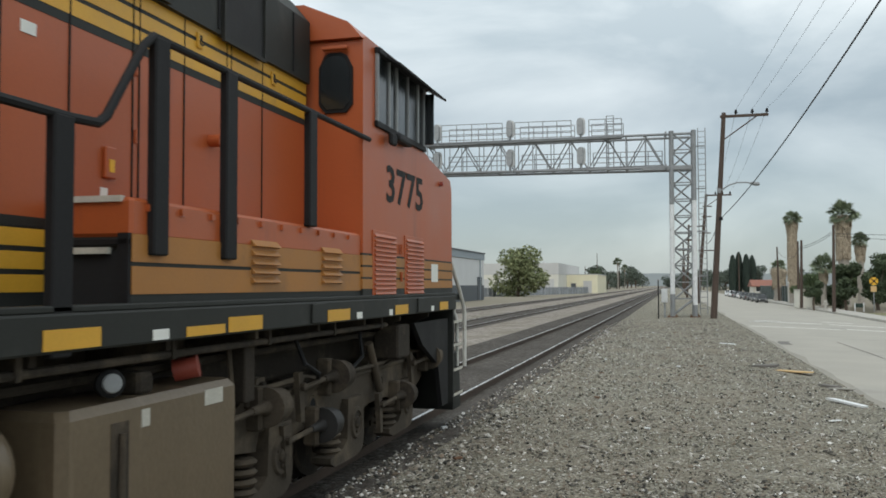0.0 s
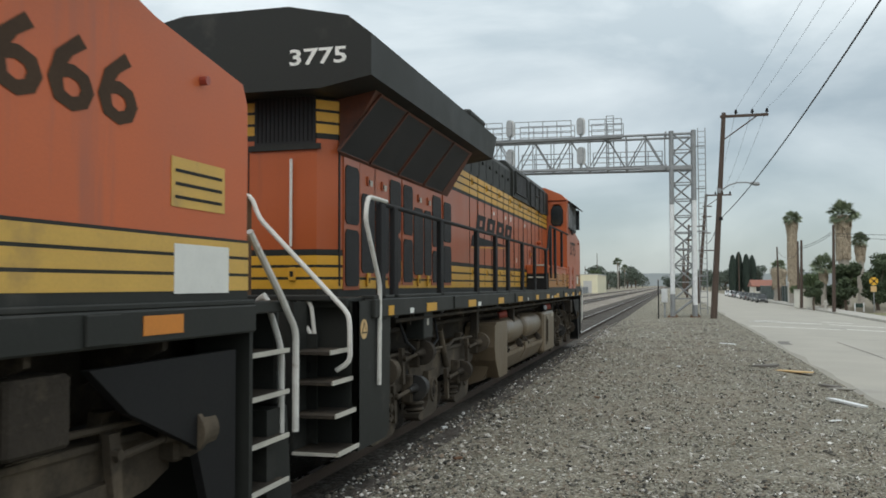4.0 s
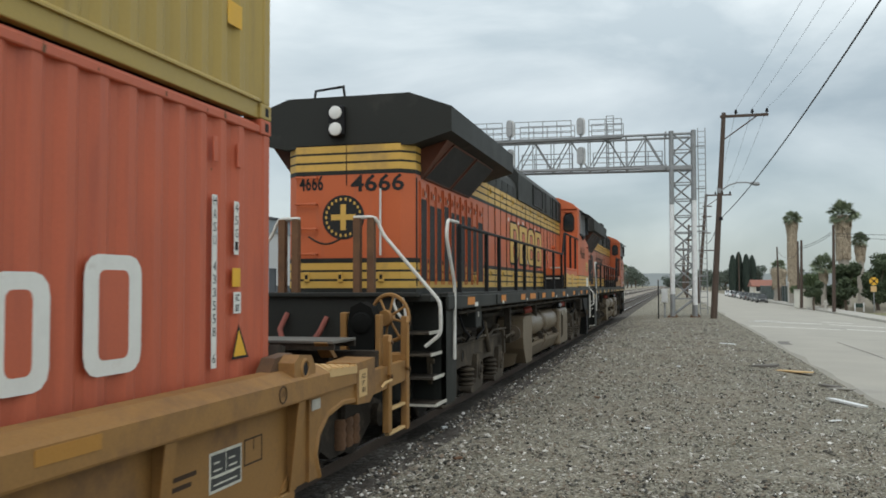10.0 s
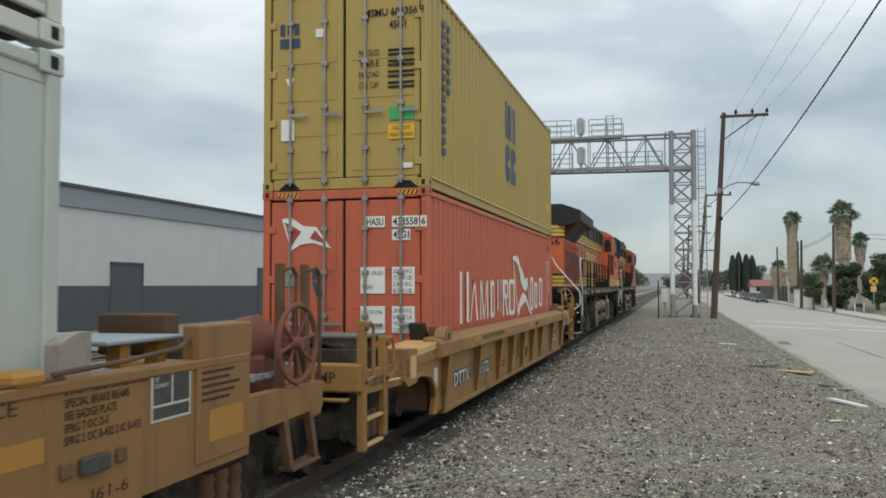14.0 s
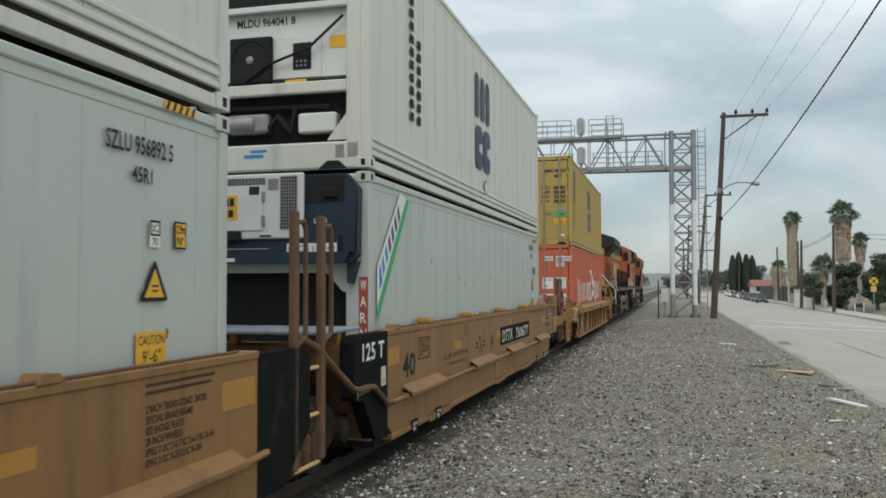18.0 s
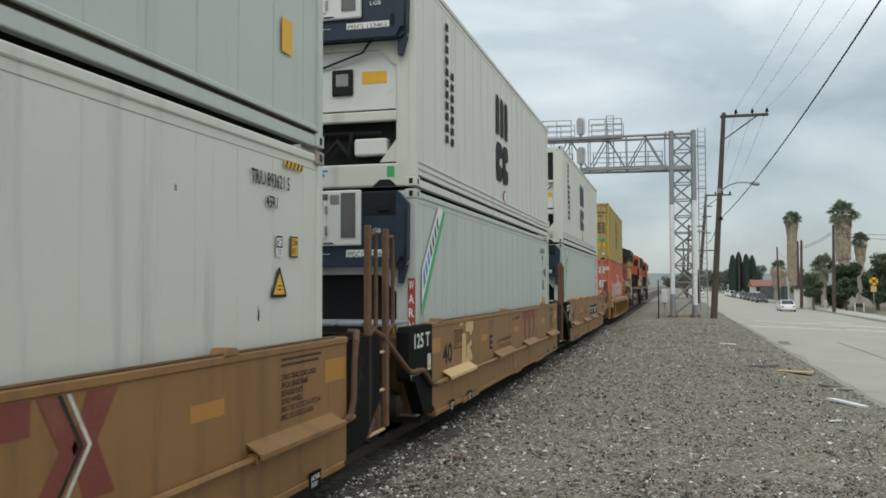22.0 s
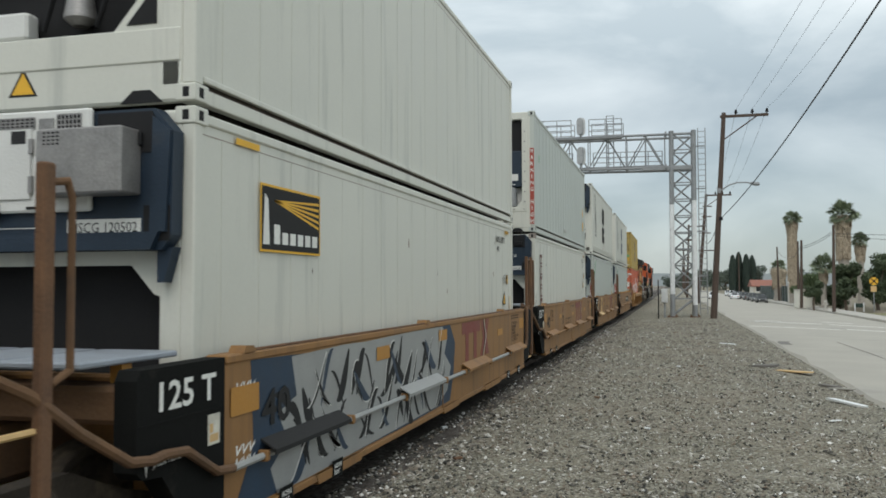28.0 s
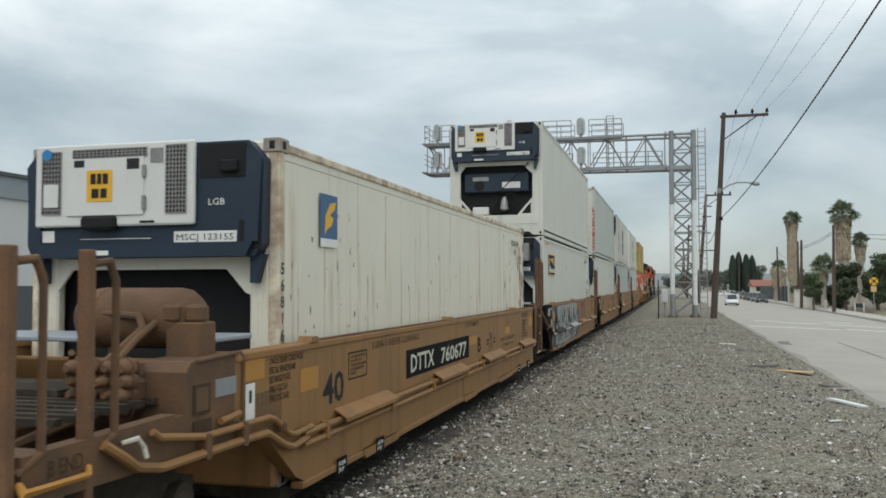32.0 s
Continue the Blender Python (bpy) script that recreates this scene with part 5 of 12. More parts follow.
def build_litter():
    litter(2.48, 14.1, 0.78, 0.12, -60, M_WHITEPAINT, "white painted board lying on the gravel", t=0.03)
    litter(1.55, 27.3, 0.5, 0.16, 10, M_WHITEPAINT, "pale scrap of board on the gravel")
    litter(2.3, 18.9, 1.25, 0.2, -62, M_WELLPALE, "tan strip of cardboard on the gravel", "cardboard_scrap")
    litter(1.9, 19.9, 0.55, 0.22, -30, M_ROADDARK, "dark rubber scrap on the gravel", "rubber_scrap", 0.04)
    litter(2.62, 16.4, 0.4, 0.15, -50, M_ROADDARK, "dark rubber scrap on the gravel", "rubber_scrap", 0.03)
    litter(2.75, 16.0, 0.5, 0.12, -40, M_CONC, "grey scrap near the road edge")
    litter(2.0, 12.2, 0.16, 0.07, 20, M_WHITEPAINT, "small white scrap on the gravel", "paper_scrap", 0.01)
    litter(-3.05, 11.55, 0.10, 0.06, 50, M_WHITEPAINT, "small white and red scrap beside the rail", "paper_scrap", 0.03)
    rnd = random.Random(17)
    for k in range(26):
        litter(rnd.uniform(-2.8, 2.7), rnd.uniform(8, 40), rnd.uniform(0.06, 0.16), rnd.uniform(0.04, 0.09), rnd.uniform(0, 180), rnd.choice((M_ROADDARK, M_WHITEPAINT, M_RUST, M_CONC)), "small scrap lying on the gravel", "scrap", 0.015)


build_traffic()
build_left()
build_right()
build_litter()
# ---- the train: every vehicle's space has y forward, x towards the street, z = 0 at the rail head ----
MOVERS = []      # (thing, place along the train at t = 0, height)
WHEELS = []      # (wheelset, its pose in the vehicle, radius)


def mover(ob, place, z=0.0):
    MOVERS.append((ob, place, z))
    ob.matrix_basis = pose(TRACKS[0], place, z)
    return ob


def wheelset_mesh(r):
    mb = Mb()
    for s in (-1, 1):
        prof = [(0.0, r * 0.45), (0.0, r * 0.78), (-0.012, r * 0.86), (-0.012, r + 0.028), (0.02, r + 0.026), (0.032, r), (0.13, r - 0.006), (0.13, r * 0.87), (0.10, r * 0.80), (0.085, r * 0.42), (0.13, r * 0.26), (0.13, 0.09)]
        mb.lathe((s * 0.69, 0, 0), (s * 1.0, 0, 0), prof, 28)
        # lightening marks so that the turning shows
        for k in range(4):
            a = k * math.pi / 2 + 0.4
            mb.box(s * (0.765 + 0.0), s * 0.80, r * 0.6 * math.cos(a) - 0.03, r * 0.6 * math.cos(a) + 0.03, r * 0.6 * math.sin(a) - 0.03, r * 0.6 * math.sin(a) + 0.03)
    mb.cyl((-1.02, 0, 0), (1.02, 0, 0), 0.085, 12)
    return mb.mesh("wheelset", M_UNDER)


WHEEL_BIG, WHEEL_SMALL = wheelset_mesh(0.533), wheelset_mesh(0.457)


def wheelset(parent, y, r):
    ob = new("wheelset", WHEEL_BIG if r > 0.5 else WHEEL_SMALL)
    ob.parent = parent
    ob.matrix_basis = pose(0, y, r)
    ob["label"] = "steel wheels on an axle"
    WHEELS.append((ob, pose(0, y, r), r))


def loco(old, place):
    """A six-axle road engine. old: the second engine, with the short flat radiator wing and thin rail posts."""
    O, Yl = (M_ORANGE2, M_YELLOW2) if old else (M_ORANGE, M_YELLOW)
    e = thing("locomotive", "faded orange and yellow diesel locomotive with a flat radiator wing" if old else "orange, yellow and dark grey diesel locomotive leading the train", "locomotive", group="engines of the train")
    mover(e, place)
    # underframe and walkways
    for sx in (1, -1):
        part("side_sill", Mb().box(sx * 1.42, sx * 1.54, -10.15, 9.75, 1.585, 1.775, 0.012), M_LOCOGREY, e)
        part("walkway_edge", Mb().box(sx * 1.40, sx * 1.53, -10.15, 9.75, 1.776, 1.812, 0.008), M_LOCOGREY, e)
        for y in np.arange(-9.6, 9.4, 1.15):
            part("sill_bracket", Mb().prism([(sx * 0.85, 1.30), (sx * 1.42, 1.52), (sx * 1.42, 1.60), (sx * 0.85, 1.60)], y - 0.025, y + 0.025, "y"), M_UNDER, e)
    part("deck", Mb().box(-1.42, 1.42, -10.6, 10.55, 1.70, 1.79, 0.01), M_LOCOGREY, e)
    part("frame", Mb().box(-0.85, 0.85, -10.3, 10.3, 1.05, 1.70, 0.03), M_UNDER, e)
    part("pipe_run", Mb().tube([(1.42, -9.2, 1.52), (1.42, -3.2, 1.52), (1.40, -2.9, 1.49), (1.40, 7.2, 1.49), (1.2, 7.5, 1.42)], 0.024, 8).cyl((1.15, -9.0, 1.38), (1.15, 7.5, 1.38), 0.03, 8), M_UNDER, e)
    for y in np.arange(-8.6, 7.3, 1.3):
        part("pipe_hanger", Mb().box(1.39, 1.43, y - 0.02, y + 0.02, 1.46, 1.59), M_UNDER, e)
    for y in (-1.35, 4.25, -4.6):
        part("frame_bracket", Mb().box(1.22, 1.34, y - 0.08, y + 0.08, 1.05, 1.59, 0.01), M_UNDER, e)
    jb = part("junction_box", Mb().box(1.20, 1.44, -8.08, -7.68, 1.26, 1.585, 0.012), M_LOCOGREY, e)
    part("paper_label", Mb().box(1.44, 1.443, -7.95, -7.87, 1.42, 1.50), M_STEP, jb)
    # hood
    H = 0.94
    hood_front, hood_rear = 6.15, -9.8
    rad_front = -5.12 if old else -3.82
    ch = 0.17
    def plan(o=0.0, front=hood_front):
        return [(-H - o, hood_rear + ch), (-H - o, front), (H + o, front), (H + o, hood_rear + ch), (H + o - ch, hood_rear - o), (-H - o + ch, hood_rear - o)]
    part("engine_hood", Mb().prism(plan(), 2.24, 3.50, "z"), O, e)
    part("hood_base_band", Mb().prism(plan(0.001), 1.76, 1.86, "z"), M_LOCOGREY, e)
    # yellow bands with dark lines between
    for z0, z1, k in ((1.86, 2.24, 3), (3.50, 3.88, 3)):
        part("dark_band", Mb().prism(plan(), z0, z1, "z"), M_LOCOGREY, e)
        n = 3
        for i in range(n):
            a = z0 + (z1 - z0) * i / n + 0.014
            b = z0 + (z1 - z0) * (i + 1) / n - 0.016
            part("yellow_stripe", Mb().prism(plan(0.004, hood_front - 0.01), a, b, "z"), Yl, e)
    for z0, z1 in ((2.235, 2.29), (3.455, 3.51)):
        part("dark_band", Mb().prism(plan(0.003, hood_front - 0.012), z0, z1, "z"), M_LOCOGREY, e)
    if old:
        arch = [(H, 3.88), (H, 4.10), (0.90, 4.24), (0.80, 4.36), (0.62, 4.46), (0.3, 4.50)]
    else:
        arch = [(H, 3.88), (H, 4.40), (0.88, 4.50), (0.72, 4.58), (0.3, 4.62)]
    roof = part("hood_roof", Mb().prism([(-x, z) for x, z in arch] + arch[::-1], rad_front - 1.2, hood_front, "y"), M_LOCOGREY, e)
    for y in np.arange(rad_front + 0.5, 0.6, 0.64):
        part("roof_seam", Mb().box(H - 0.004, H + 0.006, y - 0.008, y + 0.008, 3.90, 4.10 if old else 4.38), M_BLACK, roof)
        if not old:
            part("lift_lug", Mb().box(H, H + 0.03, y + 0.28, y + 0.34, 4.16, 4.22, 0.006), M_LOCOGREY, roof)
    # radiator wing
    ry = hood_rear - (0.0 if old else 0.35)
    if old:
        part("radiator_wing", Mb().prism([(-1.5, 4.0), (-0.95, 3.84), (0.95, 3.84), (1.5, 4.0), (1.5, 4.34), (0.9, 4.56), (-0.9, 4.56), (-1.5, 4.34)], ry, rad_front, "y"), M_LOCOGREY, e)
        part("radiator_core", Mb().prism([(-0.95, 3.42), (0.95, 3.42), (1.34, 3.96), (-1.34, 3.96)], ry + 0.42, -6.42, "y"), M_SOOTSHADE, e)
        spans = ((-9.28, -7.92), (-7.76, -6.52))
        lo, hi = (0.955, 3.45), (1.32, 3.94)
    else:
        # the wing's front end rakes forward, with a stepped top edge
        ring = [(-1.5, 4.0), (-0.95, 3.9), (0.95, 3.9), (1.5, 4.0), (1.5, 4.42), (1.25, 4.62), (0.6, 4.76), (-0.6, 4.76), (-1.25, 4.62), (-1.5, 4.42)]
        part("radiator_wing", Mb().loop([[(x, ry, z) for x, z in ring], [(x, rad_front - 0.42 + 0.85 * (z - 3.9), z) for x, z in ring]]), M_LOCOGREY, e)
        part("wing_cap", Mb().box(0.9, 1.42, rad_front - 1.6, rad_front - 0.5, 4.50, 4.60, 0.03), M_LOCOGREY, e)
        part("radiator_core", Mb().prism([(-0.95, 3.30), (0.95, 3.30), (1.36, 3.98), (-1.36, 3.98)], ry + 0.55, -5.05, "y"), M_SOOTSHADE, e)
        spans = ((-9.72, -8.82), (-8.72, -7.75), (-7.65, -6.58), (-6.48, -5.52))
        lo, hi = (0.965, 3.34), (1.345, 3.96)
    for a, b in spans:
        for s in (1, -1):
            pts = [(s * lo[0], a, lo[1]), (s * lo[0], b, lo[1]), (s * hi[0], b + 0.26, hi[1]), (s * hi[0], a + 0.26, hi[1])]
            scr = part("radiator_screen", Mb().loop([pts, [(q[0] + s * 0.02, q[1], q[2] - 0.02) for q in pts]]), M_SCREEN, e)
            rim = Mb()
            for k in range(4):
                p0, p1 = pts[k], pts[(k + 1) % 4]
                rim.cyl((p0[0] + s * 0.015, p0[1], p0[2] - 0.015), (p1[0] + s * 0.015, p1[1], p1[2] - 0.015), 0.014, 6)
            part("screen_frame", rim, M_SOOTSHADE, scr)
    # tall screen doors below the wing
    if old:
        doors = [(-9.42, -9.16, 3.13, 1.98, 0), (-8.98, -8.72, 3.07, 1.98, 0), (-8.58, -8.34, 3.07, 1.98, 0), (-8.15, -7.90, 3.13, 1.98, 0), (-7.71, -7.51, 3.07, 2.14, 1), (-7.40, -7.19, 3.07, 1.98, 0),
                 (-7.02, -6.80, 3.07, 1.98, 0), (-6.60, -6.33, 3.09, 1.98, 0), (-6.17, -5.89, 2.95, 2.14, 1), (-5.75, -5.36, 3.05, 1.98, 0)]
    else:
        doors = [(-9.46, -9.04, 3.22, 1.9, 2.55), (-8.96, -8.51, 2.96, 2.05, 0), (-8.47, -7.98, 2.96, 2.05, 0), (-7.93, -7.49, 3.24, 1.95, 2.55), (-7.37, -6.96, 3.24, 1.95, 2.55),
                 (-6.90, -6.45, 2.98, 2.05, 0), (-6.39, -6.01, 2.98, 2.05, 0), (-5.95, -5.47, 3.24, 1.95, 2.45), (-5.3, -4.85, 3.2, 1.95, 2.55)]
    for a, b, zt, zb, mid in doors:
        c_ = 0.05 if not old else 0.012
        d = part("screen_door", Mb().box(H, H + 0.014, a - 0.035, b + 0.035, 2.30 if old else zb - 0.04, 3.38 if old else 3.30), O, e)
        spans_z = ((zb, mid - 0.03), (mid + 0.03, zt)) if mid > 1 else ((zb, zt),)
        for z0, z1 in spans_z:
            part("intake_screen", Mb().prism([(a, z0 + c_), (a + c_, z0), (b - c_, z0), (b, z0 + c_), (b, z1 - c_), (b - c_, z1), (a + c_, z1), (a, z1 - c_)], H + 0.014, H + 0.024, "x"), M_SCREEN, d)
        if old:
            for y in (a - 0.03, b + 0.03):
                part("door_rib", Mb().box(H + 0.014, H + 0.026, y - 0.008, y + 0.008, 1.92, 3.36), O, d)
        q = (a + b) / 2
        if mid == 1:
            lt = part("latch", Mb().box(H + 0.014, H + 0.035, q - 0.05, q + 0.05, 1.94, 2.09, 0.008), Yl, d)
            part("latch_slot", Mb().box(H + 0.035, H + 0.037, q - 0.02, q + 0.02, 1.99, 2.06), M_SHADEBLACK, lt)
        if not mid or mid == 1:
            part("latch", Mb().box(H + 0.014, H + 0.035, q - 0.05, q + 0.05, 3.16, 3.28, 0.008) if old else Mb().box(H + 0.014, H + 0.035, q - 0.04, q + 0.04, 3.06, 3.17, 0.008), O, d)
            part("latch_slot", Mb().box(H + 0.035, H + 0.037, q - 0.02, q + 0.02, 3.18 if old else 3.07, 3.25 if old else 3.13), M_SHADEBLACK, d)
            part("paper_label", Mb().box(H + 0.014, H + 0.017, q + 0.07, q + 0.17, 3.17 if old else 3.07, 3.24 if old else 3.14), M_STEP, d)
        if not old and not mid:
            lt = part("latch", Mb().box(H + 0.014, H + 0.035, q - 0.05, q + 0.05, 1.90, 2.05, 0.008), Yl, d)
            part("latch_slot", Mb().box(H + 0.035, H + 0.037, q - 0.02, q + 0.02, 1.94, 2.0), M_SHADEBLACK, lt)
    part("door_seam", Mb().box(H, H + 0.01, -9.62, -9.58, 1.9, 3.4), M_BLACK, e)
    # hood doors: seams, latches, hinges
    ys = np.arange(rad_front + 0.35, hood_front - 0.4, 0.62)
    for i, yy in enumerate(ys):
        part("door_seam", Mb().box(H, H + 0.007, yy - 0.006, yy + 0.006, 1.9, 3.9), M_BLACK, e)
        if i % 2:
            for zh in (2.4, 2.85, 3.3):
                part("hinge_pin", Mb().cyl((H + 0.006, yy + 0.035, zh), (H + 0.006, yy + 0.035, zh + 0.09), 0.012, 6), O, e)
            part("door_seam", Mb().box(H, H + 0.007, yy + 0.065, yy + 0.076, 1.9, 3.9), M_BLACK, e)
        if i % 2 == 0:
            for zl in (2.08, 3.69):
                lt = part("latch", Mb().box(H, H + 0.022, yy + 0.16, yy + 0.235, zl, zl + 0.12, 0.008), Yl, e)
                part("latch_slot", Mb().prism([(yy + 0.175, zl + 0.05), (yy + 0.22, zl + 0.05), (yy + 0.212, zl + 0.1), (yy + 0.183, zl + 0.1)], H + 0.022, H + 0.0235, "x"), M_SHADEBLACK, lt)
                part("latch_ring", Mb().torus((H + 0.03, yy + 0.197, zl + 0.04), (1, 0, 0.3), 0.022, 0.006, 10, 5), M_UNDER, lt)
        if i in (3, 5, 6, 9) :
            part("paper_label", Mb().box(H + 0.001, H + 0.005, yy + 0.22, yy + 0.34, 3.30, 3.37 if i % 2 else 3.40), M_WHITEMARK, e)
        if i in (7, 8, 10):
            part("paper_label", Mb().box(H + 0.001, H + 0.005, yy + 0.30, yy + 0.37, 2.42, 2.52), M_WHITEMARK, e)
    # upper equipment boxes and their grilles behind the cab
    part("inverter_cab", Mb().prism([(-1.0, 3.86), (0.985, 3.86), (0.985, 4.46), (0.8, 4.68), (-0.8, 4.68), (-1.0, 4.46)], -1.6 if old else 0.6, hood_front - 0.02, "y"), M_LOCOGREY, e)
    for a, b, z0, z1 in (((0.5, 2.1, 3.95, 4.40), (4.1, 4.75, 3.88, 4.42), (5.0, 5.55, 3.90, 4.40)) if old else ((0.9, 2.36, 4.0, 4.44), (2.97, 3.66, 3.90, 4.44), (3.78, 4.30, 4.22, 4.42), (4.46, 5.12, 3.85, 4.42))):
        gr = part("grille", Mb().box(0.985, 0.995, a, b, z0, z1), M_SCREEN, e)
        for u, v, w_, h_ in ((a - 0.03, b + 0.03, z0 - 0.03, z0), (a - 0.03, b + 0.03, z1, z1 + 0.03)):
            part("grille_frame", Mb().box(0.985, 1.015, u, v, w_, h_), M_LOCOGREY, gr)
        for y in (a - 0.03, b):
            part("grille_frame", Mb().box(0.985, 1.015, y, y + 0.03, z0, z1), M_LOCOGREY, gr)
    for y in (0.75, 2.6, 2.8, 3.72, 4.38, 5.75):
        part("roof_seam", Mb().box(0.984, 0.996, y - 0.012, y + 0.012, 3.9, 4.45), M_BLACK, e)
    # cab
    C = 1.5
    prof = [(6.22, 2.42), (6.22, 4.28), (6.30, 4.34), (8.42, 4.34), (8.46, 4.28), (8.26, 3.54), (8.55, 3.46), (9.60, 3.30), (9.67, 3.16), (9.67, 1.69), (6.22, 1.69)]
    cab = part("cab", Mb().prism(prof, -C, C, "x"), O, e)
    part("cab_roof", Mb().prism([(-1.5, 4.30), (1.5, 4.30), (1.36, 4.46), (0.9, 4.66), (-0.9, 4.66), (-1.36, 4.46)], 6.17, 8.50, "y"), O, cab)
    part("dark_band", Mb().box(-C - 0.004, C + 0.004, 6.21, 9.68, 1.69, 1.86).box(-C - 0.003, C + 0.003, 6.21, 9.677, 1.86, 2.22), M_LOCOGREY, cab)
    for i in range(3):
        part("yellow_stripe", Mb().box(-C - 0.007, C + 0.007, 6.20, 9.681, 1.875 + 0.115 * i, 1.97 + 0.115 * i), Yl if old else M_YELDULL, cab)
    w0, w1_ = (6.80, 8.24) if old else (6.58, 8.28)
    win = Mb().box(C, C + 0.012, w0, w1_, 3.56, 4.25, 0.01)
    w1 = part("side_window", win, M_GLASS, cab)
    for a, wd in ((w0 - 0.02, 0.05), (w0 + 0.36, 0.03), (w0 + 0.60, 0.05), (w0 + 1.02, 0.03), (w1_ - 0.30, 0.05), (w1_ - 0.03, 0.05)):
        part("window_frame", Mb().box(C, C + 0.035, a, a + wd, 3.54, 4.26, 0.006), M_GALV, w1)
    part("window_frame", Mb().box(C, C + 0.035, w0 - 0.03, w1_ + 0.05, 3.50, 3.56, 0.006).box(C, C + 0.06, w0 - 0.03, w1_ + 0.12, 4.24, 4.30, 0.006), M_BLACK, w1)
    part("armrest", Mb().box(C, C + 0.10, w0 + 0.5, w0 + 1.0, 3.44, 3.51, 0.02), M_BLACK, cab)
    part("sun_visor", Mb().prism([(C, 4.28), (C + 0.20, 4.16), (C + 0.21, 4.18), (C, 4.31)], w0 + 0.2, 8.62, "y"), M_BLACK, cab)
    part("wind_deflector", Mb().box(C + 0.02, C + 0.14, w1_ - 0.02, w1_ + 0.01, 3.58, 4.18), M_GLASS, cab)
    part("mirror", Mb().box(C + 0.05, C + 0.10, w0 + 0.25, w0 + 0.42, 3.36, 3.48, 0.02), M_BLACK, cab)
    rwin = [(1.05, 3.66), (1.12, 3.58), (1.33, 3.58), (1.40, 3.66), (1.40, 4.02), (1.34, 4.14), (1.28, 4.17), (1.17, 4.17), (1.11, 4.14), (1.05, 4.02)]
    part("rear_window", Mb().prism(rwin, 6.195, 6.22, "y"), M_BLACK, cab)
    part("window_glass", Mb().prism([(1.225 + (x - 1.225) * 0.84, 3.87 + (z - 3.87) * 0.88) for x, z in rwin], 6.185, 6.196, "y"), M_GLASS, cab)
    part("drip_lip", Mb().box(1.10, 1.36, 6.14, 6.20, 4.19, 4.22, 0.006), O, cab)
    part("cab_antenna", Mb().box(0.4, 0.75, 6.5, 7.1, 4.66, 4.73, 0.02), O, cab)
    part("windshield", Mb().prism([(8.29, 3.60), (8.43, 4.22), (8.445, 4.22), (8.305, 3.60)], 0.15, 1.3, "x"), M_GLASS, cab)
    side_text("engine_number", "4666" if old else "3775", 6.88 if old else 6.92, 2.77, 1.50 if old else 1.36, 0.40, C + 0.004, M_STENCIL if old else M_DARKMARK, cab, label="dark painted running number")
    part("horn_knob", Mb().cyl((C, 9.05, 3.20), (C + 0.05, 9.05, 3.20), 0.03, 8), M_REDLENS, cab)
    if old:
        bx = part("number_patch", Mb().box(C + 0.001, C + 0.005, 8.72, 9.35, 2.38, 2.68), Yl, cab, "yellow striped patch on the nose")
        for k in range(3):
            part("patch_line", Mb().box(C + 0.005, C + 0.007, 8.76, 9.31, 2.43 + k * 0.08, 2.45 + k * 0.08), M_DARKMARK, bx)
        part("notice_plate", Mb().box(C + 0.008, C + 0.011, 8.75, 9.4, 1.86, 2.16), M_WHITEMARK, cab)
    else:
        part("notice_plate", Mb().box(C + 0.008, C + 0.011, 8.62, 8.92, 1.95, 2.17), M_WHITEMARK, cab)
    # wide equipment box behind the cab, with louvres
    RX = 2.80 if old else 2.58      # front edge of the step recess
    part("battery_box", Mb().box(H, C - 0.02, RX, 6.22, 2.18, 2.40, 0.02), O, e)
    part("dark_band", Mb().box(H, C - 0.021, RX, 6.22, 1.76, 2.18), M_LOCOGREY, e)
    for i in range(3 if old else 2):
        a, b = 1.86 + 0.36 * i / (3 if old else 2), 1.86 + 0.36 * (i + 1) / (3 if old else 2) - 0.024
        part("yellow_stripe", Mb().box(C - 0.021, C - 0.014, RX, 6.2, a, b), Yl if old else M_YELDULL, e)
    for a in ((3.25, 4.54) if old else (3.98, 5.25)):
        for i in range(5):
            part("louvre", Mb().prism([(C - 0.02, 1.92 + i * 0.065), (C + 0.02, 1.93 + i * 0.065), (C - 0.02, 1.975 + i * 0.065)], a, a + 0.42, "y"), Yl if old else M_YELDULL, e)
    if not old:
        for a in (6.48, 7.54):
            dr = part("louvre_door", Mb().box(C, C + 0.012, a, a + 0.74, 1.78, 2.46, 0.004), O, cab)
            for i in range(13):
                part("louvre", Mb().prism([(C + 0.012, 1.81 + i * 0.048), (C + 0.034, 1.82 + i * 0.048), (C + 0.012, 1.85 + i * 0.048)], a + 0.04, a + 0.70, "y"), O, dr)
        for z in (1.95, 2.25):
            part("hinge_pin", Mb().cyl((C + 0.02, 7.38, z), (C + 0.02, 7.38, z + 0.1), 0.016, 6), O, cab)
    for yy in np.arange(RX + 0.15, 6.1, 0.35):
        part("rivet", Mb().box(C - 0.02, C + 0.0, yy - 0.02, yy + 0.02, 2.33, 2.37), O, e)
    # stair up to cab level in the box's rear face, its shade painted flat
    part("step_recess", Mb().box(H + 0.03, C - 0.10, RX - 0.012, RX - 0.004, 1.80, 2.10), M_SHADEBLACK, e)
    part("recess_edge", Mb().box(H + 0.05, C - 0.14, RX - 0.05, RX - 0.01, 2.085, 2.12), M_STEP, e)
    part("recess_frame", Mb().box(C - 0.09, C - 0.02, RX - 0.03, RX - 0.002, 1.79, 2.2), M_BLACK, e)
    part("recess_shelf", Mb().box(H, C - 0.02, RX - 0.03, RX - 0.002, 2.13, 2.17, 0.006), M_BLACK, e)
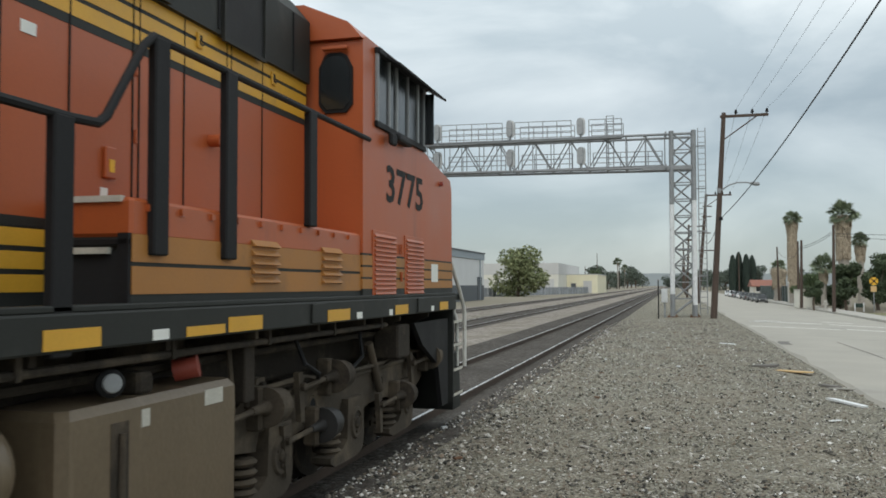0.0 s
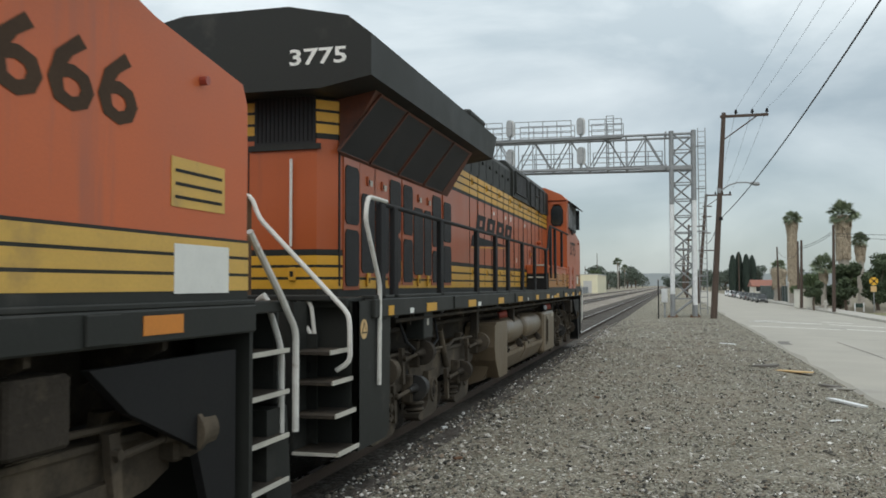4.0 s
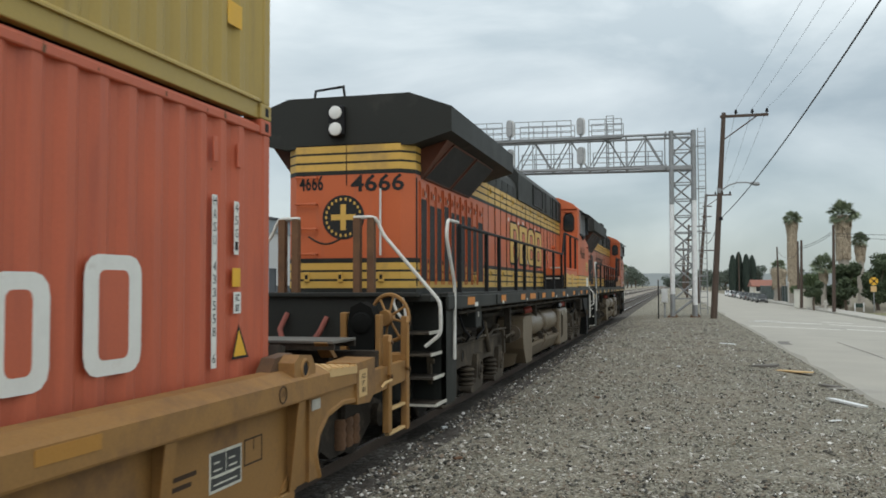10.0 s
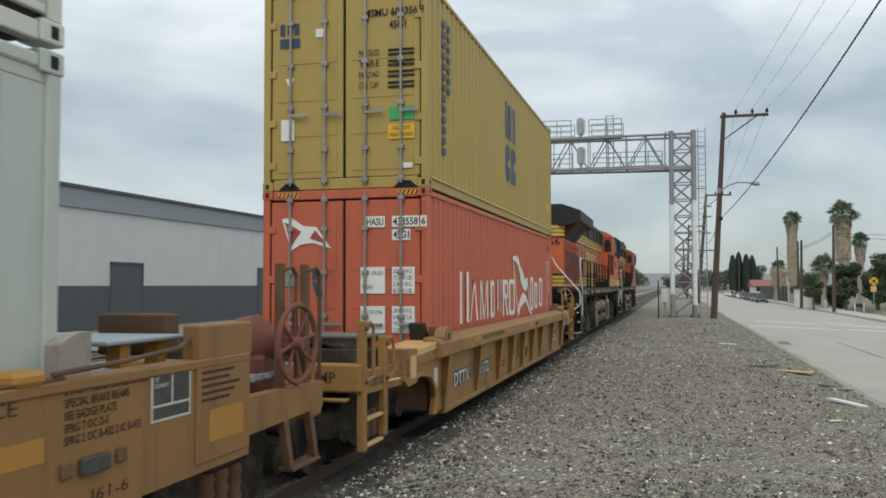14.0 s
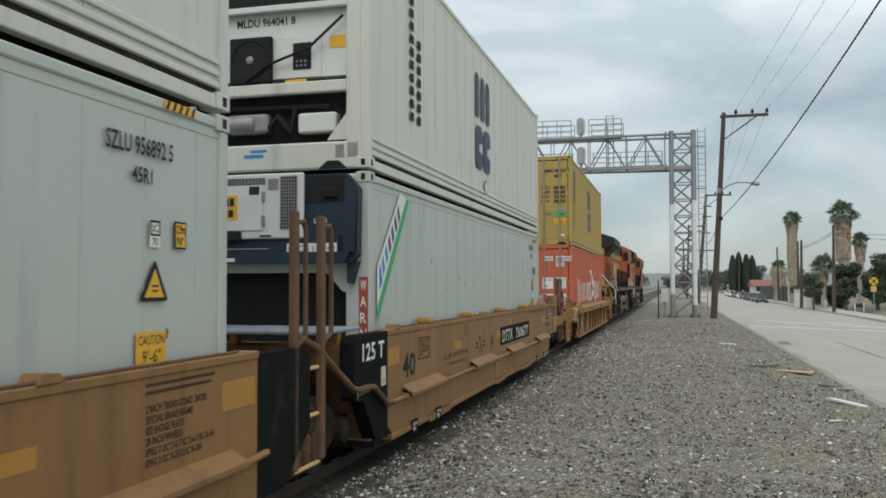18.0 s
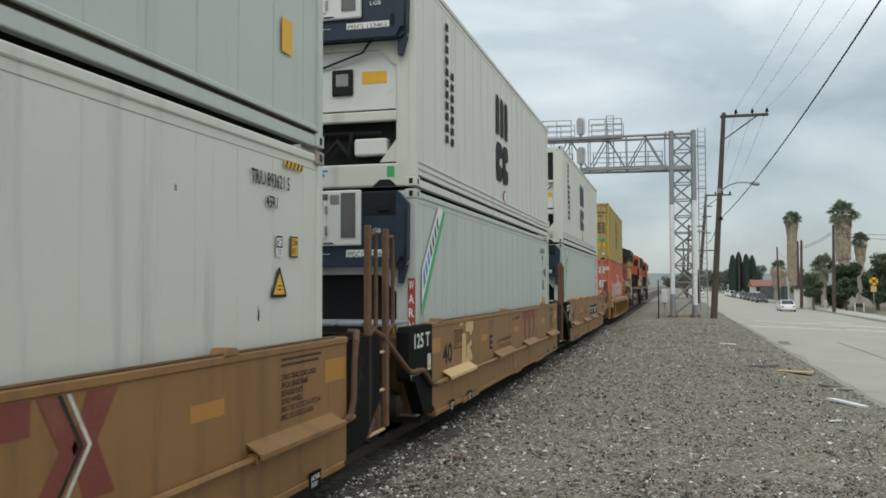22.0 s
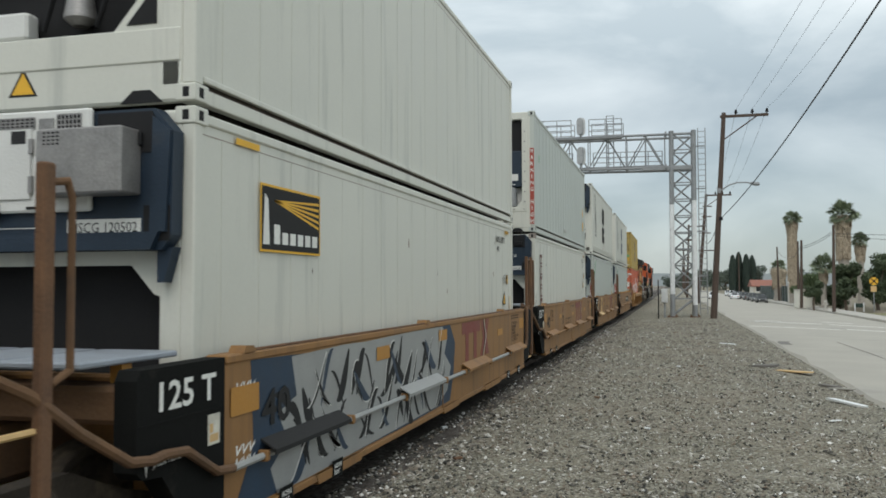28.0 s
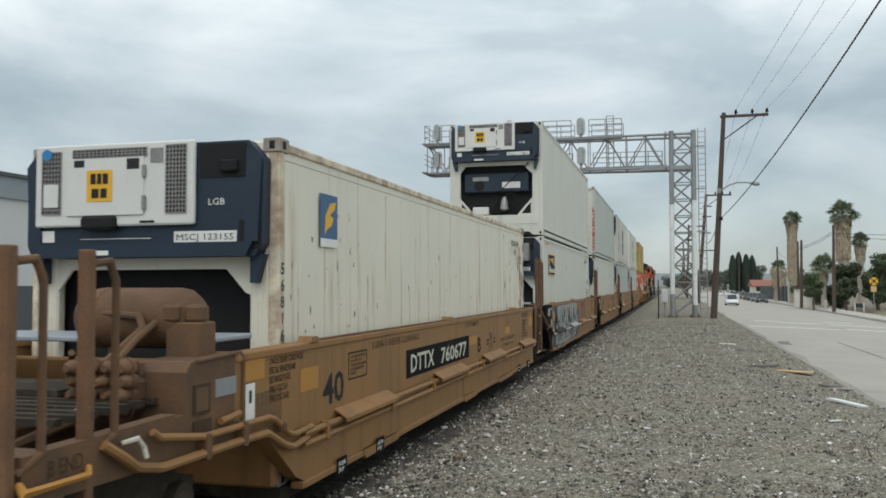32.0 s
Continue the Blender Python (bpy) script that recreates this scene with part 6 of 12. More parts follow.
    part("recess_edge", Mb().box(H + 0.16, C - 0.08, RX - 0.02, RX + 0.02, 2.375, 2.41), M_STEP, e)
    wl_ = part("walkway_light", Mb().box(H, H + 0.03, 3.05, 3.16, 2.58, 2.78, 0.008), O, e)
    part("light_lens", Mb().box(H + 0.03, H + 0.034, 3.08, 3.13, 2.62, 2.70), M_YELMARK, wl_)
    part("wall_horn", Mb().cyl((H, 4.35, 3.02), (H + 0.10, 4.35, 3.02), 0.05, 10), O, e)
    # handrail along the walkway
    X = 1.50
    xs_low = [-9.86, -9.43, -7.53, -5.41, -3.98, -2.84, -1.3, 0.26, 1.97] if not old else [-9.37, -7.57, -6.54, -4.90, -3.92, -2.60, -1.12, 0.43, 2.05]
    for y in xs_low:
        w = 0.075 if not old else 0.035
        part("rail_post", Mb().box(X - 0.03, X + 0.03, y - w, y + w, 1.56, 2.74, 0.01), M_BLACK, e)
    for y, zb in ((2.80, 2.08), (3.62, 2.08), (4.98, 2.39)) if not old else ((2.84, 1.78), (4.14, 2.40), (5.45, 2.40)):
        w = 0.075 if not old else 0.035
        part("rail_post", Mb().box(X - 0.03, X + 0.03, y - w, y + w, zb, 3.34, 0.01), M_BLACK, e)
    part("handrail", Mb().tube([(X, xs_low[0], 2.74), (X, 2.05, 2.74), (X, 2.25, 2.75), (X, 2.32, 2.80), (X, 2.64, 3.26), (X, 2.74, 3.34), (X, 6.40, 3.34)], 0.026), M_BLACK, e)
    # end steps and white grab rails
    def grab(pts, r=0.023):
        """A pipe with its corners rounded."""
        out = [Vector(pts[0])]
        for p, q, w in zip(pts, pts[1:], pts[2:]):
            p, q, w = Vector(p), Vector(q), Vector(w)
            d = min(0.07, (q - p).length * 0.4, (w - q).length * 0.4)
            a, b = q + (p - q).normalized() * d, q + (w - q).normalized() * d
            out += [a, a * 0.25 + q * 0.5 + b * 0.25, b]
        part("grab_rail", Mb().tube(out + [Vector(pts[-1])], r), M_PIPEWHITE, e, "chipped white grab rail")
    back = -10.16 if old else -10.52
    for sx in (1, -1):
        part("step_well", Mb().box(sx * 1.02, sx * 1.06, back - 0.46, back + 0.04, 0.40, 1.76), M_LOCOGREY, e)
        part("step_back", Mb().box(sx * 1.06, sx * 1.50, back, back + 0.04, 0.40, 1.76), M_LOCOGREY, e)
        for i, (z, xo) in enumerate(((0.40, 1.50), (0.73, 1.47), (1.02, 1.44), (1.29, 1.42))):
            st = part("step", Mb().box(sx * 1.06, sx * xo, back - 0.5, back, z, z + 0.03), M_UNDER, e)
            part("step_edge", Mb().box(sx * xo, sx * (xo + 0.014), back - 0.5, back, z + 0.002, z + 0.042), M_STEP, st)
            part("step_edge", Mb().box(sx * 1.07, sx * xo, back - 0.515, back - 0.5, z + 0.002, z + 0.03), M_STEP if i == 0 else M_UNDER, st)
        sp = part("step_panel", Mb().prism([(back, 1.76), (-9.52, 1.76), (-9.55, 1.55), (-9.60, 0.42), (-9.70, 0.36), (back, 0.36)], sx * 1.44, sx * 1.50, "x"), M_LOCOGREY, e)
        part("step_side", Mb().box(sx * 1.06, sx * 1.44, -9.62, -9.58, 0.40, 1.70), M_LOCOGREY, e)
        if not old:
            st_y, st_z = -10.36, 1.49
            part("round_sticker", Mb().lathe((sx * 1.50, st_y, st_z), (sx * 1.504, st_y, st_z), [(0, 0.095), (0.004, 0.095)], 24), M_WELLPALE, sp, "round pale sticker with a triangle")
            part("sticker_triangle", Mb().prism([(st_y - 0.07, st_z - 0.04), (st_y + 0.07, st_z - 0.04), (st_y, st_z + 0.075)], sx * 1.504, sx * 1.506, "x"), M_DARKMARK, sp)
            part("sticker_core", Mb().prism([(st_y - 0.045, st_z - 0.028), (st_y + 0.045, st_z - 0.028), (st_y, st_z + 0.048)], sx * 1.506, sx * 1.508, "x"), M_WELLPALE, sp)
            part("paper_label", Mb().box(sx * 1.50, sx * 1.504, -9.97, -9.83, 1.46, 1.53), M_STEP, sp)
        # front corner steps
        part("step_well", Mb().box(sx * 1.05, sx * 1.09, 9.75, 10.55, 0.35, 1.7), M_LOCOGREY, e)
        part("step_side", Mb().box(sx * 1.09, sx * 1.5, 9.72, 9.77, 0.35, 1.7), M_LOCOGREY, e)
        for z in (0.38, 0.72, 1.06, 1.38):
            st = part("step", Mb().box(sx * 1.09, sx * 1.44, 9.78, 10.5, z, z + 0.03), M_UNDER, e)
            part("step_edge", Mb().box(sx * 1.43, sx * 1.445, 9.78, 10.5, z + 0.005, z + 0.04), M_STEP, st)
        a = -10.10 if old else -10.30
        grab([(sx * 1.52, a + 0.55, 2.77), (sx * 1.52, a, 2.77), (sx * 1.52, a - 0.08, 2.55), (sx * 1.53, a + 0.32, 1.92), (sx * 1.53, a + 0.30, 0.92)], 0.023)
        in_ = 0.60 if old else 0.32
        grab([(sx * (in_ - 0.22), -10.55, 2.79), (sx * (in_ + 0.08), -10.55, 2.79), (sx * (in_ + 0.18), -10.55, 2.56), (sx * 1.54, -10.57, 1.70), (sx * 1.55, -10.57, 1.30), (sx * 1.35, -10.60, 1.14)] if old else [(sx * 0.10, -10.55, 2.79), (sx * 0.40, -10.55, 2.79), (sx * 0.50, -10.56, 2.56), (sx * 1.49, -10.72, 1.64), (sx * 1.50, -10.72, 1.21), (sx * 1.37, -10.74, 1.13)], 0.024)
        grab([(sx * 1.12, -10.68, 1.42), (sx * 0.98, -10.68, 1.62), (sx * 0.95, -10.68, 1.76), (sx * 1.09, -10.68, 1.76), (sx * 1.13, -10.68, 1.45)], 0.02)
        pl = part("end_bracket", Mb().prism([(sx * 0.98, 0.50), (sx * 1.16, 0.44), (sx * 1.16, 1.46), (sx * 1.0, 1.46)], -10.70, -10.67, "y"), M_LOCOGREY, e)
        part("bracket_hole", Mb().prism([(sx * 1.02, 1.10), (sx * 1.10, 1.10), (sx * 1.10, 1.20), (sx * 1.02, 1.20)], -10.703, -10.70, "y"), M_SHADEBLACK, pl)
        grab([(sx * 1.4, 9.9, 2.3), (sx * 1.45, 10.3, 1.85), (sx * 1.45, 10.6, 1.55), (sx * 1.45, 10.6, 0.75)], 0.028)
        grab([(sx * 1.0, 10.6, 1.1), (sx * 1.0, 10.55, 1.6), (sx * 1.2, 10.55, 1.85), (sx * 1.35, 10.55, 1.4), (sx * 1.35, 10.55, 0.7)], 0.026)
        for x in (in_ - 0.17, in_ + 0.02):
            part("rail_post", Mb().prism([(sx * x - 0.045, -10.60), (sx * x + 0.045, -10.60), (sx * x + 0.045, -10.50), (sx * x - 0.045, -10.50)], 1.78, 2.78, "z"), M_RUST if old else M_WELLEND, e)
    part("end_shelf", Mb().box(-1.3, 1.3, -10.72, -10.55, 1.76, 1.82, 0.012), M_LOCOGREY, e)
    part("end_plate", Mb().prism([(-1.05, 1.76), (1.05, 1.76), (1.05, 0.5), (0.8, 0.4), (-0.8, 0.4), (-1.05, 0.5)], -10.66, -10.58, "y"), M_LOCOGREY, e)
    part("end_plate", Mb().box(-1.3, 1.3, 10.55, 10.62, 0.95, 1.72, 0.02), M_LOCOGREY, e)
    part("sand_box", Mb().box(1.15, 1.44, 7.5, 7.95, 1.1, 1.47, 0.02), M_UNDER, e)
    part("step_panel", Mb().prism([(8.05, 1.47), (9.6, 1.47), (9.6, 0.35), (9.3, 0.35), (9.1, 0.9), (8.4, 1.2)], 1.40, 1.46, "x"), M_BLACK, e)
    part("pilot", Mb().prism([(10.3, 0.16), (10.75, 0.16), (10.65, 0.95), (10.3, 0.95)], -1.35, 1.35, "x"), M_LOCOGREY, e)
    for sy in (-1, 1):
        part("coupler", Mb().box(-0.12, 0.12, sy * 10.6, sy * 11.1, 0.72, 1.0, 0.03).box(-0.2, 0.2, sy * 11.0, sy * 11.2, 0.66, 1.06, 0.05), M_RUST, e)
    # fuel tank with air reservoirs on its shelf
    tank = part("fuel_tank", Mb().prism([(-1.25, 0.78), (-1.18, 0.28), (-0.9, 0.18), (0.9, 0.18), (1.18, 0.28), (1.30, 0.60), (1.30, 0.72), (1.0, 0.74), (0.95, 1.2), (-1.2, 1.2)], -3.5, 3.9, "y"), M_TANK, e)
    part("tank_box", Mb().box(0.9, 1.42, 2.12, 3.92, 0.32, 1.27, 0.05), M_TANK, tank)
    part("tank_box", Mb().prism([(-3.30, 0.30), (-2.52, 0.30), (-2.52, 1.27), (-3.52, 1.27), (-3.64, 1.20), (-3.68, 0.85), (-3.60, 0.62)], 0.9, 1.42, "x"), M_TANK, tank)
    part("tank_flange", Mb().prism([(1.20, 0.30), (1.28, 0.36), (1.40, 0.60), (1.40, 0.66), (1.18, 0.68)], -3.0, 2.05, "y"), M_TANK, tank)
    part("tank_rib", Mb().prism([(1.28, 0.36), (1.42, 0.62), (1.42, 0.74), (1.18, 0.76)], -0.52, -0.18, "y"), M_TANK, tank)
    part("valve", Mb().cyl((1.22, -0.35, 0.72), (1.22, -0.35, 1.30), 0.025, 8).cyl((1.22, -0.35, 1.0), (1.34, -0.35, 1.0), 0.04, 8).lathe((1.22, -0.35, 1.18), (1.22, -0.35, 1.32), [(0, 0.03), (0.02, 0.06), (0.1, 0.06), (0.14, 0.02)], 8).cyl((1.22, -0.44, 0.86), (1.22, -0.26, 0.86), 0.03, 8).tube([(1.3, -0.4, 0.7), (1.36, -0.34, 0.8), (1.3, -0.3, 0.9)], 0.015, 6), M_UNDER, e)
    part("paper_label", Mb().box(1.42, 1.424, 3.47, 3.70, 1.13, 1.23), M_STEP, tank)
    part("paper_label", Mb().box(1.42, 1.424, 2.78, 2.86, 1.10, 1.20), M_STEP, tank)
    gl = part("gauge_plate", Mb().box(1.42, 1.424, 2.50, 2.66, 0.50, 1.16), M_UNDER, tank)
    part("gauge_glass", Mb().cyl((1.44, 2.58, 0.56), (1.44, 2.58, 1.10), 0.02, 8), M_TRUCK, gl)
    for a, b in ((-2.50, -0.50), (-0.27, 1.95)):
        L = b - a
        res = part("air_reservoir", Mb().lathe((1.13, a, 1.03), (1.13, b, 1.03), [(0, 0.05), (0.03, 0.15), (0.09, 0.24), (0.16, 0.27), (L - 0.16, 0.27), (L - 0.09, 0.24), (L - 0.03, 0.15), (L, 0.05)], 22), M_TANK, e, "dusty steel air reservoir")
        for q in (0.25, L - 0.25):
            part("strap", Mb().lathe((1.13, a + q - 0.02, 1.03), (1.13, a + q + 0.02, 1.03), [(0, 0.274), (0.04, 0.274)], 22), M_TANK, res)
            part("saddle", Mb().prism([(1.28, 0.66), (1.40, 0.66), (1.38, 0.78), (1.30, 0.85), (1.26, 0.81)], a + q - 0.045, a + q + 0.045, "y"), M_UNDER, res)
            part("saddle_bolt", Mb().cyl((1.37, a + q, 0.70), (1.42, a + q, 0.72), 0.02, 8), M_UNDER, res)
    lens = part("marker_lamp", Mb().lathe((1.30, 2.62, 1.36), (1.40, 2.54, 1.375), [(0, 0.04), (0.03, 0.075), (0.09, 0.08), (0.10, 0.065)], 18), M_BLACK, e)
    part("lamp_glass", Mb().lathe((1.395, 2.544, 1.374), (1.415, 2.528, 1.377), [(0, 0.055), (0.01, 0.05), (0.015, 0.03)], 16), M_GALV, lens)
    part("fuel_cap", Mb().cyl((1.24, 3.40, 1.36), (1.38, 3.46, 1.39), 0.075, 12), M_REDLENS, e)
    part("fuel_cap", Mb().cyl((1.24, -2.44, 1.36), (1.38, -2.38, 1.39), 0.075, 12), M_REDLENS, e)
    part("filler_box", Mb().box(1.1, 1.36, 2.84, 3.0, 1.27, 1.40, 0.02), M_UNDER, e)
    # trucks
    for cy, sp_ in ((6.60, 1.72), (-7.15, 1.80)):
        part("truck_bolster", Mb().box(-1.0, 1.0, cy - 0.9, cy + 0.9, 0.55, 1.05, 0.05), M_UNDER, e)
        for sx in (1, -1):
            x0, x1 = sx * 1.02, sx * 1.22
            L = sp_ + 0.85
            prof = [(cy - L, 0.74), (cy - L, 0.90), (cy - L + 0.3, 1.02), (cy - 1.2, 1.04), (cy - 0.8, 0.98), (cy + 0.8, 0.98), (cy + 1.2, 1.04), (cy + L - 0.3, 1.02), (cy + L, 0.90), (cy + L, 0.74)]
            under = []
            for k in (sp_, 0.0, -sp_):
                under += [(cy + k + 0.62, 0.66), (cy + k + 0.30, 0.62), (cy + k + 0.24, 0.76), (cy + k - 0.24, 0.76), (cy + k - 0.30, 0.62), (cy + k - 0.62, 0.66)]
            fr = part("truck_frame", Mb().prism(prof + under, x0, x1, "x"), M_TRUCK, e, "dusty cast truck side frame")
            part("frame_lip", Mb().box(sx * 1.20, sx * 1.25, cy - L + 0.35, cy + L - 0.35, 0.985, 1.03, 0.01), M_TRUCK, fr)
            for k in (-0.93, 0.93):
                part("frame_hole", Mb().lathe((sx * 1.218, cy + k, 0.83), (sx * 1.224, cy + k, 0.83), [(0, 0.075), (0.005, 0.075)], 16), M_SHADEBLACK, fr)
                part("hole_rim", Mb().torus((sx * 1.222, cy + k, 0.83), (1, 0, 0), 0.08, 0.014, 16, 5), M_TRUCK, fr)
            for k in (-sp_, 0.0, sp_):
                y = cy + k
                boot = [(y - 0.21, 0.80), (y + 0.21, 0.80), (y + 0.23, 0.40), (y + 0.20, 0.28), (y + 0.08, 0.22), (y - 0.55, 0.21), (y - 0.66, 0.26), (y - 0.66, 0.31), (y - 0.36, 0.34), (y - 0.23, 0.42)]
                jb = part("journal_box", Mb().prism(boot, sx * 1.10, sx * 1.29, "x"), M_TRUCK, fr)
                part("bearing_ring", Mb().torus((sx * 1.29, y, 0.545), (1, 0, 0), 0.135, 0.028, 20, 6), M_TRUCK, jb)
                part("bearing_cap", Mb().lathe((sx * 1.285, y, 0.545), (sx * 1.33, y, 0.545), [(0, 0.115), (0.012, 0.115), (0.014, 0.06), (0.035, 0.05), (0.045, 0.02)], 16), M_UNDER, jb)
                for q in range(3):
                    part("bolt", Mb().cyl((sx * 1.29, y + 0.085 * math.cos(q * 2.094 + 0.5), 0.545 + 0.085 * math.sin(q * 2.094 + 0.5)), (sx * 1.315, y + 0.085 * math.cos(q * 2.094 + 0.5), 0.545 + 0.085 * math.sin(q * 2.094 + 0.5)), 0.018, 6), M_TRUCK, jb)
                spg = Mb()
                for t in range(4):
                    spg.lathe((sx * 1.17, y - 0.46, 0.32 + t * 0.075), (sx * 1.17, y - 0.46, 0.375 + t * 0.075), [(0, 0.11), (0.027, 0.135), (0.055, 0.11)], 14)
                part("coil_spring", spg, M_TRUCK, fr)
                part("axle_guide", Mb().box(sx * 1.10, sx * 1.24, y + 0.24, y + 0.31, 0.44, 0.70, 0.01), M_TRUCK, fr)
            # brake cylinders with push rods
            cyls = ((-L + 0.22, 0.95, M_TRUCK), (L - 0.05, 0.98, M_TRUCK)) if old else ((-L + 0.45, 0.98, M_TRUCK), (-0.75, 1.08, M_UNDER), (1.30, 0.66, M_UNDER), (L - 0.12, 1.0, M_TRUCK), (-0.52 - sp_ * 0.3, 0.68, M_BLACKGRIME))
            for k, z, m in cyls:
                y = cy + k
                bc = part("brake_cylinder", Mb().lathe((sx * 1.36, y + 0.24, z), (sx * 1.36, y - 0.24, z), [(0, 0.03), (0.004, 0.10), (0.03, 0.13), (0.20, 0.135), (0.205, 0.155), (0.25, 0.155), (0.255, 0.06), (0.32, 0.04), (0.48, 0.03)], 18), m, fr)
                part("push_rod", Mb().cyl((sx * 1.36, y - 0.2, z), (sx * 1.33, y - 0.66, z - 0.04), 0.024, 8), M_TRUCK, bc)
                part("cylinder_bracket", Mb().box(sx * 1.2, sx * 1.34, y - 0.06, y + 0.06, z - 0.18, z + 0.16, 0.02), M_TRUCK, bc)
                part("brake_lever", Mb().prism([(y - 0.62, z + 0.10), (y - 0.72, z + 0.10), (y - 0.66, z - 0.32), (y - 0.58, z - 0.32)], sx * 1.28, sx * 1.33, "x"), M_TRUCK, bc)
                part("lever_pin", Mb().cyl((sx * 1.27, y - 0.66, z - 0.02), (sx * 1.37, y - 0.66, z - 0.02), 0.035, 8), M_TRUCK, bc)
            for a in (-1.9, -0.3, 0.7, 2.0):
                part("frame_lug", Mb().prism([(cy + a - 0.12, 1.0), (cy + a + 0.12, 1.0), (cy + a + 0.07, 1.18), (cy + a - 0.07, 1.18)], sx * 1.10, sx * 1.20, "x"), M_TRUCK, fr)
                part("lug_pin", Mb().cyl((sx * 1.08, cy + a, 1.12), (sx * 1.24, cy + a, 1.12), 0.03, 8), M_UNDER, fr)
            part("sand_pipe", Mb().tube([(sx * 1.28, cy - L, 1.5), (sx * 1.30, cy - L + 0.05, 0.95), (sx * 1.1, cy - L + 0.12, 0.3)], 0.02, 6).tube([(sx * 1.27, cy + L - 0.3, 1.10), (sx * 1.27, cy + 1.2, 1.12), (sx * 1.27, cy + 0.9, 1.06), (sx * 1.27, cy - 0.9, 1.06), (sx * 1.27, cy - 1.2, 1.12), (sx * 1.27, cy - L + 0.4, 1.10)], 0.022, 6), M_TRUCK, fr)
            part("damper", Mb().cyl((sx * 1.26, cy + 0.45, 1.30), (sx * 1.28, cy + 0.75, 0.78), 0.045, 10), M_TRUCK, fr)
            part("air_hose", Mb().tube([(sx * 1.3, cy - 1.5, 1.5), (sx * 1.38, cy - 1.45, 1.25), (sx * 1.4, cy - 1.2, 1.15), (sx * 1.3, cy - 1.0, 1.05)], 0.018, 6).tube([(sx * 1.28, cy + 0.1, 1.5), (sx * 1.36, cy + 0.0, 1.2), (sx * 1.3, cy - 0.3, 1.05)], 0.018, 6), M_BLACK, fr)
        for k in (-sp_, 0.0, sp_):
            wheelset(e, cy + k, 0.533)
    # rear face
    q = hood_rear
    if old:
        end_text("engine_number", "4666", 0.05, 3.21, 0.78, 0.24, q - 0.006, M_DARKMARK, e, "dark painted running number")
        end_text("engine_number", "4666", -0.72, 3.24, 0.36, 0.22, q - 0.006, M_DARKMARK, e, "dark painted running number")
        disc = part("emblem_disc", Mb().lathe((-0.06, q, 2.86), (-0.06, q - 0.006, 2.86), [(0, 0.31), (0.006, 0.31)], 32), M_DARKMARK, e, "round dark emblem")
        part("emblem_cross", Mb().box(-0.24, 0.12, q - 0.010, q - 0.007, 2.82, 2.90).box(-0.10, -0.02, q - 0.0102, q - 0.0072, 2.68, 3.04), M_YELLOW2, disc)
        for k in range(22):
            a = k * 2 * math.pi / 22
            part("letter_bar", Mb().box(-0.06 + 0.255 * math.cos(a) - 0.014, -0.06 + 0.255 * math.cos(a) + 0.014, q - 0.009, q - 0.006, 2.86 + 0.255 * math.sin(a) - 0.02, 2.86 + 0.255 * math.sin(a) + 0.02), M_YELLOW2, disc)
        part("roof_grab", Mb().tube([(-0.55, q + 0.1, 4.5), (-0.52, q + 0.1, 4.68), (-0.1, q + 0.1, 4.72), (-0.08, q + 0.1, 4.56)], 0.018, 6), M_BLACK, e)
    else:
        end_text("engine_number", "3775", 0.62, 4.14, 0.62, 0.17, ry - 0.006, M_WHITEMARK, e, "white painted running number")
        part("rear_grille", Mb().box(0.06, 0.76, q - 0.02, q, 3.40, 3.98).box(-0.93, -0.70, q - 0.02, q, 3.34, 3.90), M_SCREEN, e)
        for k in range(14):
            part("grille_bar", Mb().box(0.09 + k * 0.048, 0.104 + k * 0.048, q - 0.03, q - 0.02, 3.43, 3.95), M_BLACK, e)
        part("grille_rim", Mb().box(0.0, 0.82, q - 0.028, q, 3.34, 3.40), M_LOCOGREY, e)
        ni = part("rear_niche", Mb().box(-0.56, -0.16, q - 0.006, q, 3.26, 3.84), M_SHADEBLACK, e)
        part("niche_bell", Mb().lathe((-0.34, q - 0.03, 3.44), (-0.34, q - 0.03, 3.56), [(0, 0.14), (0.03, 0.14), (0.07, 0.08), (0.12, 0.03)], 14), O, ni)
    part("rear_rod", Mb().cyl((0.50, q - 0.05, 2.32), (0.50, q - 0.05, 3.24), 0.016, 8), M_PIPEWHITE, e)
    part("hood_seam", Mb().box(-0.02, -0.008, q - 0.006, q, 3.3 if old else 2.3, 3.9 if old else 3.4), M_BLACK, e)
    for z in (2.35, 2.70, 3.05, 3.42):
        part("grab_iron", Mb().tube([(-0.75, q, z), (-0.75, q - 0.07, z), (-0.45, q - 0.07, z), (-0.45, q, z)], 0.012, 6), O, e)
    for k, x in enumerate((-0.6, -0.1, 0.5)):
        lt = part("latch", Mb().box(x - 0.04, x + 0.04, q - 0.03, q, 1.96, 2.10, 0.008), Yl, e)
        part("latch_slot", Mb().box(x - 0.02, x + 0.02, q - 0.032, q - 0.03, 2.0, 2.06), M_SHADEBLACK, lt)
    part("end_chain", Mb().tube([(-0.25 + 0.055 * k, -10.56, 2.55 - 0.10 * math.sin(math.pi * k / 9)) for k in range(10)], 0.014, 6), M_UNDER, e)
    part("jumper_cable", Mb().tube([(-0.5, -10.66, 1.55), (-0.55, -10.78, 1.35), (-0.45, -10.84, 1.1), (-0.2, -10.84, 1.05), (0.0, -10.8, 1.3), (0.05, -10.66, 1.5)], 0.035, 8), M_REDHOSE, e, "faded red jumper cable")
